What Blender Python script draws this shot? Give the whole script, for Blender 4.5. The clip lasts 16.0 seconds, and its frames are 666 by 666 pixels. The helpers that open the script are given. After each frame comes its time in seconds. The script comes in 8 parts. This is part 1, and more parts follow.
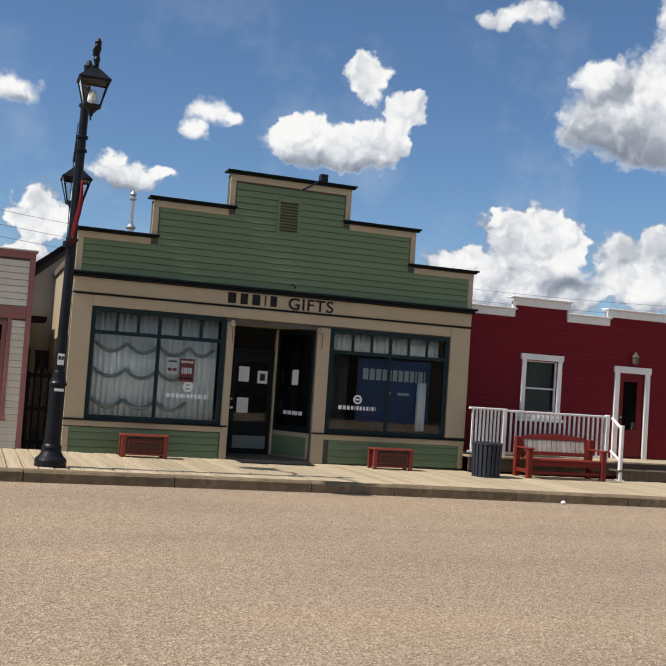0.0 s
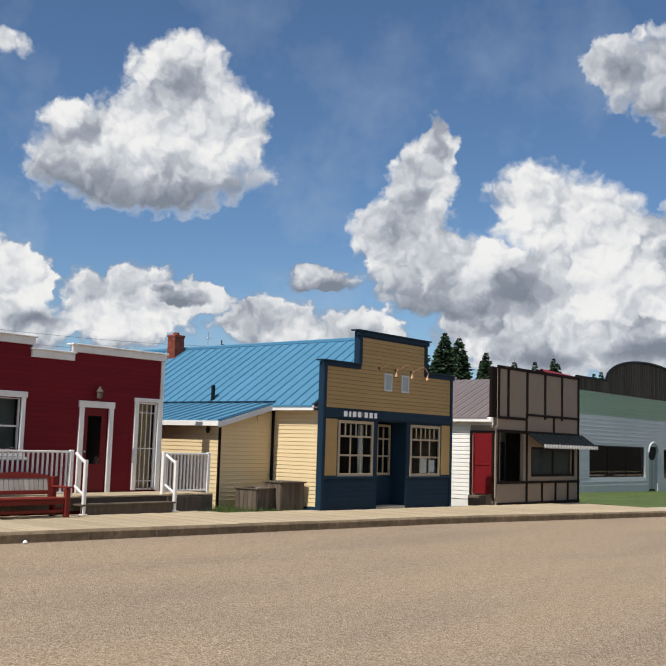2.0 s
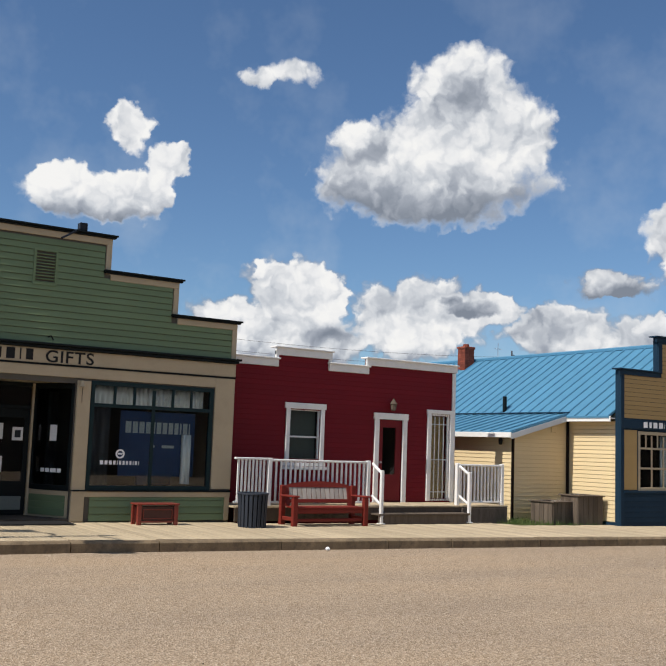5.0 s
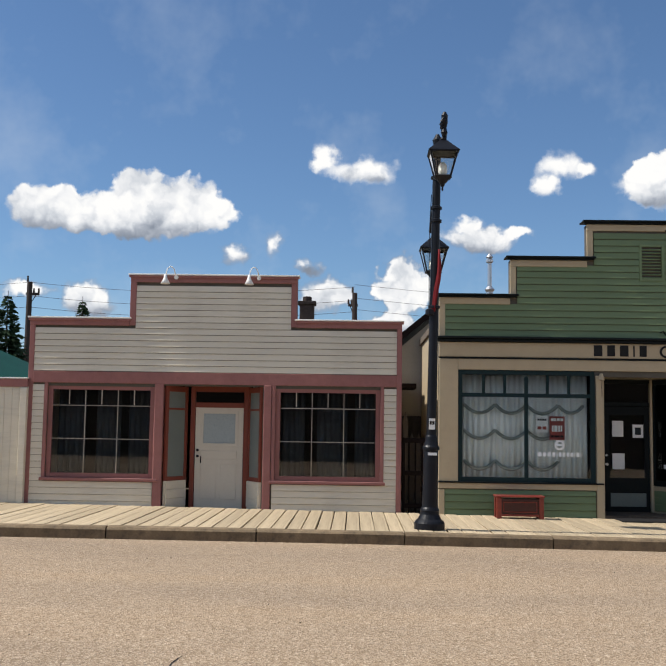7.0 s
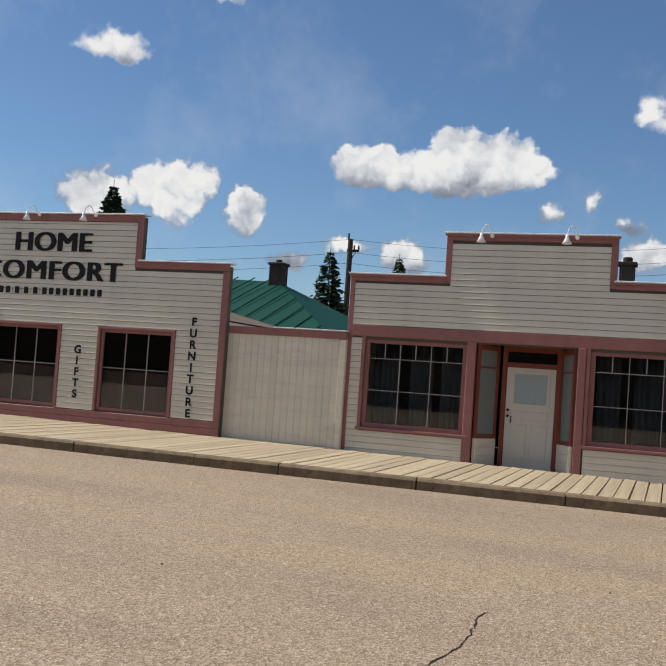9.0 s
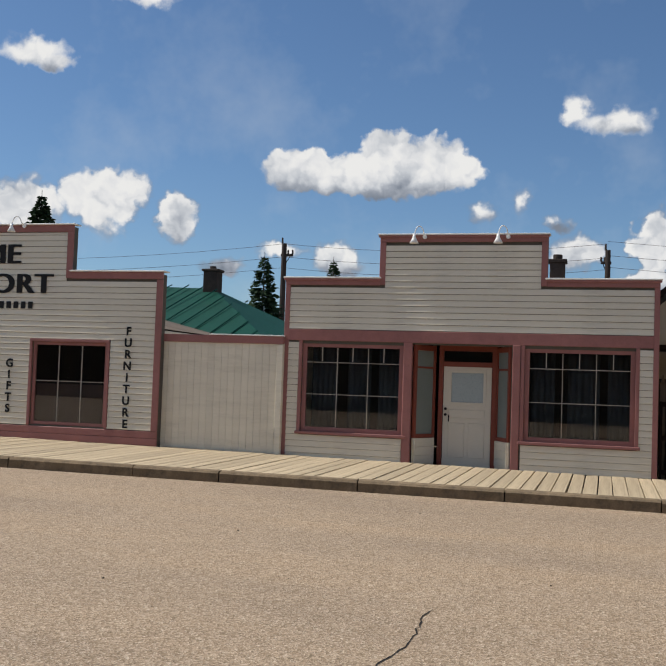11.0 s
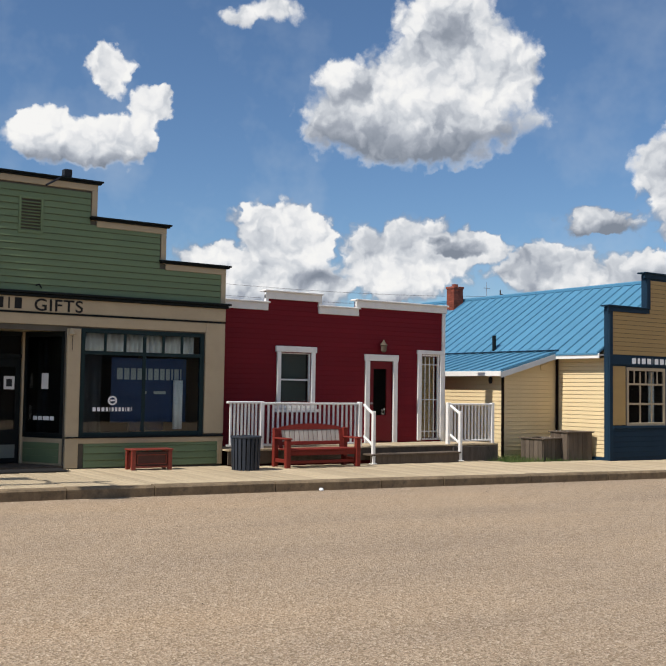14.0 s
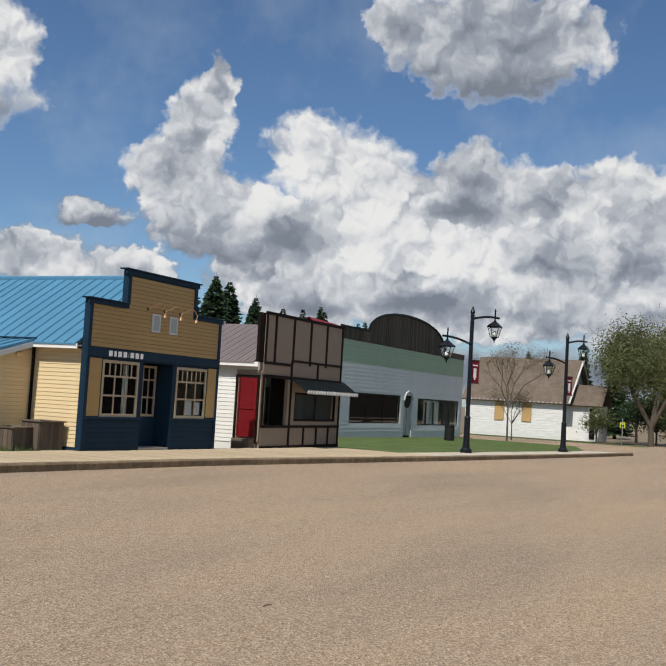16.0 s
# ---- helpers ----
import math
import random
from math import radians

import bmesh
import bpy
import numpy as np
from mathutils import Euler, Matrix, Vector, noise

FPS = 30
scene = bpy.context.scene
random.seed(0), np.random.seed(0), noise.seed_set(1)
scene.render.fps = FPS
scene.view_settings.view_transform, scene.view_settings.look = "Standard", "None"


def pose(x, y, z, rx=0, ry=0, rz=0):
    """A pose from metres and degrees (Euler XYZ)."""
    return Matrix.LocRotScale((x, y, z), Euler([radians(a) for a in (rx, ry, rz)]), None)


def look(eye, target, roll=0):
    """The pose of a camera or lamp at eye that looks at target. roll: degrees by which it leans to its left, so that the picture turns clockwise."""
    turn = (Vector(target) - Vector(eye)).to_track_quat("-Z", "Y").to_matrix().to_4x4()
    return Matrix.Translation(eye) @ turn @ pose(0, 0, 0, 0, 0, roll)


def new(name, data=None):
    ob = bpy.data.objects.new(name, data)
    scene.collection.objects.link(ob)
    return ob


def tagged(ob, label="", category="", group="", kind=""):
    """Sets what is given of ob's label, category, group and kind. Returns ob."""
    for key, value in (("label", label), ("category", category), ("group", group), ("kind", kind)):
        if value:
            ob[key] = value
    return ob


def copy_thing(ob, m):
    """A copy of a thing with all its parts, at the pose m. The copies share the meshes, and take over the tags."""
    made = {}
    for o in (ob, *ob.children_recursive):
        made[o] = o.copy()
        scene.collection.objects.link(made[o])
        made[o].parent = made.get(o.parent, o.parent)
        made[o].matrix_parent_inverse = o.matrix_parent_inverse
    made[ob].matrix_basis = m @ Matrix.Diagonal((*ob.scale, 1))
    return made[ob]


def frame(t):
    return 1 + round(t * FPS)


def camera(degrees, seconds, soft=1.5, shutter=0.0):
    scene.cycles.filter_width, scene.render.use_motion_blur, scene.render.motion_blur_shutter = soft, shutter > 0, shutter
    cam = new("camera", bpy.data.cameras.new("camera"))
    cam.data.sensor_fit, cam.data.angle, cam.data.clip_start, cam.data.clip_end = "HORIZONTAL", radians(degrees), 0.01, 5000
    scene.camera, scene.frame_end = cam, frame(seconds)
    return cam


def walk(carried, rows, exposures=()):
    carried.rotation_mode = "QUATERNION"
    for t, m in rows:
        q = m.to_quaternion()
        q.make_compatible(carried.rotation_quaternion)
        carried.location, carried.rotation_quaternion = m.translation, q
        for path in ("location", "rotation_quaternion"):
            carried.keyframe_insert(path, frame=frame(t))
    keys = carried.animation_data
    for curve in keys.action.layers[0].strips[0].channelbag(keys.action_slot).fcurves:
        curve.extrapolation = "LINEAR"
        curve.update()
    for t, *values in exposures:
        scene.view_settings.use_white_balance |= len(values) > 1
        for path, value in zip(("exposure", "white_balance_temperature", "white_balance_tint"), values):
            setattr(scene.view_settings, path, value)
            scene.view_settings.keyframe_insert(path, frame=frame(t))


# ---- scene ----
import itertools
from math import sin, cos, pi, hypot

cam = camera(37.22, 16.0)
# seconds, place, yaw, pitch, roll
PATH = [
    (0, -0.036, -0.016, 1.780, -20.00, 2.92, -3.85),
    (0.5, -0.027, -0.000, 1.777, -30.65, 4.31, -3.51),
    (1, -0.003, 0.004, 1.772, -39.19, 5.63, -2.75),
    (1.5, 0.008, -0.003, 1.773, -45.63, 6.30, -2.10),
    (2, 0.023, -0.003, 1.777, -50.14, 6.45, -1.73),
    (2.5, 0.024, -0.004, 1.778, -52.01, 5.95, -1.39),
    (3, 0.013, -0.006, 1.777, -51.74, 5.63, -1.59),
    (3.2, 0.009, -0.004, 1.778, -51.26, 5.67, -1.69),
    (3.7, 0.009, -0.002, 1.779, -49.01, 5.86, -1.99),
    (4.2, 0.010, -0.000, 1.780, -44.78, 6.16, -2.29),
    (4.75, 0.010, 0.002, 1.781, -37.68, 6.44, -2.19),
    (5.3, 0.010, 0.004, 1.782, -27.83, 6.45, -1.21),
    (5.5, 0.017, 0.005, 1.781, -23.53, 6.28, -0.05),
    (5.7, 0.020, -0.002, 1.782, -19.13, 6.26, 0.84),
    (6, 0.002, -0.029, 1.782, -12.93, 6.46, 1.44),
    (6.5, -0.004, -0.025, 1.781, -5.12, 6.83, 0.31),
    (7, -0.011, -0.011, 1.779, 1.21, 5.50, -0.85),
    (7.5, -0.024, 0.004, 1.779, 5.80, 3.76, -1.70),
    (8, -0.033, 0.017, 1.780, 9.76, 2.82, -2.40),
    (8.5, -0.026, 0.000, 1.779, 14.71, 2.54, -3.19),
    (8.7, -0.036, -0.013, 1.778, 16.45, 2.47, -3.76),
    (9.2, -0.045, -0.015, 1.778, 20.62, 2.27, -3.87),
    (9.7, -0.055, -0.017, 1.777, 23.70, 2.00, -3.44),
    (10.25, -0.066, -0.019, 1.777, 23.88, 1.89, -2.70),
    (10.8, -0.077, -0.021, 1.777, 18.60, 2.25, -2.13),
    (11, -0.046, -0.012, 1.780, 15.37, 2.78, -2.02),
    (11.5, 0.011, 0.010, 1.778, 7.02, 2.94, -2.55),
    (12, 0.070, 0.019, 1.777, -0.48, 2.26, -3.43),
    (12.5, 0.024, 0.010, 1.779, -8.68, 2.55, -3.55),
    (13, 0.003, 0.007, 1.780, -16.72, 2.71, -2.11),
    (13.5, -0.010, 0.009, 1.783, -24.79, 3.04, -1.20),
    (14, -0.011, 0.011, 1.783, -33.98, 3.23, -0.85),
    (14.3, -0.001, 0.010, 1.778, -39.53, 2.45, -0.67),
    (14.5, 0.017, 0.014, 1.771, -42.75, 1.77, -1.06),
    (15, 0.036, 0.017, 1.787, -48.58, 1.64, -4.02),
    (15.5, 0.038, 0.012, 1.793, -55.34, 3.61, -5.45),
    (16, 0.021, -0.006, 1.787, -63.61, 3.77, -3.38),
]
walk(cam, [(t, pose(x, y, z, 90 + pitch, roll, yaw)) for t, x, y, z, yaw, pitch, roll in PATH],
     exposures=[(0.0, 0.46), (1.5, 0.38), (3.2, 0.32), (5.5, 0.48), (6.0, 0.55), (7.0, 0.54), (8.5, 0.34), (10.8, 0.26), (11.2, 0.28), (12.2, 0.50), (12.8, 0.50), (14.5, 0.36), (16.0, 0.24)])

# ---- light ----
SUN_EL, SUN_FROM = 52.0, (-0.9990, -0.045)      # height of the sun and the way it stands
SLOPE = -0.010                               # the street falls towards +x


def gz(x):
    return SLOPE * max(-60.0, min(140.0, x))


sun = new("sun", bpy.data.lights.new("sun", "SUN"))
sun.data.energy, sun.data.angle, sun.data.color = 3.75, radians(0.6), (1.0, 0.955, 0.88)
c_el = cos(radians(SUN_EL))
sun.matrix_world = look((0, 0, 60), Vector((0, 0, 60)) - Vector((SUN_FROM[0] * c_el, SUN_FROM[1] * c_el, sin(radians(SUN_EL)))))

world = bpy.data.worlds.new("sky")
scene.world = world
world.use_nodes = True
wt = world.node_tree
wt.nodes.clear()


class Nodes:
    """Short hand for building a node tree."""

    def __init__(self, tree):
        self.tree = tree

    def put(self, kind, **kw):
        n = self.tree.nodes.new(kind)
        for k, v in kw.items():
            setattr(n, k, v)
        return n

    def wire(self, value, socket):
        if isinstance(value, bpy.types.NodeSocket):
            self.tree.links.new(value, socket)
        elif value is not None:
            socket.default_value = value

    def math(self, op, a, b=None, c=None, clamp=False):
        n = self.put("ShaderNodeMath", operation=op, use_clamp=clamp)
        for v, s in zip((a, b, c), n.inputs):
            self.wire(v, s)
        return n.outputs[0]

    def vec(self, op, a, b=None, c=None, out=0):
        n = self.put("ShaderNodeVectorMath", operation=op)
        for v, s in zip((a, b, c), n.inputs):
            self.wire(v, s)
        return n.outputs[out]

    def noise(self, vector, scale, detail=4.0, rough=0.55, distortion=0.0, color=False):
        n = self.put("ShaderNodeTexNoise")
        self.wire(vector, n.inputs["Vector"])
        n.inputs["Scale"].default_value, n.inputs["Detail"].default_value = scale, detail
        n.inputs["Roughness"].default_value, n.inputs["Distortion"].default_value = rough, distortion
        return n.outputs["Color" if color else "Fac"]

    def span(self, value, a, b, c=0.0, d=1.0, smooth=False):
        n = self.put("ShaderNodeMapRange", interpolation_type="SMOOTHSTEP" if smooth else "LINEAR")
        self.wire(value, n.inputs["Value"])
        for k, v in zip(("From Min", "From Max", "To Min", "To Max"), (a, b, c, d)):
            self.wire(v, n.inputs[k])
        return n.outputs[0]

    def mix(self, fac, a, b, blend="MIX"):
        n = self.put("ShaderNodeMix", data_type="RGBA", blend_type=blend)
        for v, k in ((fac, 0), (a, 6), (b, 7)):
            self.wire(v, n.inputs[k])
        return n.outputs[2]

    def ramp(self, value, stops):
        n = self.put("ShaderNodeValToRGB")
        self.wire(value, n.inputs[0])
        el = n.color_ramp.elements
        while len(el) < len(stops):
            el.new(0.5)
        for e, (p, c) in zip(el, stops):
            e.position, e.color = p, (*c, 1.0)
        return n.outputs[0]


W = Nodes(wt)
sky = W.put("ShaderNodeTexSky", sky_type="NISHITA", sun_disc=False, sun_elevation=radians(SUN_EL),
            sun_rotation=math.atan2(SUN_FROM[0], SUN_FROM[1]), altitude=600.0, air_density=1.0, dust_density=0.6, ozone_density=2.0)
way = W.put("ShaderNodeTexCoord").outputs["Generated"]
split = W.put("ShaderNodeSeparateXYZ")
wt.links.new(way, split.inputs[0])
azim = W.math("MULTIPLY", W.math("ARCTAN2", split.outputs[0], split.outputs[1]), 57.29578)
elev = W.math("MULTIPLY", W.math("ARCSINE", split.outputs[2]), 57.29578)
join = W.put("ShaderNodeCombineXYZ")
wt.links.new(azim, join.inputs[0])
wt.links.new(elev, join.inputs[1])
flat = join.outputs[0]
warp_a = W.vec("SUBTRACT", W.noise(flat, 0.35, 3.0, 0.5, color=True), (0.5, 0.5, 0.5))
warp_b = W.vec("SUBTRACT", W.noise(flat, 1.1, 5.0, 0.52, color=True), (0.5, 0.5, 0.5))
bent = W.vec("ADD", flat, W.vec("ADD", W.vec("MULTIPLY", warp_a, (2.2, 1.6, 0)), W.vec("MULTIPLY", warp_b, (1.5, 1.2, 0))))
bent_split = W.put("ShaderNodeSeparateXYZ")
wt.links.new(bent, bent_split.inputs[0])
puffs = W.math("SUBTRACT", W.noise(flat, 0.9, 6.0, 0.52), 0.5)


def lit_side(scale, detail, dx, dy, rough=0.5):
    """How much a billow faces the sun, from the upper side towards -x."""
    here, there = (W.noise(v, scale, detail, rough) for v in (bent, W.vec("ADD", bent, (dx, dy, 0.0))))
    return W.math("SUBTRACT", here, there)




def heads(vector, scale):
    """Rounded cauliflower heads, high in the middle of each."""
    n = W.put("ShaderNodeTexVoronoi", feature="SMOOTH_F1")
    W.wire(vector, n.inputs["Vector"])
    for k, v in (("Scale", scale), ("Detail", 2.5), ("Roughness", 0.6), ("Smoothness", 0.35)):
        n.inputs[k].default_value = v
    return W.math("SUBTRACT", 1.0, n.outputs["Distance"])


knobs = heads(bent, 0.52)
relief = W.math("ADD", W.math("MULTIPLY", lit_side(0.30, 2.0, -1.0, 1.2, 0.4), 0.8),
                W.math("MULTIPLY", W.math("SUBTRACT", knobs, heads(W.vec("ADD", bent, (-0.30, 0.42, 0.0)), 0.52)), 0.36))
relief = W.math("ADD", relief, W.math("MULTIPLY", W.math("SUBTRACT", knobs, 0.36), 0.22))
billow = W.math("SUBTRACT", W.noise(bent, 0.17, 2.5, 0.5), 0.5)
cover = [None, None]                         # opacity and brightness so far


def cloud(base, lobes, soft=0.2, grey=0.0, rise=3.0):
    """One cumulus: lobes of (azimuth, elevation, width, height) in degrees over a flat base."""
    near, base = None, 1.04 * base - 0.28
    for a, e, w, h in lobes:
        a, e, w, h = 1.04 * a - 0.86, 1.04 * e - 0.28, w * 1.16, h * 1.19
        d = W.vec("LENGTH", W.vec("MULTIPLY_ADD", bent, (1 / w, 1 / h, 0), (-a / w, -e / h, 0)), out=1)
        near = d if near is None else W.math("SMOOTH_MIN", near, d, 0.25)
    under = W.math("MAXIMUM", W.math("SUBTRACT", base, bent_split.outputs[1]), 0.0)
    body = W.math("SUBTRACT", W.math("ADD", W.math("MULTIPLY_ADD", puffs, 0.36, 1.02), W.math("MULTIPLY", W.math("SUBTRACT", knobs, 0.36), 0.26)), near)
    body = W.math("SUBTRACT", body, W.math("MULTIPLY", under, 0.8))
    mask = W.span(body, 0.0, soft, smooth=True)
    height = max(1.04 * e - 0.28 + 1.04 * h for _, e, _, h in lobes) - base
    low = W.span(W.math("ADD", elev, W.math("MULTIPLY", puffs, 1.2)), base + 0.62 * min(height, rise), base - 0.1, smooth=True)
    core = W.span(body, 0.25, 1.1, smooth=True)
    grey = grey * 1.55 if grey > 0 else grey
    lit = W.math("SUBTRACT", W.math("ADD", relief, 0.97 - grey), W.math("MULTIPLY", low, 0.92))
    lit = W.math("SUBTRACT", lit, W.math("MULTIPLY", core, 0.10 + grey))
    lit = W.math("ADD", lit, W.math("MULTIPLY", billow, 0.6))
    lit = W.math("MINIMUM", W.math("MAXIMUM", lit, 0.0), 1.0)
    if cover[0] is None:
        cover[:] = mask, lit
    else:
        cover[1] = W.math("ADD", W.math("MULTIPLY", cover[1], W.math("SUBTRACT", 1.0, mask)), W.math("MULTIPLY", lit, mask))
        cover[0] = W.math("MAXIMUM", cover[0], mask)


cloud(10.2, [(-12.0, 11.8, 5.7, 1.2), (-11.3, 12.9, 1.8, 1.3), (-8.5, 12.4, 2.6, 1.3), (-16.1, 11.8, 2.6, 1.2)])
cloud(13.6, [(1.0, 14.5, 2.4, 0.8), (-1.1, 15.2, 0.8, 1.0)], soft=0.6, grey=-0.25)
cloud(9.0, [(-3.6, 10.6, 0.8, 0.7), (-6.0, 9.8, 1.1, 0.6)], soft=0.7, grey=-0.25)
cloud(5.7, [(-14.1, 7.1, 1.5, 1.2), (-0.8, 7.7, 1.8, 1.3)], soft=0.4)
cloud(6.6, [(-26.8, 9.8, 2.6, 1.9), (-23.0, 8.8, 1.3, 1.6), (-31.0, 9.0, 2.4, 1.5)], rise=3.0, grey=0.0, soft=0.3)
cloud(15.8, [(-31.0, 16.9, 1.9, 0.8), (-29.8, 16.4, 1.2, 0.5)], soft=0.5, grey=-0.15)
cloud(19.2, [(-25.0, 20.2, 2.0, 0.6)], soft=0.6, grey=-0.2)
cloud(6.3, [(-17.2, 7.4, 1.7, 0.5), (-20.2, 6.4, 1.4, 0.8)], soft=0.6, grey=-0.1)
cloud(9.0, [(-1.9, 9.2, 0.9, 0.5)], soft=0.7, grey=-0.1)
cloud(4.7, [(3.7, 8.2, 1.8, 1.9), (3.2, 6.1, 1.6, 1.4)])
cloud(9.7, [(7.8, 10.9, 2.4, 0.8), (7.2, 11.6, 0.8, 0.8), (9.6, 11.0, 1.4, 0.5)], soft=0.4, grey=-0.2)
cloud(12.2, [(12.3, 14.6, 1.5, 0.9), (11.4, 13.7, 1.0, 0.6), (13.4, 14.2, 0.9, 0.5)], soft=0.6, grey=-0.22)
cloud(11.6, [(19.1, 13.3, 4.2, 1.5), (17.6, 14.0, 1.6, 1.2), (21.9, 13.8, 1.8, 1.2), (20.9, 16.9, 1.5, 1.4), (23.2, 15.4, 1.4, 1.0)])
cloud(4.2, [(30.5, 8.2, 3.0, 2.7), (32.2, 8.9, 1.6, 1.3), (27.0, 7.1, 2.8, 1.6)])
cloud(4.5, [(37.6, 7.3, 4.2, 2.4), (30.3, 6.1, 4.5, 2.0), (40.9, 8.1, 2.1, 1.1)], rise=3.0, grey=0.06)
cloud(4.9, [(45.4, 6.9, 3.4, 1.5), (50.6, 6.8, 3.0, 1.2)], rise=2.4, grey=0.12)
cloud(12.4, [(37.7, 15.0, 7.5, 2.5), (39.8, 19.6, 3.5, 2.8), (42.4, 17.5, 2.7, 2.7), (34.7, 16.3, 2.8, 2.0), (38.6, 17.2, 4.2, 2.4)], rise=6.5, grey=0.06, soft=0.28)
cloud(8.7, [(48.0, 9.4, 2.6, 0.9)], grey=0.2)
cloud(1.0, [(65.0, 8.6, 7.5, 5.0), (77.0, 8.4, 10.0, 5.0)], rise=5.0, grey=0.14)
cloud(4.0, [(58.0, 7.5, 4.0, 2.8)], rise=4.0, grey=0.2)
cloud(8.0, [(60.5, 13.5, 3.5, 3.0), (63.5, 12.3, 3.0, 2.6)], rise=5.0, soft=0.35)
cloud(8.0, [(69.5, 12.0, 4.0, 2.6), (73.0, 11.5, 3.0, 2.2)], grey=0.2)
cloud(7.0, [(77.0, 11.5, 3.5, 2.8), (80.5, 10.5, 4.0, 3.0), (90.0, 11.0, 8.0, 4.0)], rise=5.0, grey=0.1)
cloud(5.6, [(64.5, 9.0, 3.6, 2.0), (68.5, 8.6, 3.2, 1.8)], rise=3.6)
cloud(5.0, [(74.0, 8.6, 3.6, 2.1), (78.5, 8.0, 4.0, 2.2)], grey=0.22)
cloud(2.6, [(60.0, 5.6, 4.5, 1.8), (66.0, 5.5, 4.0, 1.7)], grey=0.16)
cloud(2.0, [(72.0, 5.4, 5.0, 1.8), (79.0, 5.2, 5.0, 2.0), (88.0, 6.0, 8.0, 3.0)], grey=0.2)
cloud(-0.5, [(70.0, 2.2, 26.0, 1.7)], soft=0.6, grey=0.36)
cloud(5.4, [(58.6, 9.2, 3.4, 2.2)], grey=0.22)
cloud(6.6, [(54.5, 17.0, 1.2, 1.5), (53.5, 14.5, 2.0, 2.7), (52.4, 12.2, 3.3, 2.1), (55.2, 9.9, 4.6, 2.5)], grey=0.13, rise=6.5)
cloud(16.3, [(70.2, 19.8, 6.5, 3.0), (64.2, 20.5, 1.8, 1.5)], grey=0.26, rise=5.0)
cloud(5.9, [(59.2, 8.8, 4.2, 2.1), (57.0, 8.2, 1.8, 1.0)], grey=0.3, soft=0.9)
cloud(9.4, [(68.8, 11.2, 2.9, 1.2)], grey=0.36, soft=0.6)
cloud(6.6, [(73.2, 8.2, 2.6, 1.0)], grey=0.32, soft=0.6)
cloud(4.6, [(66.8, 5.9, 4.6, 0.9), (60.5, 5.2, 2.4, 0.7)], grey=0.36, soft=0.7)
cloud(4.4, [(32.4, 6.6, 2.8, 1.2)], grey=0.32, soft=0.6)
cloud(7.2, [(40.5, 8.1, 1.6, 0.6), (39.2, 8.5, 0.7, 0.4)], grey=0.28, soft=0.4)
cloud(19.0, [(29.8, 20.6, 1.8, 0.8), (28.0, 20.2, 1.0, 0.6)], grey=0.05, soft=0.4)
# loose cumulus over the unseen rest of the sky, thickened to brighten shaded fronts
rest = W.span(W.noise(way, 3.2, 7.0, 0.55), 0.50, 0.62, smooth=True)
away = W.math("MAXIMUM", W.span(split.outputs[1], 0.1, -0.15), W.span(elev, 27.0, 34.0))
rest = W.math("MULTIPLY", rest, away)
hue = W.ramp(cover[1], [(0.0, (0.235, 0.27, 0.33)), (0.35, (0.40, 0.435, 0.50)), (0.62, (0.66, 0.69, 0.735)), (0.85, (0.90, 0.905, 0.915)), (1.0, (0.985, 0.98, 0.965))])
haze = W.noise(flat, 0.11, 5.0, 0.6)
veil = W.math("MULTIPLY", W.span(haze, 0.5, 0.8), W.span(elev, 30.0, 8.0, 0.15, 0.45))
blue = W.mix(veil, W.mix(1.0, sky.outputs[0], (0.80, 0.97, 1.12, 1.0), "MULTIPLY"), (6.2, 6.9, 7.8, 1.0))
bg_sky, bg_cloud, bg_rest = (W.put("ShaderNodeBackground") for _ in range(3))
wt.links.new(blue, bg_sky.inputs[0])
bg_sky.inputs[1].default_value = 0.068
wt.links.new(hue, bg_cloud.inputs[0])
bg_cloud.inputs[1].default_value = 0.70
bg_rest.inputs[0].default_value, bg_rest.inputs[1].default_value = (0.88, 0.90, 0.93, 1.0), 0.78
mixed = W.put("ShaderNodeMixShader")
W.wire(cover[0], mixed.inputs[0])
wt.links.new(bg_sky.outputs[0], mixed.inputs[1])
wt.links.new(bg_cloud.outputs[0], mixed.inputs[2])
mixed_all = W.put("ShaderNodeMixShader")
W.wire(rest, mixed_all.inputs[0])
wt.links.new(mixed.outputs[0], mixed_all.inputs[1])
wt.links.new(bg_rest.outputs[0], mixed_all.inputs[2])
wt.links.new(mixed_all.outputs[0], W.put("ShaderNodeOutputWorld").inputs[0])

# ---- materials ----


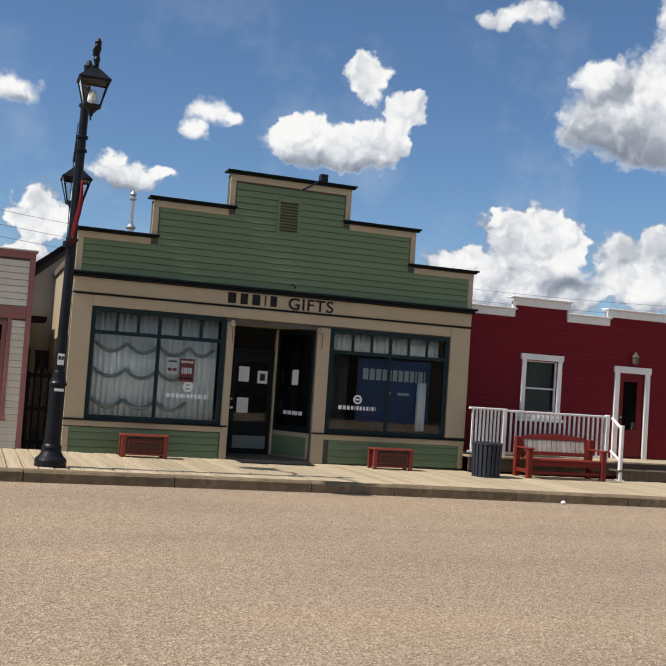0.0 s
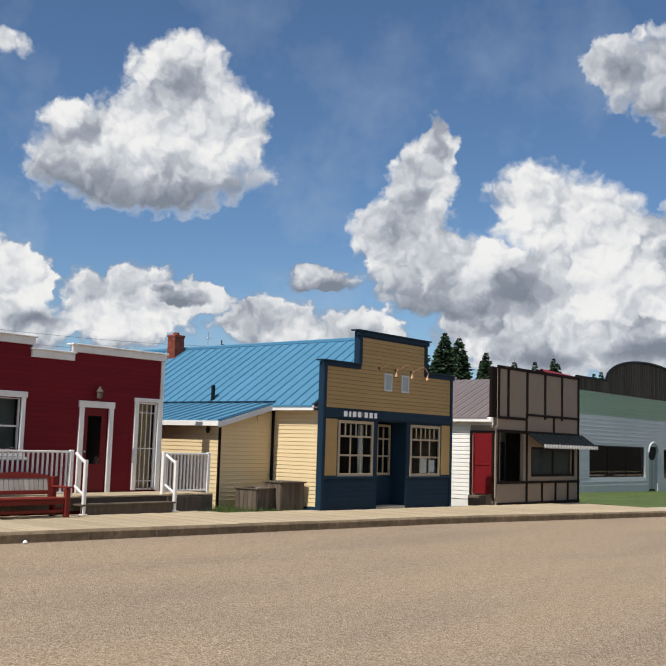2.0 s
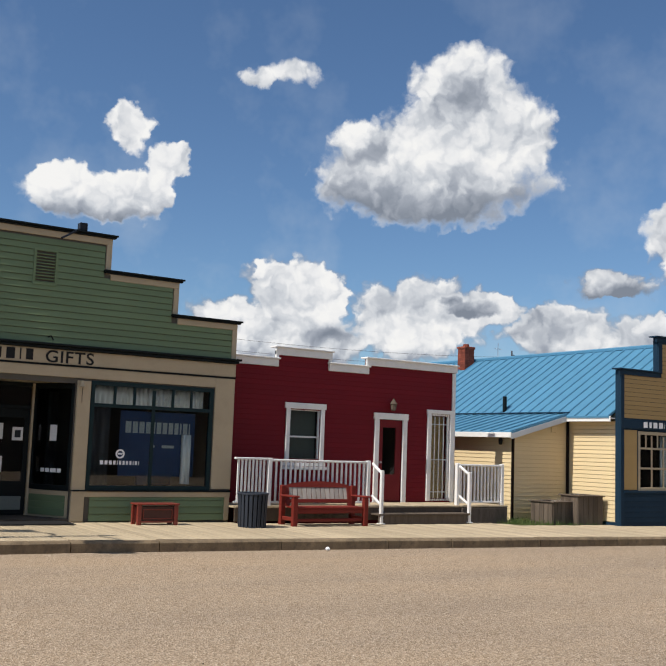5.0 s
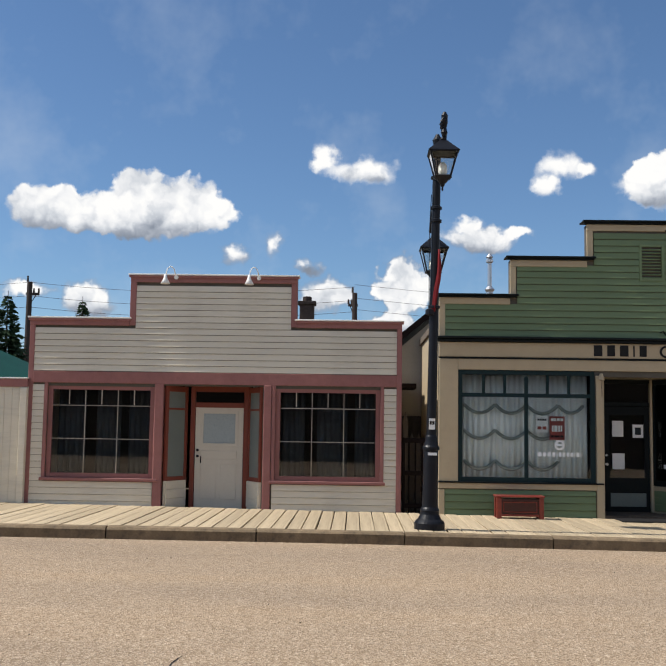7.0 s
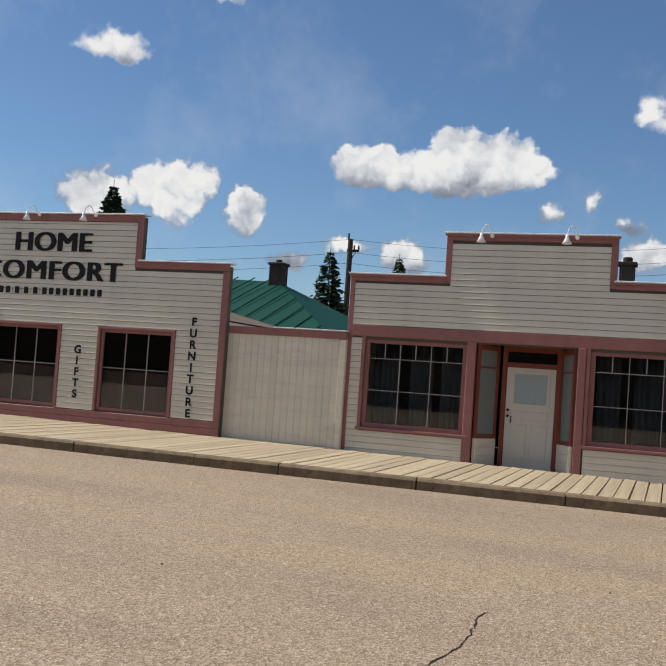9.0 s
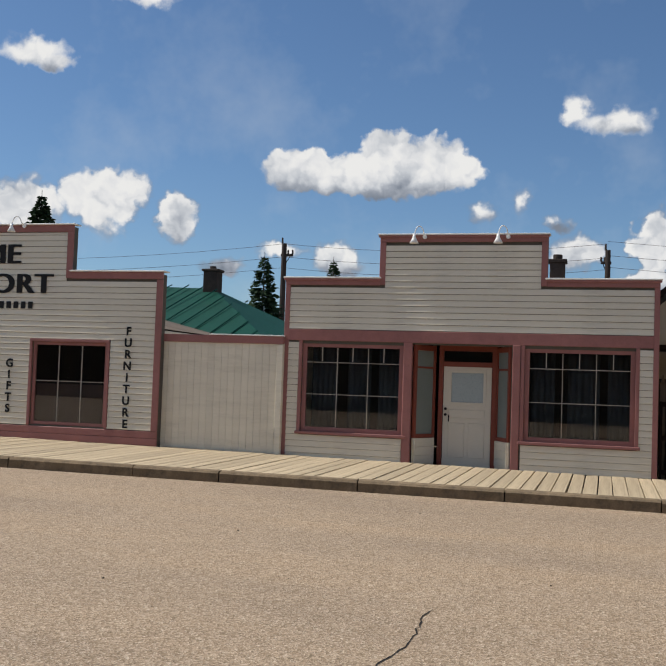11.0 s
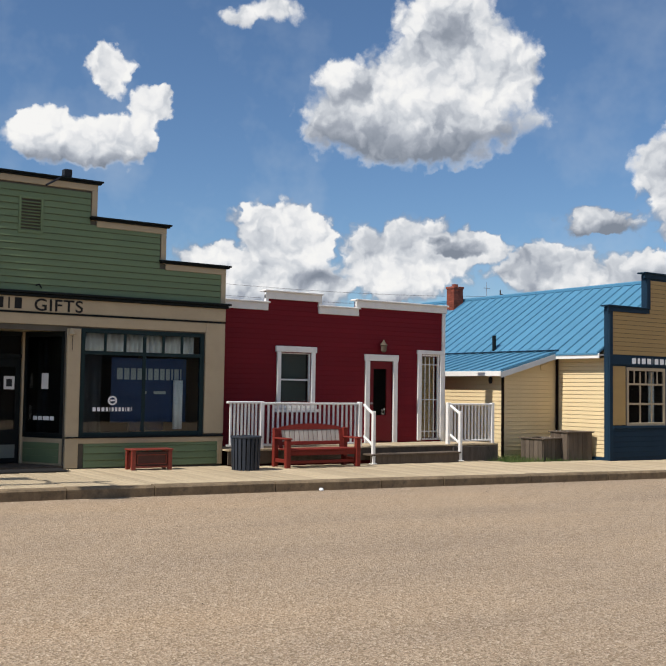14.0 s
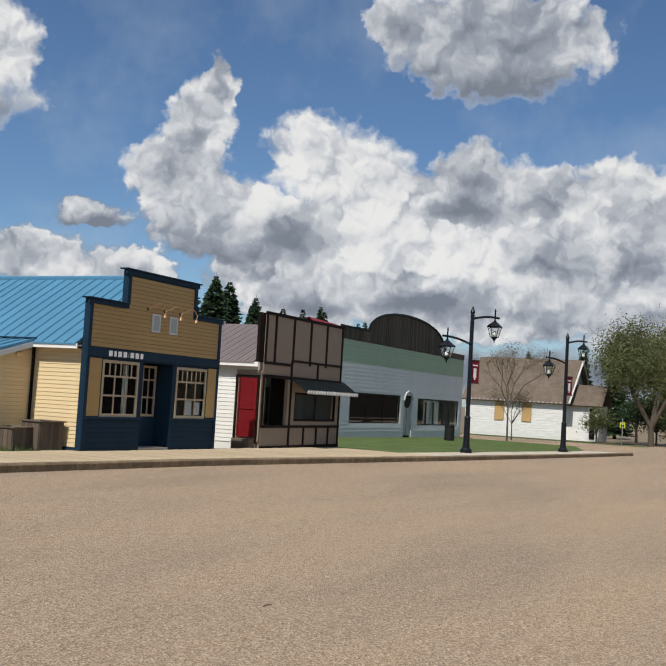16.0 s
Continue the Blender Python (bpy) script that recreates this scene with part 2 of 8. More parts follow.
def material(name, rgb, rough=0.7, metal=0.0, vary=0.12, scale=3.0, fine=40.0, dirt=None, dirt_amount=0.0, bump=0.0,
             stretch=(1, 1, 1), pieces=0.0, spec=0.22):
    """A worn surface: broad stains, fine grain, piece to piece change, relief."""
    m = bpy.data.materials.new(name)
    m.use_nodes = True
    n = Nodes(m.node_tree)
    bsdf = m.node_tree.nodes["Principled BSDF"]
    at = n.vec("MULTIPLY", n.put("ShaderNodeTexCoord").outputs["Object"], stretch)
    broad, grain = n.noise(at, scale, 5.0, 0.6), n.noise(at, fine, 3.0, 0.6)
    tone = n.math("ADD", n.span(broad, 0.25, 0.75, 1 - vary, 1 + vary), n.span(grain, 0.2, 0.8, -vary * 0.7, vary * 0.7))
    if pieces:
        r = n.put("ShaderNodeObjectInfo").outputs["Random"]
        tone = n.math("MULTIPLY", tone, n.span(r, 0.0, 1.0, 1 - pieces, 1 + pieces))
    grey = n.put("ShaderNodeCombineColor")
    for s in grey.inputs:
        n.wire(tone, s)
    col = n.mix(1.0, (*rgb, 1.0), grey.outputs[0], "MULTIPLY")
    if dirt:
        where = n.math("MULTIPLY", n.span(n.noise(at, scale * 2.3, 6.0, 0.7), 0.48, 0.72), dirt_amount)
        col = n.mix(where, col, (*dirt, 1.0))
    n.wire(col, bsdf.inputs["Base Color"])
    n.wire(n.span(grain, 0.2, 0.8, rough - 0.07, min(1.0, rough + 0.07)), bsdf.inputs["Roughness"])
    bsdf.inputs["Metallic"].default_value = metal
    bsdf.inputs["Specular IOR Level"].default_value = spec
    if bump:
        b = n.put("ShaderNodeBump")
        b.inputs["Strength"].default_value, b.inputs["Distance"].default_value = bump, 0.01
        n.wire(grain, b.inputs["Height"])
        n.wire(b.outputs[0], bsdf.inputs["Normal"])
    return m


def glass(name, tint=(0.92, 0.96, 0.95)):
    m = bpy.data.materials.new(name)
    m.use_nodes = True
    b = m.node_tree.nodes["Principled BSDF"]
    b.inputs["Base Color"].default_value = (*tint, 1)
    b.inputs["Roughness"].default_value, b.inputs["Transmission Weight"].default_value, b.inputs["IOR"].default_value = 0.01, 1.0, 1.45
    return m


def asphalt():
    m = bpy.data.materials.new("sunbleached_asphalt")
    m.use_nodes = True
    n = Nodes(m.node_tree)
    bsdf = m.node_tree.nodes["Principled BSDF"]
    at = n.put("ShaderNodeTexCoord").outputs["Object"]
    stones = n.put("ShaderNodeTexVoronoi", feature="F1")
    n.wire(at, stones.inputs["Vector"])
    stones.inputs["Scale"].default_value = 52.0
    col = n.ramp(n.math("ADD", n.math("MULTIPLY", stones.outputs["Color"], 0.62), n.math("MULTIPLY", n.noise(at, 90.0, 3.0), 0.38)),
                 [(0.14, (0.125, 0.088, 0.052)), (0.42, (0.285, 0.205, 0.132)), (0.68, (0.385, 0.288, 0.198)), (0.90, (0.72, 0.60, 0.47))])
    chips = n.put("ShaderNodeTexVoronoi", feature="F1")
    n.wire(at, chips.inputs["Vector"])
    chips.inputs["Scale"].default_value = 105.0
    pick = n.put("ShaderNodeSeparateColor")
    n.wire(chips.outputs["Color"], pick.inputs[0])
    col = n.mix(n.span(pick.outputs[0], 0.86, 0.9, 0.0, 0.55), col, (0.62, 0.52, 0.40, 1))
    col = n.mix(n.span(pick.outputs[1], 0.88, 0.92, 0.0, 0.55), col, (0.11, 0.078, 0.05, 1))
    wide = n.noise(n.vec("MULTIPLY", at, (0.12, 0.5, 1)), 0.8, 6.0, 0.62)
    col = n.mix(1.0, col, n.ramp(wide, [(0.3, (0.80, 0.81, 0.84)), (0.5, (0.98, 0.98, 0.98)), (0.72, (1.10, 1.06, 1.0))]), "MULTIPLY")
    spots = n.span(n.noise(at, 7.0, 2.0), 0.72, 0.78)
    col = n.mix(n.math("MULTIPLY", spots, 0.35), col, (0.15, 0.115, 0.085, 1))
    n.wire(col, bsdf.inputs["Base Color"])
    bsdf.inputs["Roughness"].default_value = 0.88
    bsdf.inputs["Specular IOR Level"].default_value = 0.25
    b = n.put("ShaderNodeBump")
    b.inputs["Strength"].default_value, b.inputs["Distance"].default_value = 0.7, 0.010
    n.wire(stones.outputs["Distance"], b.inputs["Height"])
    n.wire(b.outputs[0], bsdf.inputs["Normal"])
    return m


M = {}
M["asphalt"] = asphalt()
M["crack"] = material("crack_filler", (0.02, 0.017, 0.015), 0.9)
M["ground"] = material("dry_ground", (0.19, 0.15, 0.10), 0.95, vary=0.25, scale=0.6, fine=25, bump=0.4)
M["grass"] = material("lawn", (0.070, 0.108, 0.028), 0.9, vary=0.3, scale=0.7, fine=30, dirt=(0.22, 0.18, 0.08), dirt_amount=0.5, bump=0.5)
M["plank"] = material("weathered_plank", (0.45, 0.36, 0.24), 0.85, vary=0.2, scale=2.0, fine=30, dirt=(0.20, 0.155, 0.105), dirt_amount=0.6,
                      bump=0.3, stretch=(5, 0.6, 1), pieces=0.13)
M["dark_gap"] = material("dark_brown_earth", (0.035, 0.028, 0.02), 0.95, vary=0.3)
M["kerb"] = material("kerb_concrete", (0.185, 0.135, 0.083), 0.9, vary=0.34, scale=2.6, fine=30, dirt=(0.07, 0.058, 0.045), dirt_amount=0.7, bump=0.5, pieces=0.1)
M["concrete"] = material("walk_concrete", (0.48, 0.42, 0.33), 0.9, vary=0.12, scale=1.0, fine=40, bump=0.3)
M["cream_siding"] = material("cream_painted_board", (0.66, 0.605, 0.495), 0.55, vary=0.05, scale=1.2, fine=30, dirt=(0.40, 0.36, 0.29), dirt_amount=0.35,
                             bump=0.12, stretch=(0.5, 1, 3), pieces=0.04)
M["rose"] = material("dusty_rose_paint", (0.285, 0.125, 0.115), 0.55, vary=0.1, scale=2, fine=30, dirt=(0.18, 0.08, 0.07), dirt_amount=0.4, bump=0.1)
M["rust"] = material("red_brown_paint", (0.195, 0.050, 0.032), 0.5, vary=0.1, scale=2, fine=30)
M["white"] = material("white_paint", (0.76, 0.745, 0.72), 0.5, vary=0.04, scale=2, fine=30, dirt=(0.5, 0.47, 0.42), dirt_amount=0.25)
M["cream_door"] = material("cream_door_paint", (0.60, 0.555, 0.47), 0.45, vary=0.04, scale=2, fine=25)
M["green_siding"] = material("sage_green_board", (0.150, 0.205, 0.110), 0.55, vary=0.08, scale=1.0, fine=35, dirt=(0.11, 0.15, 0.085), dirt_amount=0.4,
                             bump=0.15, stretch=(0.4, 1, 4), pieces=0.05)
M["buff"] = material("buff_trim_paint", (0.43, 0.35, 0.235), 0.5, vary=0.05, scale=1.5, fine=30, dirt=(0.33, 0.265, 0.18), dirt_amount=0.25)
M["dark"] = material("blackish_green_paint", (0.008, 0.011, 0.012), 0.5, vary=0.15, spec=0.1)
M["teal"] = material("dark_teal_frame", (0.012, 0.027, 0.030), 0.5, vary=0.12, spec=0.12)
M["red_siding"] = material("barn_red_board", (0.150, 0.005, 0.011), 0.7, vary=0.09, scale=1.0, fine=35, dirt=(0.12, 0.005, 0.009), dirt_amount=0.3,
                           bump=0.12, stretch=(0.4, 1, 4), pieces=0.05)
M["red_door"] = material("red_door_paint", (0.145, 0.008, 0.012), 0.4, vary=0.06)
M["bench_red"] = material("brick_red_stain", (0.165, 0.020, 0.013), 0.65, vary=0.15, scale=3, fine=30, stretch=(1, 1, 4))
M["slat"] = material("bare_grey_slat", (0.42, 0.38, 0.33), 0.8, vary=0.15, fine=30, stretch=(3, 1, 0.6), pieces=0.15)
M["planter_dark"] = material("dark_mahogany_panel", (0.055, 0.010, 0.008), 0.35, vary=0.3, scale=4, fine=18, spec=0.5)
M["planter"] = material("mahogany_stain", (0.20, 0.030, 0.018), 0.4, vary=0.25, scale=3, fine=18, stretch=(0.6, 1, 4), spec=0.5)
M["tan_siding"] = material("mustard_tan_board", (0.40, 0.265, 0.105), 0.55, vary=0.06, scale=1, fine=30, bump=0.1, stretch=(0.4, 1, 4), pieces=0.05)
M["yellow_siding"] = material("pale_yellow_vinyl", (0.68, 0.535, 0.315), 0.5, vary=0.04, scale=1, fine=30, bump=0.05, pieces=0.03)
M["navy"] = material("slate_blue_paint", (0.013, 0.033, 0.058), 0.6, vary=0.1, scale=1.5, fine=30, pieces=0.06, spec=0.1)
M["blue_roof"] = material("blue_metal_roof", (0.085, 0.235, 0.36), 0.45, metal=0.15, vary=0.05, scale=0.8, fine=20, pieces=0.05)
M["white_siding"] = material("white_vinyl_board", (0.74, 0.735, 0.70), 0.5, vary=0.04, scale=1, fine=30, dirt=(0.5, 0.47, 0.4), dirt_amount=0.2, pieces=0.03)
M["mauve_roof"] = material("grey_mauve_metal_roof", (0.235, 0.195, 0.19), 0.45, metal=0.2, vary=0.06, scale=0.8, fine=20, pieces=0.05)
M["stucco"] = material("taupe_panel", (0.27, 0.215, 0.165), 0.8, vary=0.07, scale=1, fine=50, bump=0.2)
M["umber"] = material("dark_umber_trim", (0.012, 0.007, 0.006), 0.6, vary=0.15, spec=0.07)
M["mint"] = material("pale_mint_siding", (0.30, 0.40, 0.29), 0.6, vary=0.05, scale=1, fine=30, pieces=0.03)
M["grey_siding"] = material("pale_grey_siding", (0.56, 0.585, 0.60), 0.6, vary=0.05, scale=1, fine=30, pieces=0.03)
M["shingle"] = material("brown_shingle", (0.135, 0.105, 0.08), 0.9, vary=0.28, scale=1.2, fine=9, bump=0.5)
M["weathered"] = material("weathered_grey_wood", (0.075, 0.062, 0.052), 0.9, vary=0.35, scale=2.5, fine=20, stretch=(3, 3, 0.4), bump=0.3, pieces=0.25)
M["old_wood"] = material("silver_grey_wood", (0.115, 0.088, 0.066), 0.9, vary=0.25, scale=2.5, fine=22, stretch=(4, 4, 0.5), bump=0.3, pieces=0.2)
M["green_roof"] = material("bottle_green_metal_roof", (0.003, 0.050, 0.034), 0.6, spec=0.1, vary=0.14, scale=0.8, fine=14)
M["brick"] = material("red_brick", (0.235, 0.062, 0.038), 0.85, vary=0.25, scale=5, fine=22, pieces=0.2)
M["dark_brick"] = material("sooty_brick", (0.060, 0.045, 0.038), 0.9, vary=0.3, scale=5, fine=22, pieces=0.2)
M["black_metal"] = material("black_cast_metal", (0.009, 0.010, 0.014), 0.4, metal=0.0, vary=0.2, fine=30, spec=0.2)
M["galvanised"] = material("galvanised_steel", (0.50, 0.51, 0.53), 0.35, metal=0.85, vary=0.1)
M["pole_wood"] = material("utility_pole_wood", (0.055, 0.042, 0.036), 0.9, vary=0.25, stretch=(4, 4, 0.4))
# near-black, so the dimness behind the glass is in the colour
M["inside"] = material("shade_black_interior", (0.018, 0.017, 0.016), 0.9, vary=0.2)
M["curtain"] = material("white_lace_curtain", (0.80, 0.82, 0.80), 0.9, vary=0.12, scale=4, fine=50)
M["blind"] = material("brown_blind", (0.060, 0.038, 0.032), 0.8, vary=0.1)
M["blind_grey"] = material("grey_green_blind", (0.075, 0.09, 0.082), 0.7, vary=0.06)
M["garland"] = material("grey_green_garland", (0.28, 0.31, 0.29), 0.9, vary=0.15)
M["side_pane"] = material("dull_side_pane", (0.17, 0.195, 0.18), 0.35, vary=0.08)
# wall core behind the boards, darkened to paint the shade under each lap
M["lap_shade"] = material("lap_shade_sheathing", (0.10, 0.09, 0.075), 0.95)
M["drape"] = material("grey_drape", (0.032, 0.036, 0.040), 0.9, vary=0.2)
M["frost"] = material("frosted_pane", (0.32, 0.37, 0.38), 0.3, vary=0.05, spec=0.6)
M["paper"] = material("white_paper", (0.78, 0.78, 0.77), 0.8, vary=0.04)
M["ink"] = material("black_ink", (0.012, 0.012, 0.013), 0.7, vary=0.05)
M["poster"] = material("red_poster", (0.26, 0.055, 0.045), 0.7, vary=0.3, scale=9)
M["decal"] = material("white_decal", (0.82, 0.83, 0.84), 0.5, vary=0.02)
M["banner_blue"] = material("deep_blue_banner", (0.020, 0.045, 0.11), 0.5, vary=0.2, scale=1.5)
M["flag"] = material("faded_red_flag", (0.17, 0.012, 0.016), 0.8, vary=0.2, scale=6)
M["rubber"] = material("black_door_mat", (0.014, 0.013, 0.013), 0.95, vary=0.2)
M["bin"] = material("charcoal_slats", (0.030, 0.035, 0.046), 0.5, vary=0.2, pieces=0.15)
M["bark"] = material("grey_brown_bark", (0.085, 0.068, 0.052), 0.95, vary=0.3, fine=16, stretch=(3, 3, 0.6), bump=0.5)
M["needles"] = material("dark_spruce_needles", (0.030, 0.055, 0.026), 0.95, vary=0.4, scale=2.5, fine=12)
M["leaves"] = material("young_willow_leaves", (0.100, 0.112, 0.044), 0.8, vary=0.35, scale=1.2, fine=8)
M["twigs"] = material("budding_twigs", (0.12, 0.10, 0.055), 0.9, vary=0.3)
M["ply"] = material("bare_plywood", (0.46, 0.30, 0.13), 0.8, vary=0.12, fine=15, stretch=(0.5, 1, 3))
M["yellow_sign"] = material("fluorescent_sign", (0.40, 0.42, 0.03), 0.5, vary=0.03)
M["far_red"] = material("red_metal_roof", (0.22, 0.018, 0.025), 0.5, vary=0.1)
M["far_white"] = material("flaking_white_paint", (0.74, 0.73, 0.70), 0.7, vary=0.06, scale=1.2, fine=14, dirt=(0.34, 0.30, 0.25), dirt_amount=0.45, stretch=(1, 0.4, 4))
M["bulb"] = material("pearl_bulb", (0.75, 0.74, 0.70), 0.4)
M["porcelain"] = material("white_enamel", (0.80, 0.79, 0.76), 0.3, spec=0.6)
M["copper"] = material("copper_lamp", (0.50, 0.27, 0.15), 0.3, metal=0.7)
M["glass"] = glass("window_glass")
M["lamp_glass"] = glass("lantern_glass", (0.86, 0.88, 0.87))

# ---- builders ----


def thing(name, label, category, at=(0, 0, 0), group=""):
    ob = new(name)
    ob.location = at
    return tagged(ob, label, category, group)


EYE_Z = 1.78


def settle(ob, a, b, c, d, depth=None):
    """Set a building that was drawn on a common plan at its own depth and size."""
    k = depth or c
    o = ob.location.copy()
    ob.location = ((a * o.x + b) / k, o.y / k, EYE_Z + (c * o.z + d - 1.66) / k)
    ob.scale = (a / k, 1 / k, c / k)
    return ob


def afar(x, y, z=0.0):
    """The place of a far thing from its first bearing and range."""
    r, az = hypot(x, y), radians(1.04 * math.degrees(math.atan2(x, y)) - 0.86)
    return r * sin(az), r * cos(az), EYE_Z + 1.04 * (z - 1.66) - 0.005 * r


CREAM = (1.0411, -0.3046, 1.0286, -0.1509)
FURN = (1.0575, -0.2919, 1.0423, -0.2079)
GREEN = (1.030, -0.265, 1.034, -0.165)
ALLEY = (1.067, -0.335, 1.031, -0.16)
RED = (1.0329, -0.2003, 1.0511, -0.2005)
TAN = (1.09, -1.1, 1.0905, -0.29)
BROWN = (1.155, -3.1, 1.0595, -0.2434, 1.134)
STORE = (1.1731, -4.62, 1.0938, -0.368)


def finish(bm, name, mat, parent=None, label="", smooth=False):
    me = bpy.data.meshes.new(name)
    bmesh.ops.recalc_face_normals(bm, faces=bm.faces)
    bm.to_mesh(me)
    bm.free()
    if smooth:
        for p in me.polygons:
            p.use_smooth = True
    me.materials.append(M[mat] if isinstance(mat, str) else mat)
    ob = new(name, me)
    if parent is not None:
        ob.parent = parent
    if label:
        ob["label"] = label
    return ob


def block(bm, x0, x1, y0, y1, z0, z1, bevel=0.0, m=None):
    """A box between two corners, its edges rounded."""
    mat = Matrix.LocRotScale(((x0 + x1) / 2, (y0 + y1) / 2, (z0 + z1) / 2), None, (abs(x1 - x0), abs(y1 - y0), abs(z1 - z0)))
    made = bmesh.ops.create_cube(bm, size=1.0, matrix=(m @ mat) if m is not None else mat)
    if bevel:
        edges = {e for v in made["verts"] for e in v.link_edges}
        bmesh.ops.bevel(bm, geom=list(edges), offset=bevel, segments=1, affect="EDGES", clamp_overlap=True)
    return bm


def box_part(name, mat, parent, dims, bevel=0.006, label="", m=None):
    return finish(block(bmesh.new(), *dims, bevel=bevel, m=m), name, mat, parent, label)


def rod(bm, a, b, r0, r1=None, sides=8):
    a, b = Vector(a), Vector(b)
    way_ = b - a
    turn = way_.to_track_quat("Z", "Y").to_matrix().to_4x4()
    bmesh.ops.create_cone(bm, cap_ends=True, segments=sides, radius1=r0, radius2=r0 if r1 is None else r1, depth=way_.length,
                          matrix=Matrix.Translation((a + b) / 2) @ turn)
    return bm


def tube(bm, pts, r, sides=6):
    for a, b in zip(pts, pts[1:]):
        rod(bm, a, b, r, sides=sides)
    return bm


def turned(bm, profile, sides=20, at=(0, 0, 0)):
    """A lathe: profile of (radius, height)."""
    rings = []
    for r, z in profile:
        rings.append([bm.verts.new((at[0] + r * cos(2 * pi * k / sides), at[1] + r * sin(2 * pi * k / sides), at[2] + z)) for k in range(sides)])
    for p, q in zip(rings, rings[1:]):
        for k in range(sides):
            bm.faces.new((p[k], p[(k + 1) % sides], q[(k + 1) % sides], q[k]))
    bm.faces.new(rings[0][::-1])
    bm.faces.new(rings[-1])
    return bm


def inside(x, z, rects):
    return any(a < x < b and c < z < d for a, b, c, d in rects)


def wall_mesh(bm, solids, holes, y0, y1):
    """An upright wall in the xz plane: the union of rectangles less the openings, with thickness."""
    xs = sorted({v for r in (*solids, *holes) for v in r[:2]})
    zs = sorted({v for r in (*solids, *holes) for v in r[2:]})
    full = {}
    for i, (a, b) in enumerate(zip(xs, xs[1:])):
        for k, (c, d) in enumerate(zip(zs, zs[1:])):
            mx, mz = (a + b) / 2, (c + d) / 2
            full[i, k] = inside(mx, mz, solids) and not inside(mx, mz, holes)
    for (i, k), on in full.items():
        if not on:
            continue
        a, b, c, d = xs[i], xs[i + 1], zs[k], zs[k + 1]
        quads = [((a, y0, c), (b, y0, c), (b, y0, d), (a, y0, d)), ((a, y1, c), (a, y1, d), (b, y1, d), (b, y1, c))]
        for n, q in (((i - 1, k), ((a, y0, c), (a, y0, d), (a, y1, d), (a, y1, c))), ((i + 1, k), ((b, y0, c), (b, y1, c), (b, y1, d), (b, y0, d))),
                     ((i, k - 1), ((a, y0, c), (a, y1, c), (b, y1, c), (b, y0, c))), ((i, k + 1), ((a, y0, d), (b, y0, d), (b, y1, d), (a, y1, d)))):
            if not full.get(n):
                quads.append(q)
        for q in quads:
            bm.faces.new([bm.verts.new(p) for p in q])
    bmesh.ops.remove_doubles(bm, verts=bm.verts, dist=1e-5)
    return bm


BOARD = {}


def siding(wall, mat, rects, holes, y, step, z0, proud=0.034, along="x", name="siding_board", gap=0.055):
    """Lapped boards, each a piece of its own, clipped to rectangles and openings."""
    top = max(r[3] for r in rects)
    z = z0
    while z < top - 0.02:
        spans = []
        mid = z + step * 0.5
        zt = min(z + step, top)
        cuts = sorted({v for r in (*rects, *holes) for v in r[:2]})
        run = None
        for a, b in zip(cuts, cuts[1:]):
            on = inside((a + b) / 2, mid, rects) and not inside((a + b) / 2, mid, holes)
            if on:
                run = (run[0], b) if run else (a, b)
            if not on and run:
                spans.append(run)
                run = None
        if run:
            spans.append(run)
        for a, b in spans:
            key = (round(b - a, 3), round(zt - z, 3), mat, proud, along)
            if key not in BOARD:
                w, h = b - a, zt - z
                bm = bmesh.new()
                g = min(0.010, gap * step)
                sec = [(0.0, g + 0.003), (-proud, g), (-proud - 0.002, g + 0.01), (-proud * 0.4, h), (0.0, h)]
                ends = []
                for u in (0.0, w):
                    ends.append([bm.verts.new((u, q, s) if along == "x" else (q, -u, s)) for q, s in sec])
                for k in range(len(sec)):
                    bm.faces.new((ends[0][k], ends[0][(k + 1) % len(sec)], ends[1][(k + 1) % len(sec)], ends[1][k]))
                bm.faces.new(ends[0])
                bm.faces.new(ends[1][::-1])
                bmesh.ops.recalc_face_normals(bm, faces=bm.faces)
                me = bpy.data.meshes.new(name)
                bm.to_mesh(me)
                bm.free()
                me.materials.append(M[mat])
                BOARD[key] = me
            ob = new(name, BOARD[key])
            ob.parent = wall
            ob.location = (a, y, z) if along == "x" else (y, -a, z)
        z += step


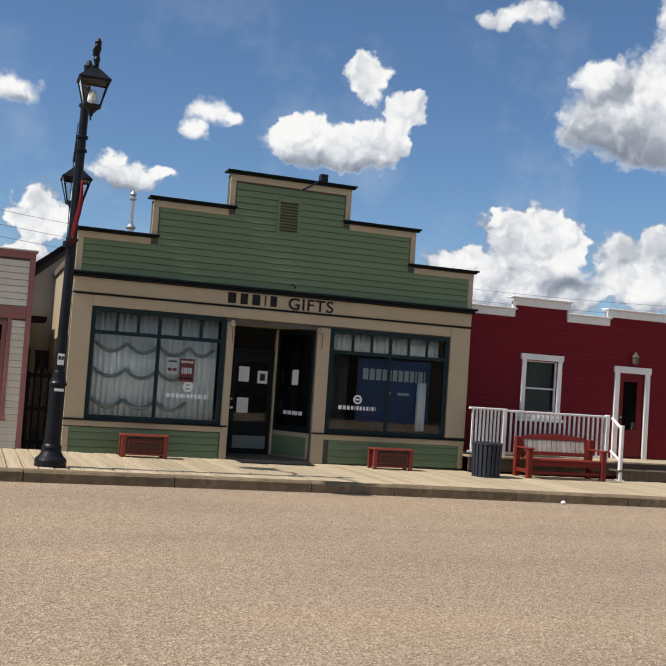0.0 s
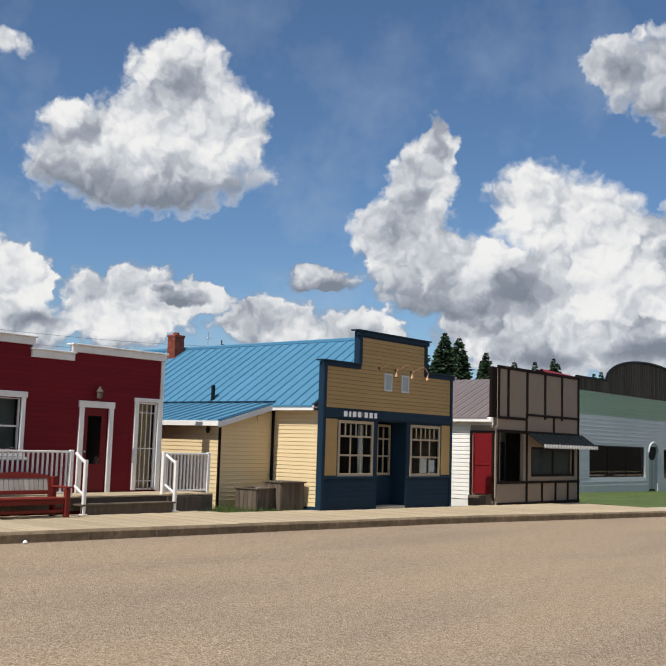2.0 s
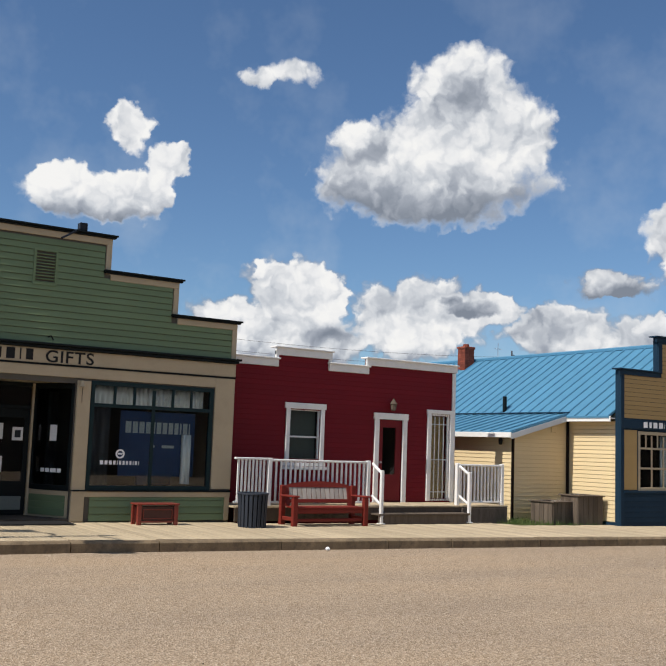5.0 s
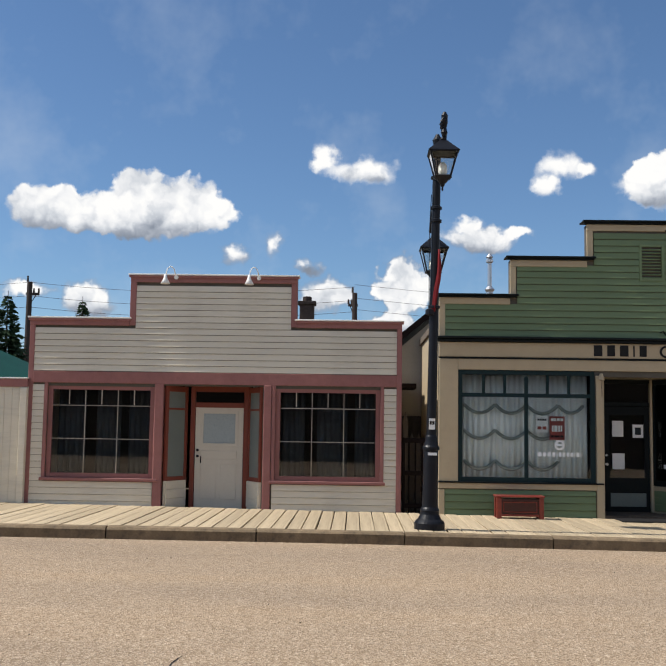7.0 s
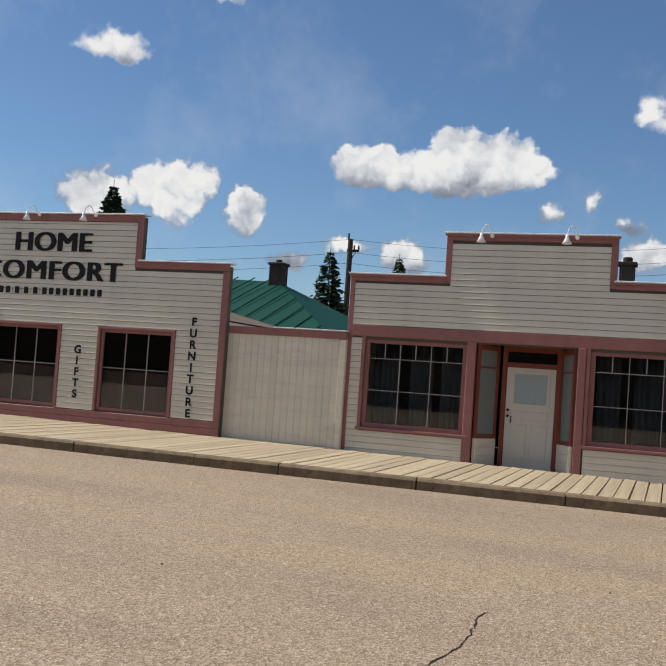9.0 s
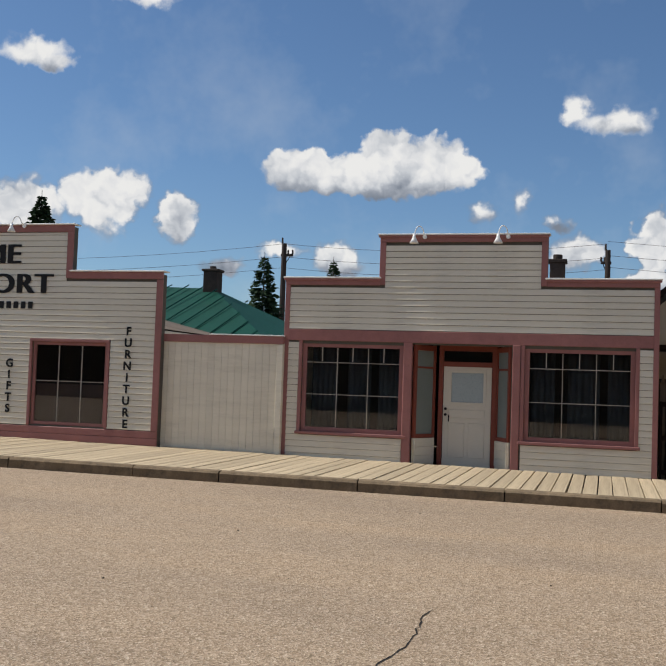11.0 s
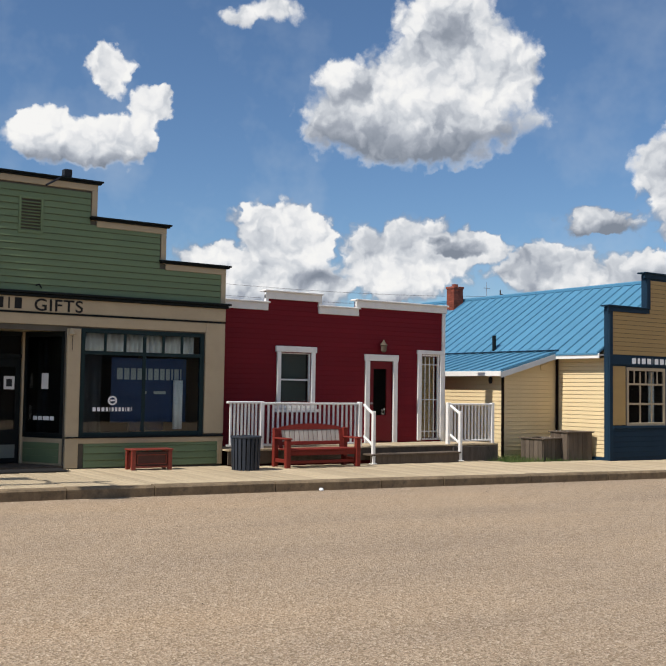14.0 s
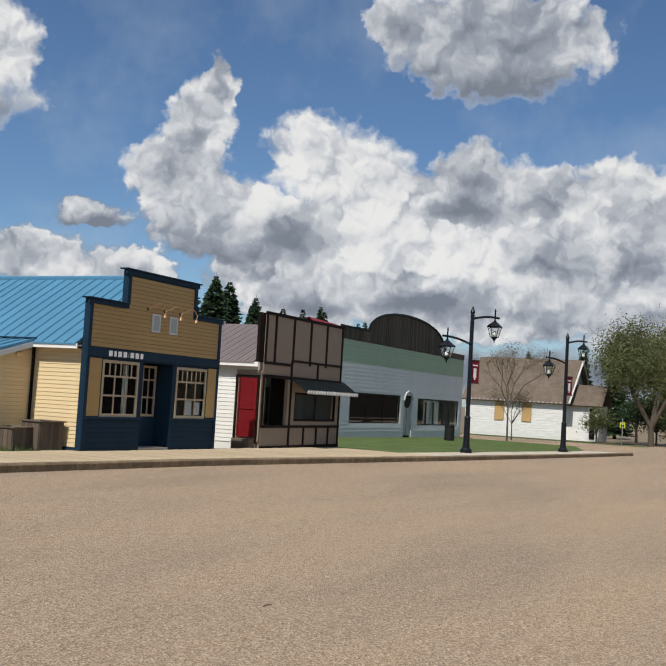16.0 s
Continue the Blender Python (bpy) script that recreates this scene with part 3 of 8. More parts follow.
def glazed(parent, x0, x1, z0, z1, y, frame_mat, fw=0.07, cols=(), rows=(), bars=None, fd=0.06, bar=0.03, name="window", label="", glass_back=0.03, panes=True):
    """A window seen from -y: frame, bars, and one pane to each light. bars: (row, list of column fractions) of extra uprights."""
    bm = bmesh.new()
    for d in ((x0, x0 + fw, z0, z1), (x1 - fw, x1, z0, z1), (x0 + fw, x1 - fw, z0, z0 + fw), (x0 + fw, x1 - fw, z1 - fw, z1)):
        block(bm, d[0], d[1], y, y + fd, d[2], d[3], 0.006)
    win = finish(bm, name, frame_mat, parent, label)
    gx0, gx1, g0, g1 = x0 + fw, x1 - fw, z0 + fw, z1 - fw
    xs = [gx0] + [gx0 + c * (gx1 - gx0) for c in cols] + [gx1]
    zs = [g0] + [g0 + r * (g1 - g0) for r in rows] + [g1]
    for zz in zs[1:-1]:
        box_part("glazing_bar", frame_mat if bars is None else bars, win, (gx0, gx1, y + 0.012, y + 0.045, zz - bar / 2, zz + bar / 2), 0.004)
    for k, (c, d) in enumerate(zip(zs, zs[1:])):
        for xx in xs[1:-1]:
            box_part("glazing_bar", frame_mat if bars is None else bars, win,
                     (xx - bar / 2, xx + bar / 2, y + 0.014, y + 0.043, c + (bar / 2 if k else 0), d - bar / 2), 0.004)
        if panes:
            for a, b in zip(xs, xs[1:]):
                p = box_part("pane", "glass", win, (a, b, y + glass_back, y + glass_back + 0.005, c, d), 0.0)
                p.visible_shadow = False
    return win


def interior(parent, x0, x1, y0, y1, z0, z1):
    """The room behind a shop front, open to the front; near-black colour paints its dimness."""
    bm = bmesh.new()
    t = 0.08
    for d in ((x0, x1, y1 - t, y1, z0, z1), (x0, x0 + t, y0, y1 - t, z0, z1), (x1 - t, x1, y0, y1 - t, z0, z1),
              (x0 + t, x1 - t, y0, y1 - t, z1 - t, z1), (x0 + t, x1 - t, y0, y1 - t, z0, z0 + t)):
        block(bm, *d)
    return finish(bm, "room_shell", "inside", parent, "shop interior with its dimness painted in near-black")


def pleats(bm, x0, x1, y, z0, z1, pitch, depth, seed=1):
    """A hanging cloth in soft folds."""
    rng = random.Random(seed)
    n = max(4, int((x1 - x0) / pitch * 4))
    cols_ = []
    ph = 0.0
    for i in range(n + 1):
        ph += (2 * pi / 4) * rng.uniform(0.6, 1.4)
        x = x0 + (x1 - x0) * i / n
        yy = y + depth * sin(ph)
        cols_.append((bm.verts.new((x, yy, z0)), bm.verts.new((x, yy * 1.0, z1))))
    for a, b in zip(cols_, cols_[1:]):
        bm.faces.new((a[0], b[0], b[1], a[1]))
    return bm


def cloth(name, mat, parent, label, *args, **kw):
    ob = finish(pleats(bmesh.new(), *args, **kw), name, mat, parent, label, smooth=True)
    s = ob.modifiers.new("thickness", "SOLIDIFY")
    s.thickness = 0.004
    return ob


def lettering(text, size, mat, parent, x, y, z, name="lettering", spread=1.0, spacing=1.0, bold=0.0, label=""):
    cu = bpy.data.curves.new(name, "FONT")
    cu.body, cu.size, cu.extrude, cu.align_x, cu.space_character, cu.offset = text, size, 0.004, "CENTER", spacing, bold
    tmp = bpy.data.objects.new("tmp", cu)
    scene.collection.objects.link(tmp)
    bpy.context.view_layer.update()
    me = bpy.data.meshes.new_from_object(tmp.evaluated_get(bpy.context.evaluated_depsgraph_get()))
    bpy.data.objects.remove(tmp)
    me.materials.clear()
    me.materials.append(M[mat])
    ob = new(name, me)
    ob.parent = parent
    ob.matrix_basis = Matrix.LocRotScale((x, y, z), Euler((pi / 2, 0, 0)), (spread, 1, 1))
    if label:
        ob["label"] = label
    return ob


def bars_row(mat, parent, x0, x1, y, z0, z1, widths, name="lettering_bar", gap=0.3, label=""):
    """Plain bars where writing stands."""
    total = sum(widths) + gap * (len(widths) - 1)
    k = (x1 - x0) / total
    bm = bmesh.new()
    x = x0
    for w in widths:
        block(bm, x, x + w * k, y - 0.004, y + 0.002, z0, z1)
        x += (w + gap) * k
    return finish(bm, name, mat, parent, label)


# ---- ground, road, walk ----
def sheet(name, mat, x_edges, y0, y1, lift, label, category, kind="structure", slab=0.0):
    bm = bmesh.new()
    pairs = [(bm.verts.new((x, y0, gz(x) + lift)), bm.verts.new((x, y1, gz(x) + lift))) for x in x_edges]
    for a, b in zip(pairs, pairs[1:]):
        bm.faces.new((a[0], b[0], b[1], a[1]))
    if slab:
        low = bmesh.ops.extrude_face_region(bm, geom=list(bm.faces))
        for v in low["geom"]:
            if isinstance(v, bmesh.types.BMVert):
                v.co.z -= slab
    return tagged(finish(bm, name, mat), label, category, kind=kind)


KERB = [(-130, 14.0), (-30, 14.5), (-9, 15.0), (0, 15.55), (5, 15.65), (10, 15.45), (23, 14.75), (36, 13.0), (54, 11.0), (62, 10.3), (64, 10.3), (400, -15.0)]


def along(x, table):
    return float(np.interp(x, [p[0] for p in table], [p[1] for p in table]))


def strip(name, mat, xs, near, far, lift, label, category, slab=0.0):
    """Ground between two lines that follow the kerb."""
    bm = bmesh.new()
    pairs = [(bm.verts.new((x, near(x), gz(x) + lift)), bm.verts.new((x, far(x), gz(x) + lift))) for x in xs]
    for a, b in zip(pairs, pairs[1:]):
        bm.faces.new((a[0], b[0], b[1], a[1]))
    if slab:
        low = bmesh.ops.extrude_face_region(bm, geom=list(bm.faces))
        for v in low["geom"]:
            if isinstance(v, bmesh.types.BMVert):
                v.co.z -= slab
    return tagged(finish(bm, name, mat), label, category, kind="structure")


def kerb_y(x):
    return along(x, KERB)


LINE = [-32, -20, -9, 0, 5, 10, 15, 19, 23, 27, 31, 36]
sheet("ground", "ground", (-2500, -60, 0, 140, 2500), -2500, 2500, -0.06, "dry packed earth behind the shops", "ground")
strip("road", "asphalt", [-120, -60, -30, *LINE[1:], 40, 45, 50, 54, 60, 62], lambda x: -13.0, kerb_y, 0.0, "sunbleached tan chip-seal asphalt street", "road", slab=0.05)
sheet("road_cross", "asphalt", (62, 70, 88, 140, 400), -13.0, 16.4, 0.0, "tan asphalt where the side street meets the main one", "road", slab=0.05)
sheet("road_side", "asphalt", (76, 90), 16.4, 140, 0.0, "tan asphalt side street", "road", slab=0.05)
strip("lawn", "grass", [37, 45, 54, 62, 74], lambda x: min(16.5, kerb_y(min(x, 60)) + 1.85 + max(0.0, x - 60) * 0.4), lambda x: 27.0, 0.04, "patchy green lawn with bare spots", "grass")
sheet("verge", "grass", (17.3, 21.4), 18.3, 22.5, 0.13, "weedy grass strip between two shops", "grass")
sheet("church_lawn", "grass", (90.2, 95), 14.0, 40, 0.02, "short grass in front of the church", "grass")
# plain row that closes the far side of the street, behind the camera
bm = bmesh.new()
for x0, x1, h in ((-45, -28, 5.2), (-28, -12, 6.6), (-12, 3, 5.0), (3, 18, 6.2), (18, 40, 5.4), (40, 62, 6.4), (62, 110, 7.0), (110, 170, 8.0), (170, 260, 9.0)):
    block(bm, x0, x1, -22, -15.0, -1, h)
tagged(finish(bm, "wall_south", "old_wood"), "plain building fronts across the street", "building", kind="structure")

kerb = tagged(finish(block(bmesh.new(), -58, 59.6, 13.0, 13.04, -1.9, -1.6), "kerb", "kerb"), "stained concrete kerb in long cast lengths", "kerb", kind="structure")
seg_cache = {}
x, rk = -30.0, random.Random(4)
while x < 60:
    w = rk.choice((2.3, 2.3, 2.15, 1.5))
    bm = bmesh.new()
    sec = [(0.0, -0.1), (0.0, 0.145), (0.035, 0.178), (0.21, 0.185), (0.21, -0.1)]
    ends = []
    for u in (0.008, w - 0.008):
        ends.append([bm.verts.new((u, q, s + SLOPE * u + rk.uniform(-0.006, 0.006) * (s > 0))) for q, s in sec])
    for k in range(5):
        bm.faces.new((ends[0][k], ends[0][(k + 1) % 5], ends[1][(k + 1) % 5], ends[1][k]))
    bm.faces.new(ends[0])
    bm.faces.new(ends[1][::-1])
    ob = finish(bm, "kerb_stone", "kerb", kerb)
    ob.location = (x, kerb_y(x) + rk.uniform(-0.012, 0.012), gz(x))
    ob.rotation_euler = (0, 0, math.atan2(kerb_y(x + w) - kerb_y(x), w))
    x += w

FRONT = [(-32, 19.24), (-9.2, 19.24), (-9.0, 19.5), (1.3, 19.5), (1.7, 19.4), (10.1, 19.4), (10.2, 19.06), (17.6, 19.06), (17.7, 18.3), (21.0, 18.3), (21.1, 17.95), (27.7, 17.95), (28.0, 18.1), (38, 17.9)]
boardwalk = strip("boardwalk", "dark_gap", LINE, lambda x: kerb_y(x) + 0.21, lambda x: along(x, FRONT), 0.10, "weathered timber boardwalk of cross planks", "boardwalk")
plank_mesh = []
for k in range(5):
    bm = block(bmesh.new(), -0.112 + 0.003 * (k % 3), 0.112 - 0.002 * k, -0.5, 0.5, 0.0, 0.055, 0.006)
    me = bpy.data.meshes.new("plank")
    bm.to_mesh(me)
    bm.free()
    me.materials.append(M["plank"])
    plank_mesh.append(me)
x = -20.0
while x < 36.0:
    ob = new("plank", plank_mesh[rk.randrange(5)])
    ob.parent = boardwalk
    y0, y1 = kerb_y(x) + 0.22 + rk.uniform(0, 0.03), along(x, FRONT) - rk.uniform(0.01, 0.04)
    ob.location = (x, (y0 + y1) / 2, gz(x) + 0.118 + rk.uniform(-0.005, 0.005))
    ob.scale = (1, y1 - y0, 1)
    ob.rotation_euler = (0, rk.uniform(-0.008, 0.008) + 0.01, rk.uniform(-0.003, 0.003))
    x += 0.2352
pavement = strip("pavement", "concrete", [36.1, 45, 54, 60], lambda x: kerb_y(x) + 0.21, lambda x: kerb_y(x) + 1.85, 0.175, "pale concrete pavement slabs", "pavement", slab=0.2)

# crack and small debris on the road
bm = bmesh.new()
px, py = -1.47, 5.5
rc = random.Random(9)
pts = [(px, py)]
while py < 7.75:
    px = -1.35 + 0.07 * (py - 6.6) + 0.05 * sin(py * 3.1) + rc.uniform(-0.016, 0.016)
    py += rc.uniform(0.05, 0.11)
    pts.append((px, py))
for (a, b), (c, d) in zip(pts, pts[1:]):
    w = rc.uniform(0.003, 0.008)
    q = [bm.verts.new((a - w, b, gz(a) + 0.004)), bm.verts.new((a + w, b, gz(a) + 0.004)), bm.verts.new((c + w, d, gz(c) + 0.004)), bm.verts.new((c - w, d, gz(c) + 0.004))]
    bm.faces.new(q)
tagged(finish(bm, "road_crack", "crack"), "dark jagged crack in the asphalt", "crack", kind="structure")
stone = finish(turned(bmesh.new(), [(0.02, 0.0), (0.05, 0.02), (0.035, 0.05), (0.01, 0.06)], 6), "kerb_chunk", "decal")
tagged(stone, "small pale chunk lying against the kerb", "stone")
stone.location = (10.1, kerb_y(10.1) - 0.1, gz(10.1))

rd = random.Random(31)
for k in range(34):
    xx, yy = rd.uniform(-7, 24), rd.uniform(7.5, 15.4)
    s = rd.uniform(0.006, 0.013)
    p_ = finish(turned(bmesh.new(), [(s * 0.7, 0.0), (s, s * 0.4), (s * 0.5, s * 0.9)], 6), "pebble", "dark_gap")
    p_.location, p_.rotation_euler = (xx, yy, gz(xx)), (0, 0, rd.uniform(0, 6))
    tagged(p_, "small dark pebble lying on the road", "pebble", "pebbles on the road")
twig = finish(tube(bmesh.new(), [(-0.09, 0.0, 0.008), (-0.02, 0.02, 0.012), (0.05, 0.015, 0.012), (0.1, -0.02, 0.008)], 0.006, 5), "twig", "bark")
tagged(twig, "short dry twig lying on the road", "twig")
twig.location, twig.scale = (7.75, 4.36, gz(7.75)), (0.7, 0.7, 0.7)

# ---- pink-trimmed cream shop ----
FY = 20.08                                   # building line


def cream_shop():
    h = thing("cream_shop", "cream clapboard shop with dusty rose trim and stepped false front", "shop")
    x0, x1, zb = -6.12, 1.2, 0.02
    tops = [(x0, x1, zb, 3.86), (-4.16, -0.86, zb, 4.74)]
    holes = [(-5.72, -3.62, 0.72, 2.52), (-1.25, 0.79, 0.72, 2.52), (-3.46, -1.5, zb, 2.55)]
    wall = finish(wall_mesh(bmesh.new(), tops, holes, FY, FY + 0.16), "front_wall", "lap_shade", h)
    up = [(x0 + 0.1, x1 - 0.1, 2.82, 3.72), (-4.04, -0.98, 3.72, 4.6)]
    siding(wall, "cream_siding", up, [], FY - 0.002, 0.1235, 2.815)
    low = [(x0 + 0.1, x1 - 0.1, 0.14, 2.58)]
    no = [(-5.75, -3.32, 0.69, 2.6), (-1.62, 0.82, 0.69, 2.6), (-3.62, -1.3, 0.0, 2.6)]
    siding(wall, "cream_siding", low, no, FY - 0.002, 0.1265, 0.14)
    # trim
    for d in ((x0, x0 + 0.1, 0.06, 3.84), (x1 - 0.1, x1, 0.06, 3.84)):
        box_part("corner_board", "rose", h, (d[0], d[1], FY - 0.045, FY - 0.001, d[2], d[3]))
    box_part("belt_board", "rose", h, (x0 + 0.1, x1 - 0.1, FY - 0.05, FY - 0.001, 2.58, 2.81))
    for a, b, z in ((x0, -4.16, 3.73), (-0.86, x1, 3.73), (-4.16, -0.86, 4.61)):
        box_part("frieze_board", "rose", h, (a, b, FY - 0.055, FY - 0.001, z, z + 0.135))
        box_part("cap_board", "white", h, (a - 0.04, b + 0.04, FY - 0.11, FY + 0.2, z + 0.136, z + 0.165))
        box_part("cap_trim", "rose", h, (a - 0.03, b + 0.03, FY - 0.09, FY - 0.056, z + 0.09, z + 0.135))
    for a in (-4.16, -0.98):
        box_part("corner_board", "rose", h, (a, a + 0.12, FY - 0.045, FY - 0.001, 3.74, 4.61))
    # shop windows: six top lights over two rows of three
    for a, b in ((-5.72, -3.62), (-1.25, 0.79)):
        bm = bmesh.new()
        for d in ((a - 0.07, a, 0.68, 2.58), (b, b + 0.07, 0.68, 2.58)):
            block(bm, d[0], d[1], FY - 0.05, FY - 0.001, d[2], d[3], 0.006)
        block(bm, a - 0.1, b + 0.1, FY - 0.08, FY - 0.001, 0.66, 0.72, 0.008)
        finish(bm, "window_casing", "rose", h)
        win = glazed(h, a, b, 0.72, 2.54, FY + 0.02, "rose", 0.09, cols=(0.333, 0.667), rows=(0.41, 0.81), bars="slat", bar=0.014, label="shop window with thin cream glazing bars")
        for c in (0.167, 0.5, 0.833):
            xx = a + 0.09 + c * (b - a - 0.18)
            box_part("glazing_bar", "slat", win, (xx - 0.008, xx + 0.008, FY + 0.034, FY + 0.062, 2.16, 2.45), 0.003)
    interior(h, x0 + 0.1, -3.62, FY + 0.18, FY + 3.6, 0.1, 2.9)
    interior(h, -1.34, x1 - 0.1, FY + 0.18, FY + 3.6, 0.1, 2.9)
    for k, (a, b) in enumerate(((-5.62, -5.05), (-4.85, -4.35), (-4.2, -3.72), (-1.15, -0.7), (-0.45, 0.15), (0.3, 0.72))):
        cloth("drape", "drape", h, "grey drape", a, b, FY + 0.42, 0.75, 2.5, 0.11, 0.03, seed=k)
    # recessed entry
    for xa, xb in ((-3.40, -3.08), (-1.52, -1.82)):
        ang = math.atan2(0.58, xb - xa)
        mm = Matrix.Translation((xa, FY + 0.02, 0)) @ Matrix.Rotation(ang, 4, "Z")
        length = hypot(xb - xa, 0.58)
        base = box_part("entry_side_panel", "cream_siding", h, (0, length, -0.02, 0.02, 0.1, 0.68), 0.0, m=mm)
        bm = bmesh.new()
        for d in ((0, 0.07, 0.68, 2.55), (length - 0.07, length, 0.68, 2.55), (0.07, length - 0.07, 0.68, 0.76), (0.07, length - 0.07, 2.44, 2.55), (0.07, length - 0.07, 2.08, 2.12)):
            block(bm, d[0], d[1], -0.03, 0.03, d[2], d[3], 0.005, m=mm)
        side = finish(bm, "entry_side_window", "rust", h)
        box_part("pane", "side_pane", side, (0.07, length - 0.07, -0.006, 0.006, 0.76, 2.44), 0.0, "dull grey side pane", m=mm)
        for k in range(3):
            box_part("siding_board", "cream_siding", base, (0.02, length - 0.02, -0.045, -0.022, 0.17 + 0.17 * k, 0.335 + 0.17 * k), 0.004, m=mm) if xb < -2 else \
                box_part("siding_board", "cream_siding", base, (0.02, length - 0.02, 0.022, 0.045, 0.17 + 0.17 * k, 0.335 + 0.17 * k), 0.004, m=mm)
    for a in (-3.61, -1.5):
        box_part("entry_post", "rose", h, (a + (0.0 if a < -2 else 0.02), a + 0.17, FY - 0.06, FY + 0.1, 0.1, 2.58), 0.01)
    finish(block(block(bmesh.new(), -3.0, -1.82, FY + 0.60, FY + 0.68, 2.14, 2.24), -3.0, -1.82, FY + 0.60, FY + 0.68, 2.46, 2.58), "transom_frame", "rust", h)
    tr = box_part("transom_pane", "glass", h, (-2.92, -1.9, FY + 0.63, FY + 0.636, 2.24, 2.46), 0.0)
    tr.visible_shadow = False
    for a in (-3.0, -1.93):
        box_part("door_jamb", "rust", h, (a, a + 0.09, FY + 0.59, FY + 0.70, 0.05, 2.58), 0.006)
    box_part("entry_ceiling", "rust", h, (-3.44, -1.5, FY + 0.02, FY + 0.70, 2.585, 2.62), 0.0)
    box_part("entry_floor", "plank", h, (-3.44, -1.5, FY - 0.02, FY + 0.70, -0.05, 0.085), 0.0)
    # added near-black sheet: the dark behind the door is painted
    box_part("door_shade_sheet", "inside", h, (-3.0, -1.82, FY + 1.2, FY + 1.25, 0.1, 2.6), 0.0)
    door = finish(wall_mesh(bmesh.new(), [(-2.9, -1.94, 0.09, 2.15)], [(-2.74, -2.1, 1.42, 2.02)], FY + 0.62, FY + 0.665), "door", "cream_door", h, "cream panelled door with a square light")
    box_part("door_light", "frost", door, (-2.74, -2.1, FY + 0.635, FY + 0.645, 1.42, 2.02), 0.0, "milky door pane")
    for d in ((-2.8, -2.74, 1.36, 2.08), (-2.1, -2.04, 1.36, 2.08), (-2.74, -2.1, 1.36, 1.42), (-2.74, -2.1, 2.02, 2.08)):
        box_part("light_bead", "cream_door", door, (d[0], d[1], FY + 0.605, FY + 0.619, d[2], d[3]), 0.004)
    for d in ((-2.78, -2.06, 1.1, 1.27), (-2.78, -2.46, 0.3, 1.0), (-2.38, -2.06, 0.3, 1.0)):
        box_part("door_panel", "cream_door", door, (d[0], d[1], FY + 0.607, FY + 0.619, d[2], d[3]), 0.01)
    kn = bmesh.new()
    for z in (1.28, 1.16):
        rod(kn, (-2.84, FY + 0.55, z), (-2.84, FY + 0.62, z), 0.03, 0.02, 10)
    rod(kn, (-2.78, FY + 0.60, 1.02), (-2.78, FY + 0.605, 1.16), 0.012)
    finish(kn, "door_knob", "black_metal", door, "dark metal knob")
    # body and roof behind the false front
    bm = bmesh.new()
    for d in ((x0 + 0.05, x0 + 0.2, FY + 0.16, FY + 9, 0, 3.2), (x1 - 0.2, x1 - 0.05, FY + 0.16, FY + 9, 0, 3.2), (x0 + 0.05, x1 - 0.05, FY + 9, FY + 9.15, 0, 3.2)):
        block(bm, *d)
    finish(bm, "side_wall", "cream_siding", h)
    box_part("roof", "shingle", h, (x0, x1, FY + 0.2, FY + 9.2, 3.2, 3.35), 0.0)
    ch = box_part("chimney", "dark_brick", h, (-1.2, -0.82, FY + 7.0, FY + 7.38, 3.35, 5.08), 0.01, "sooty brick chimney")
    box_part("chimney_cap", "dark_brick", ch, (-1.25, -0.77, FY + 6.95, FY + 7.43, 5.06, 5.15), 0.01)
    rod_cap = finish(turned(bmesh.new(), [(0.12, 0), (0.12, 0.12), (0.1, 0.14)], 10, (-1.01, FY + 7.19, 5.15)), "flue", "dark_brick", ch)
    return h


def barn_lamp(x, z, y, group="white lamps over the shop signs"):
    """A small enamel sign lamp on a bent arm."""
    t = thing("sign_lamp", "small white enamel lamp on a curved arm", "lamp", (x, y, z), group)
    arm = [(0.12, 0.0, -0.02)] + [(0.12 - 0.17 * (1 - cos(a)) / 1.0 * 0.5, -0.13 - 0.10 * sin(a * 0.5), 0.02 + 0.16 * sin(a)) for a in (0.2, 0.7, 1.2, 1.7, 2.2, 2.7)] + [(-0.06, -0.26, -0.02)]
    finish(tube(bmesh.new(), arm, 0.011), "arm", "porcelain", t)
    finish(turned(bmesh.new(), [(0.028, 0.0), (0.035, -0.06), (0.05, -0.10), (0.10, -0.19), (0.095, -0.192), (0.03, -0.08)], 14, (-0.06, -0.26, 0.0)), "shade", "porcelain", t, smooth=True)
    finish(rod(bmesh.new(), (0.12, 0.0, -0.02), (0.12, -0.03, -0.02), 0.045, sides=12), "wall_plate", "porcelain", t)
    return t


settle(cream_shop(), *CREAM)
lamp_a = settle(barn_lamp(-3.36, 4.72, FY - 0.115), *CREAM)
lamp_a.scale = (0.95, 0.95, 0.95)
for x, z, plan in ((-1.73, 4.72, CREAM), (-13.66, 5.0, FURN), (-12.18, 5.0, FURN)):
    spot = settle(copy_thing(lamp_a, pose(x, FY - 0.115, z)), *plan)
    spot.scale = (0.95, 0.95, 0.95)

# ---- furniture shop ----


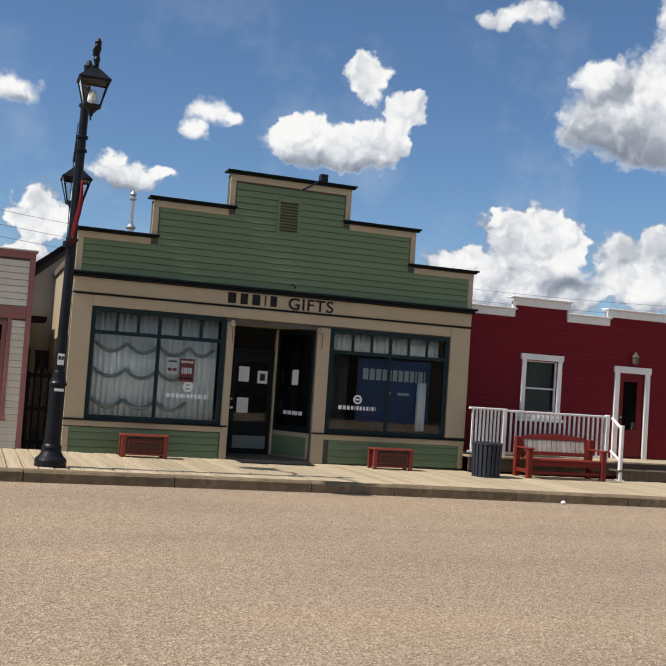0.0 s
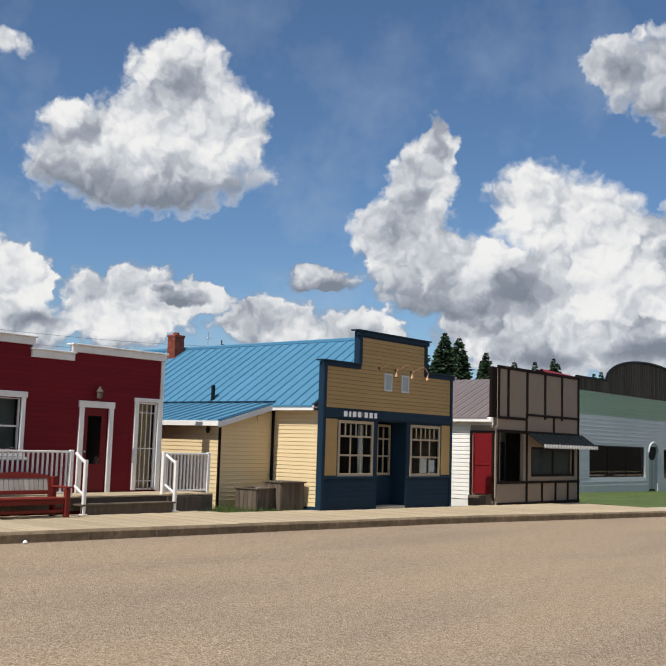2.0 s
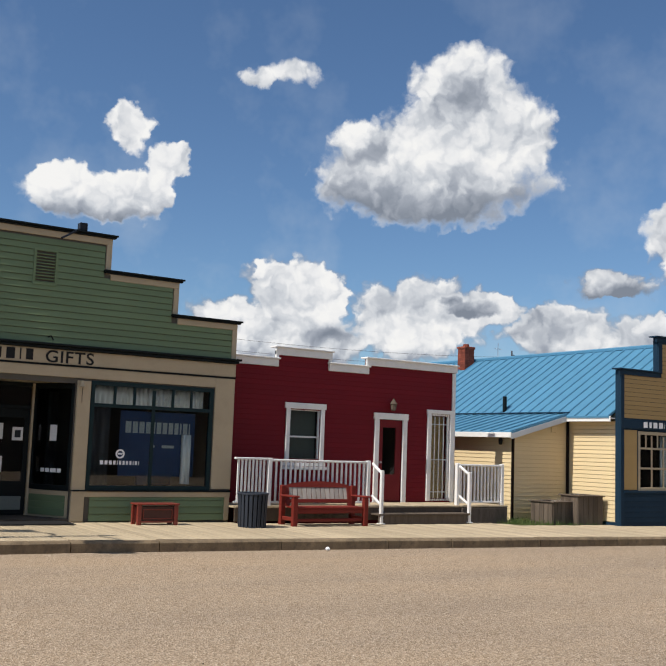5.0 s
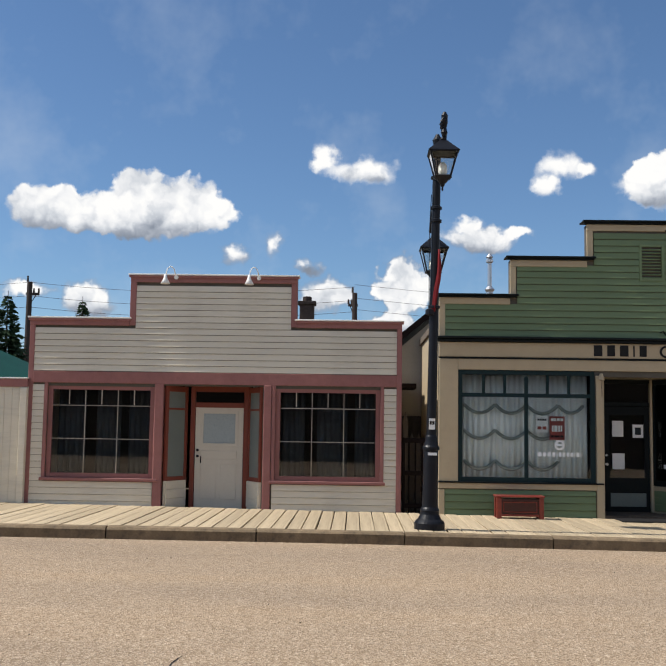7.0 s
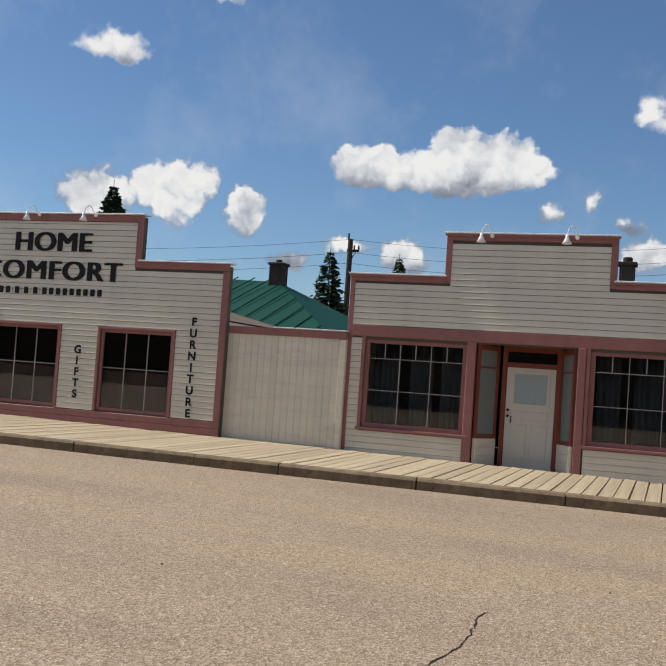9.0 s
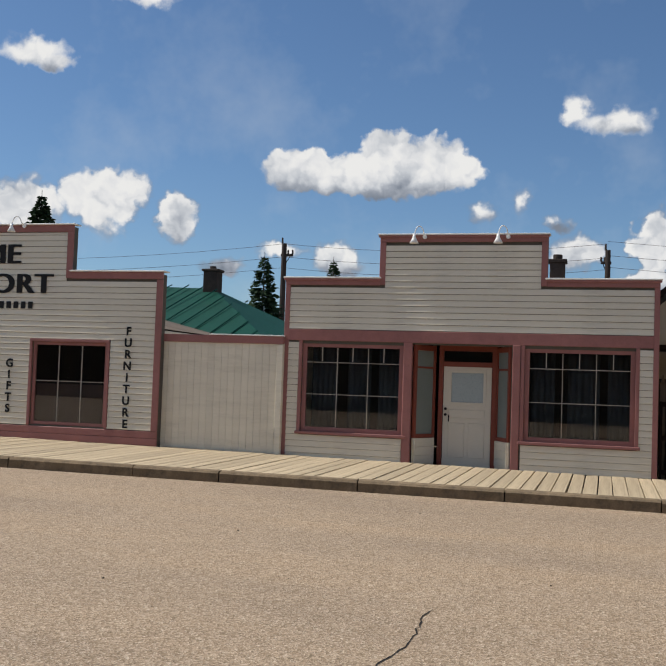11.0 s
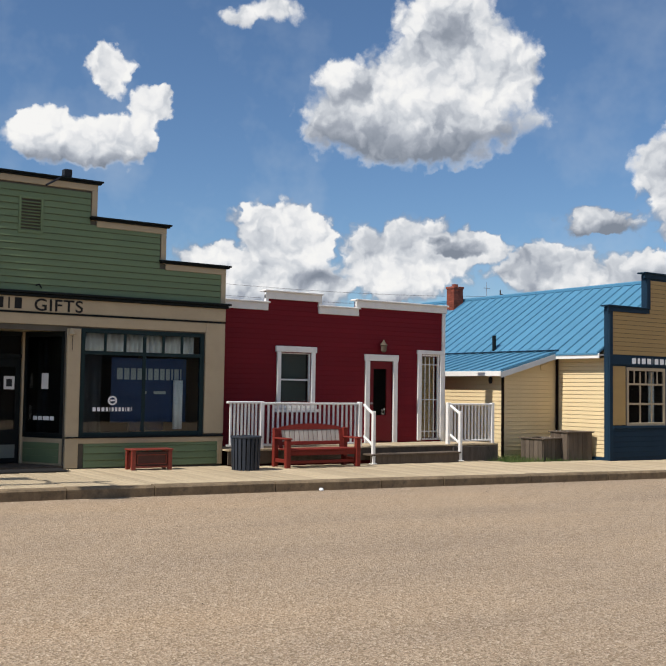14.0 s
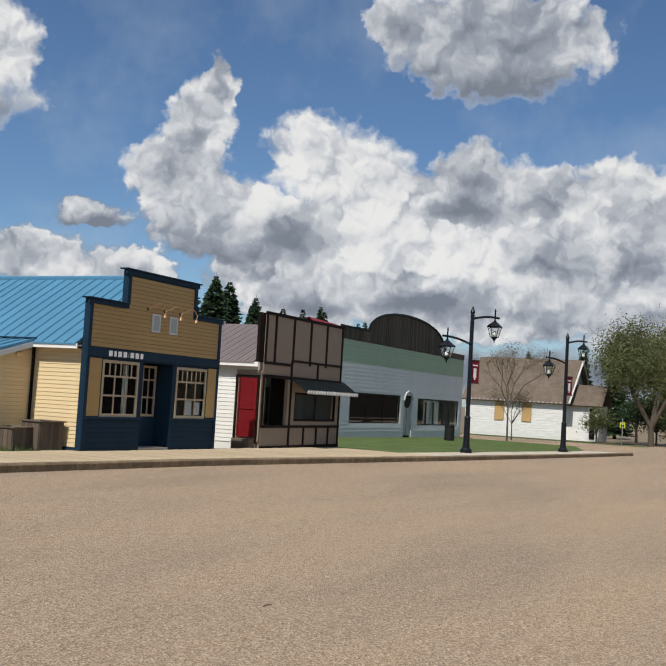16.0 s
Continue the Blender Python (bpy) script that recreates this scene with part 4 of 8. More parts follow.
def furniture_shop():
    h = thing("furniture_shop", "cream clapboard furniture shop with rose trim and painted black lettering", "shop")
    x0, x1, zb = -17.63, -8.75, 0.1
    tops = [(x0, x1, zb, 3.93), (-15.5, -10.9, zb, 4.97)]
    holes = [(-11.78, -9.98, 0.62, 2.44), (-14.66, -12.85, 0.62, 2.44)]
    wall = finish(wall_mesh(bmesh.new(), tops, holes, FY, FY + 0.16), "front_wall", "lap_shade", h)
    siding(wall, "cream_siding", [(x0 + 0.12, x1 - 0.14, 0.6, 3.82), (-15.36, -11.04, 3.82, 4.85)], [(-11.85, -9.91, 0.5, 2.5), (-14.73, -12.78, 0.5, 2.5)], FY - 0.002, 0.127, 0.595)
    for k in range(3):
        box_part("skirt_board", "rose", wall, (x0, x1, FY - 0.04, FY - 0.001, 0.14 + 0.15 * k, 0.286 + 0.15 * k), 0.008)
    for d in ((x0, x0 + 0.12), (x1 - 0.14, x1)):
        box_part("corner_board", "rose", h, (d[0], d[1], FY - 0.05, FY - 0.001, 0.592, 3.82))
    for a, b, z in ((x0, -15.5, 3.83), (-10.9, x1, 3.83), (-15.5, -10.9, 4.86)):
        box_part("frieze_board", "rose", h, (a, b, FY - 0.055, FY - 0.001, z, z + 0.15))
        box_part("cap_board", "white", h, (a - 0.04, b + 0.05, FY - 0.11, FY + 0.2, z + 0.151, z + 0.18))
    for a in (-15.5, -11.04):
        box_part("corner_board", "rose", h, (a, a + 0.14, FY - 0.05, FY - 0.001, 3.84, 4.86))
    for a, b in ((-11.78, -9.98), (-14.66, -12.85)):
        bm = bmesh.new()
        for d in ((a - 0.06, a, 0.6, 2.5), (b, b + 0.06, 0.6, 2.5)):
            block(bm, d[0], d[1], FY - 0.05, FY - 0.001, d[2], d[3], 0.005)
        block(bm, a - 0.06, b + 0.06, FY - 0.055, FY - 0.001, 2.44, 2.5, 0.005)
        finish(bm, "window_casing", "rose", h)
        glazed(h, a, b, 0.62, 2.44, FY + 0.02, "rose", 0.07, cols=(0.333, 0.667), rows=(0.53,), bars="slat", bar=0.016, label="six-light shop window")
        box_part("blind", "blind", h, (a + 0.05, b - 0.05, FY + 0.14, FY + 0.15, 0.65, 1.52), 0.0, "brown backing behind the lower lights")
    interior(h, x0 + 0.3, x1 - 0.3, FY + 0.18, FY + 3.8, 0.3, 2.7)
    for k, dx in enumerate((-0.034, 0.0, 0.034)):
        lettering("HOME", 0.62, "ink", h, -13.19 + dx, FY - 0.044 - 0.001 * k, 4.16, spread=1.14, spacing=1.05)
        lettering("COMFORT", 0.62, "ink", h, -13.19 + dx, FY - 0.044 - 0.001 * k, 3.50, spread=1.16, spacing=1.10)
    bars_row("ink", h, -14.9, -11.82, FY - 0.040, 3.155, 3.31, [0.5, 0.5, 0.5, 0.5, 0.01, 0.5, 0.01, 0.5, 0.01, 0.5, 0.01, 0.5, 0.5, 0.5, 0.5, 0.5, 0.5, 0.5, 0.5, 0.5], gap=0.28, label="small black painted line of writing")
    for k, c in enumerate("FURNITURE"):
        lettering(c, 0.25, "ink", h, -9.49, FY - 0.044, 2.62 - 0.248 * k, bold=0.008, spread=1.0)
    for k, c in enumerate("GIFTS"):
        lettering(c, 0.25, "ink", h, -12.32, FY - 0.044, 1.86 - 0.250 * k, bold=0.008)
    bm = bmesh.new()
    for d in ((x0 + 0.05, x0 + 0.2, FY + 0.16, FY + 3.9, 0, 2.75), (x1 - 0.2, x1 - 0.05, FY + 0.16, FY + 3.9, 0, 2.75), (x0, x1, FY + 3.9, FY + 4.05, 0, 2.75)):
        block(bm, *d)
    finish(bm, "side_wall", "cream_siding", h)
    # low gable behind the parapet
    bm = bmesh.new()
    v = [bm.verts.new(p) for p in ((x0, FY + 0.2, 2.75), (-13.19, FY + 0.2, 3.85), (x1 - 0.04, FY + 0.2, 2.78), (x0, FY + 4.1, 2.75), (-13.19, FY + 4.1, 3.85), (x1 - 0.04, FY + 4.1, 2.78))]
    bm.faces.new((v[0], v[1], v[4], v[3]))
    bm.faces.new((v[1], v[2], v[5], v[4]))
    bm.faces.new((v[0], v[2], v[1]))
    bm.faces.new((v[3], v[4], v[5]))
    finish(bm, "roof", "shingle", h)
    return h


settle(furniture_shop(), *FURN)

# board fence between the two cream shops
fence = thing("board_fence", "white vertical board fence with a rose cap rail", "fence")
bm = bmesh.new()
x, rf = -8.74, random.Random(3)
fence_backing = box_part("backing", "cream_siding", fence, (-8.74, -6.13, FY + 0.052, FY + 0.07, 0.2, 2.5), 0.0)
while x < -6.14:
    w = min(0.145, -6.13 - x)
    box_part("fence_board", "cream_siding", fence, (x + 0.0015, x + w - 0.0015, FY + 0.02, FY + 0.045 + rf.uniform(0, 0.006), 0.2 + rf.uniform(0, 0.02), 2.52), 0.004)
    x += 0.145
box_part("cap_rail", "rose", fence, (-8.74, -6.13, FY - 0.02, FY + 0.018, 2.5, 2.66), 0.008)
box_part("cap_flashing", "white", fence, (-7.7, -6.13, FY - 0.04, FY + 0.08, 2.661, 2.685), 0.004)
box_part("end_post", "cream_siding", fence, (-6.26, -6.135, FY - 0.03, FY + 0.019, 0.2, 2.49), 0.008)
settle(fence, 1.088, -0.02, 1.035, -0.18)

# ---- green gift shop ----


def green_shop():
    h = thing("green_shop", "sage green stepped false-front gift shop with buff trim and black cornices", "shop")
    x0, x1, zb = 1.9, 10.45, 0.0
    tops = [(x0, x1, zb, 4.36), (3.3, 9.0, zb, 5.12), (4.82, 7.45, zb, 5.85)]
    holes = [(2.28, 4.95, 0.77, 2.94), (7.2, 9.96, 0.72, 2.92), (5.12, 6.88, zb, 2.84)]
    wall = finish(wall_mesh(bmesh.new(), tops, holes, FY, FY + 0.18), "front_wall", "lap_shade", h)
    up = [(x0 + 0.12, x1 - 0.12, 3.6, 4.24), (3.44, 8.86, 4.24, 5.0), (4.96, 7.31, 5.0, 5.74)]
    siding(wall, "green_siding", up, [(5.85, 6.34, 4.74, 5.47)], FY - 0.002, 0.1305, 3.6)
    for a, b in ((x0 + 0.12, 4.95), (7.3, x1 - 0.13)):
        siding(wall, "green_siding", [(a, b, 0.12, 0.62)], [], FY - 0.002, 0.14, 0.1)
    # cornices: black moulded caps over buff boards
    for a, b, z in ((x0, 3.3, 4.24), (9.0, x1, 4.24), (3.3, 4.82, 5.0), (7.45, 9.0, 5.0), (4.82, 7.45, 5.73)):
        box_part("frieze_board", "buff", h, (a, b, FY - 0.045, FY - 0.001, z, z + 0.13))
        ca, cb = a - (0.09 if a in (x0, 3.3, 4.82) else -0.0), b + (0.09 if b in (x1, 9.0, 7.45) else 0.0)
        ea = 0.16 if b in (3.3, 4.82) else 0.0
        eb = 0.16 if a in (9.0, 7.45) else 0.0
        bm = bmesh.new()
        block(bm, ca - eb, cb + ea, FY - 0.15, FY + 0.22, z + 0.165, z + 0.2, 0.008)
        block(bm, ca - eb + 0.03, cb + ea - 0.03, FY - 0.10, FY - 0.001, z + 0.131, z + 0.164, 0.006)
        finish(bm, "cornice", "dark", h, "black moulded cornice")
    for a, c, d in ((x0, 3.6, 4.24), (x1 - 0.12, 3.6, 4.24), (3.3, 4.37, 5.0), (8.88, 4.37, 5.0), (4.82, 5.13, 5.73), (7.33, 5.13, 5.73)):
        box_part("corner_board", "buff", h, (a, a + 0.12, FY - 0.042, FY - 0.001, c, d))
    bm = bmesh.new()
    block(bm, x0 - 0.1, x1 + 0.08, FY - 0.2, FY - 0.001, 3.55, 3.595, 0.01)
    block(bm, x0 - 0.06, x1 + 0.04, FY - 0.14, FY - 0.001, 3.49, 3.549, 0.012)
    finish(bm, "belt_cornice", "dark", h, "black belt cornice")
    box_part("fascia_board", "buff", h, (x0, x1, FY - 0.06, FY - 0.001, 3.2, 3.488), 0.008)
    box_part("fascia_line", "dark", h, (x0, x1, FY - 0.075, FY - 0.061, 3.165, 3.195), 0.004)
    for d in ((x0, 2.28, 0.78, 3.16), (9.98, x1, 0.76, 3.16)):
        box_part("pilaster", "buff", h, (d[0], d[1], FY - 0.05, FY - 0.001, d[2], d[3]), 0.008)
    for d in ((4.97, 5.12, 0.1, 2.86), (6.9, 7.18, 0.1, 2.9)):
        box_part("entry_post", "buff", h, (d[0], d[1], FY - 0.06, FY + 0.1, d[2], d[3]), 0.012)
    box_part("head_board", "buff", h, (2.28, 9.98, FY - 0.045, FY - 0.001, 2.95, 3.16), 0.006)
    for a, b, z in ((x0, 5.1, 0.75), (6.9, x1, 0.70)):
        box_part("sill_board", "dark", h, (a, b, FY - 0.085, FY - 0.001, z, z + 0.03), 0.006)
        box_part("apron_board", "buff", h, (a, b, FY - 0.05, FY - 0.001, z - 0.11, z - 0.001), 0.006)
    for a in (x0, x1 - 0.13):
        box_part("base_post", "buff", h, (a, a + 0.12, FY - 0.05, FY - 0.001, 0.1, 0.62), 0.008)
    # windows with a row of six top lights over two large ones
    for a, b, z0, z1 in ((2.28, 4.95, 0.78, 2.94), (7.2, 9.96, 0.73, 2.92)):
        win = glazed(h, a, b, z0, z1, FY - 0.02, "teal", 0.085, cols=(0.5,), rows=(0.80,), bar=0.075, fd=0.1, label="dark teal shop window with a row of top lights")
        for c in (0.167, 0.333, 0.667, 0.833):
            xx = a + 0.085 + c * (b - a - 0.17)
            box_part("glazing_bar", "teal", win, (xx - 0.028, xx + 0.028, FY - 0.006, FY + 0.03, z0 + 0.085 + 0.8 * (z1 - z0 - 0.17) + 0.0376, z1 - 0.086), 0.004)
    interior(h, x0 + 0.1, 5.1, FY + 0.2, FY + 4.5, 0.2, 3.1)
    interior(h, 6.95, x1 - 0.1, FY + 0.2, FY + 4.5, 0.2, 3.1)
    # lace curtain, swagged, in the first window; pleats above
    cloth("curtain", "curtain", h, "white pleated lace curtain", 2.38, 4.86, FY + 0.30, 0.82, 2.88, 0.12, 0.035, seed=5)
    for k, z in enumerate((2.28, 1.78, 1.18)):
        bm = bmesh.new()
        for s in range(3):
            xa = 2.42 + 0.62 * s
            pts_ = [(xa + 0.62 * u, FY + 0.235, z - 0.17 * (1 - (2 * u - 1) ** 2)) for u in [i / 10 for i in range(11)]]
            tube(bm, pts_, 0.033, 6)
        if k == 0:
            pts_ = [(4.28 + 0.5 * u, FY + 0.235, z - 0.15 * (1 - (2 * u - 1) ** 2)) for u in [i / 10 for i in range(11)]]
            tube(bm, pts_, 0.033, 6)
        finish(bm, "swag", "garland", h, "grey-green swagged garland")
    cloth("curtain", "curtain", h, "white pleated top curtain", 7.3, 9.86, FY + 0.30, 2.45, 2.86, 0.12, 0.035, seed=6)
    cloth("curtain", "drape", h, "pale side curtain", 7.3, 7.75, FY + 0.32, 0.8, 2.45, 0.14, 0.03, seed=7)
    ps = box_part("notice", "paper", h, (3.82, 4.05, FY + 0.085, FY + 0.088, 1.74, 2.06), 0.0, "white notice in the window")
    bars_row("ink", ps, 3.85, 4.02, FY + 0.083, 1.97, 2.01, [1, 1, 1, 1])
    bars_row("poster", ps, 3.85, 4.02, FY + 0.083, 1.80, 1.86, [1, 1])
    bp = box_part("poster", "poster", h, (4.08, 4.38, FY + 0.085, FY + 0.088, 1.60, 2.06), 0.0, "reddish poster in the window")
    bars_row("paper", bp, 4.11, 4.35, FY + 0.083, 1.97, 2.02, [2, 1, 1])
    bars_row("paper", bp, 4.13, 4.33, FY + 0.083, 1.76, 1.88, [1, 2, 1, 1], gap=0.5)
    bars_row("ink", bp, 4.11, 4.35, FY + 0.083, 1.65, 1.69, [1, 2, 1])
    for xc, zc, nm in ((4.26, 1.50, 0), (7.90, 1.46, 1)):
        bm = bmesh.new()
        for k in range(20):
            a0, a1 = 2 * pi * k / 20, 2 * pi * (k + 1) / 20
            q = [(xc + 0.095 * cos(a0) * 1.05, zc + 0.095 * sin(a0)), (xc + 0.095 * cos(a1) * 1.05, zc + 0.095 * sin(a1)), (xc + 0.062 * cos(a1), zc + 0.062 * sin(a1)), (xc + 0.062 * cos(a0), zc + 0.062 * sin(a0))]
            bm.faces.new([bm.verts.new((u, FY + 0.0, w)) for u, w in q])
        block(bm, xc - 0.05, xc + 0.05, FY - 0.003, FY, zc - 0.015, zc + 0.02)
        finish(bm, "window_decal", "decal", h, "white emblem on the glass")
        bars_row("decal", h, xc - 0.42, xc + 0.42, FY + 0.001, zc - 0.22, zc - 0.14, [0.55, 0.5, 0.5, 0.4, 0.12, 0.36, 0.36, 0.36, 0.34, 0.12, 0.36, 0.1], "window_lettering", 0.26, "white writing on the glass")
    # banner made wider, its blue also standing for sky reflected in the panes
    ban = box_part("shop_banner", "banner_blue", h, (8.0, 9.72, FY + 0.36, FY + 0.37, 1.0, 2.36), 0.0, "deep blue banner with pale writing, widened to paint in reflected sky")
    bars_row("frost", ban, 8.12, 9.6, FY + 0.355, 1.9, 2.14, [0.55, 0.5, 0.5, 0.6, 0.16, 0.45, 0.45, 0.45, 0.4, 0.16, 0.45, 0.12], gap=0.16)
    bars_row("frost", ban, 8.7, 9.5, FY + 0.355, 1.6, 1.66, [0.5, 1.5, 0.5], gap=0.9)
    box_part("display_panel", "banner_blue", h, (8.6, 9.4, FY + 0.8, FY + 0.85, 0.8, 1.6), 0.0, "dark blue display panel")
    cloth("curtain", "curtain", h, "white gathered side curtain", 9.4, 9.62, FY + 0.3, 0.85, 1.9, 0.09, 0.03, seed=8)
    # sign
    bars_row("ink", h, 4.93, 5.96, FY - 0.064, 3.24, 3.455, [0.6, 0.55, 0.6, 0.1, 0.5], "sign_bar", 0.34, "black painted name as plain bars")
    lettering("GIFTS", 0.335, "ink", h, 6.70, FY - 0.064, 3.225, "sign_lettering", spread=1.12, bold=0.004, spacing=1.08, label="black painted lettering")
    # vent
    vent = finish(block(block(block(block(bmesh.new(), 5.85, 5.9, FY - 0.045, FY - 0.001, 4.74, 5.47), 6.29, 6.34, FY - 0.045, FY - 0.001, 4.74, 5.47), 5.9, 6.29, FY - 0.045, FY - 0.001, 4.74, 4.79), 5.9, 6.29, FY - 0.045, FY - 0.001, 5.42, 5.47), "gable_vent", "green_siding", h, "louvred sage green vent")
    for k in range(10):
        z = 4.80 + 0.062 * k
        box_part("slat", "green_siding", vent, (5.9, 6.29, FY - 0.04, FY - 0.008, z, z + 0.014), 0.0, m=Matrix.Translation((0, FY - 0.02, z)) @ Matrix.Rotation(0.6, 4, "X") @ Matrix.Translation((0, -FY + 0.02, -z)))
    # recessed angled entry
    # dark wood colour stands in for the shadow on the doorway floor
    box_part("entry_floor", "old_wood", h, (5.12, 6.9, FY - 0.02, FY + 1.3, -0.05, 0.16), 0.0)
    box_part("entry_ceiling", "buff", h, (5.12, 6.9, FY + 0.02, FY + 1.3, 2.85, 2.9), 0.0)
    mm = Matrix.Translation((5.34, FY + 1.0, 0)) @ Matrix.Rotation(radians(2), 4, "Z")
    fr = bmesh.new()
    for d in ((-0.12, 0.0, 0.16, 2.84), (1.0, 1.1, 0.16, 2.84), (0.0, 1.0, 2.76, 2.84), (0.0, 1.0, 2.30, 2.38)):
        block(fr, d[0], d[1], -0.04, 0.06, d[2], d[3], 0.006, m=mm)
    finish(fr, "door_frame", "dark", h)
    door = finish(wall_mesh(bmesh.new(), [(0.01, 0.99, 0.17, 2.29)], [(0.14, 0.86, 0.85, 2.12)], 0.0, 0.045), "door", "dark", h, "dark glazed shop door with taped notices")
    door.matrix_basis = mm
    g = box_part("door_light", "glass", door, (0.14, 0.86, 0.02, 0.026, 0.85, 2.12), 0.0)
    g.visible_shadow = False
    t = box_part("transom_pane", "glass", h, (0.0, 1.0, 0.0, 0.006, 2.38, 2.76), 0.0, m=mm)
    t.visible_shadow = False
    for a, b, c, d in ((0.2, 0.43, 1.68, 2.0), (0.62, 0.84, 1.66, 1.93), (0.2, 0.45, 1.02, 1.34)):
        box_part("notice", "paper", door, (a, b, 0.012, 0.016, c, d), 0.0, "white sheet of paper")
    box_part("notice_print", "drape", door, (0.67, 0.79, 0.008, 0.011, 1.72, 1.87), 0.0)
    box_part("kick_plate", "side_pane", door, (0.15, 0.88, -0.008, -0.001, 0.27, 0.54), 0.004, "dull green kick plate")
    finish(rod(rod(bmesh.new(), (0.07, -0.06, 1.12), (0.07, 0.0, 1.12), 0.03, 0.025, 10), (0.07, -0.03, 1.3), (0.07, 0.0, 1.3), 0.02, sides=8), "door_knob", "galvanised", door, "metal knob")
    # added sheet behind the door, its shade put into the black colour
    box_part("door_shade_sheet", "inside", h, (5.2, 6.6, FY + 1.7, FY + 1.75, 0.1, 2.9), 0.0)
    # angled side light, from the door to the second post
    xa, ya, xb, yb = 6.36, FY + 1.02, 6.9, FY + 0.06
    ang, length = math.atan2(yb - ya, xb - xa), hypot(xb - xa, yb - ya)
    mm = Matrix.Translation((xa, ya, 0)) @ Matrix.Rotation(ang, 4, "Z")
    bm = bmesh.new()
    for d in ((0, 0.08, 0.7, 2.84), (length - 0.07, length, 0.7, 2.84), (0.08, length - 0.07, 0.7, 0.8), (0.08, length - 0.07, 2.74, 2.84)):
        block(bm, d[0], d[1], -0.04, 0.04, d[2], d[3], 0.006, m=mm)
    sl = finish(bm, "side_window", "dark", h)
    g = box_part("pane", "glass", sl, (0.08, length - 0.07, -0.003, 0.003, 0.8, 2.74), 0.0, m=mm)
    g.visible_shadow = False
    box_part("notice", "paper", sl, (0.5, 0.68, -0.012, -0.008, 1.68, 2.0), 0.0, m=mm)
    bars_row("decal", sl, 0.3, 0.85, -0.006, 1.05, 1.13, [1, 1, 1.5, 1], "window_lettering", 0.3).matrix_basis = mm
    low_ = finish(block(bmesh.new(), 0, length, -0.03, 0.05, 0.16, 0.69, m=mm), "stall_riser", "buff", h)
    for k in range(3):
        box_part("siding_board", "green_siding", low_, (0.07, length - 0.07, -0.048, -0.031, 0.2 + 0.135 * k, 0.333 + 0.135 * k), 0.004, m=mm)
    box_part("entry_corner_post", "buff", h, (6.3, 6.42, FY + 0.96, FY + 1.08, 0.16, 2.84), 0.01)
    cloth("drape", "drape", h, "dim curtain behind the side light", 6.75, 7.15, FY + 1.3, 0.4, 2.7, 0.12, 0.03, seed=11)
    # a stub bracket on the parapet, small hook on the belt
    finish(tube(bmesh.new(), [(6.75, FY + 0.0, 5.98), (6.45, FY - 0.35, 5.78), (6.2, FY - 0.62, 5.62)], 0.022), "sign_arm", "black_metal", h, "dark metal arm left from a hanging sign")
    box_part("arm_box", "black_metal", h, (6.72, 6.88, FY - 0.1, FY + 0.08, 5.94, 6.1), 0.01)
    finish(tube(bmesh.new(), [(6.24, FY - 0.02, 3.72), (6.28, FY - 0.1, 3.74), (6.33, FY - 0.1, 3.66)], 0.014), "hook", "dark", h)
    for xx in (5.06, 6.98):
        finish(turned(bmesh.new(), [(0.03, 0.0), (0.045, -0.05), (0.07, -0.12), (0.03, -0.13)], 10, (xx, FY - 0.1, 2.9)), "spot_lamp", "buff", h)
        finish(tube(bmesh.new(), [(xx + 0.02, FY - 0.08, 2.8), (xx + 0.01, FY - 0.09, 2.62), (xx + 0.02, FY - 0.07, 2.46)], 0.006), "spot_cable", "ink", h)
    # body
    bm = bmesh.new()
    for d in ((x0 + 0.05, x0 + 0.2, FY + 0.18, FY + 12, -0.2, 3.9), (x1 - 0.2, x1 - 0.05, FY + 0.18, FY + 12, -0.2, 3.9), (x0 + 0.05, x1 - 0.05, FY + 12, FY + 12.2, -0.2, 3.9)):
        block(bm, *d)
    finish(bm, "side_wall", "buff", h)
    box_part("roof", "shingle", h, (x0, x1, FY + 0.2, FY + 12.2, 3.9, 4.05), 0.0)
    fl = finish(turned(bmesh.new(), [(0.075, 4.0), (0.075, 4.95), (0.12, 5.0), (0.05, 5.08), (0.045, 5.62), (0.085, 5.65), (0.085, 5.70), (0.05, 5.73), (0.085, 5.76), (0.03, 5.84)], 14, (3.35, FY + 3.4, 0)), "flue_pipe", "galvanised", h, "galvanised roof flue", smooth=False)
    return h


settle(green_shop(), *GREEN)


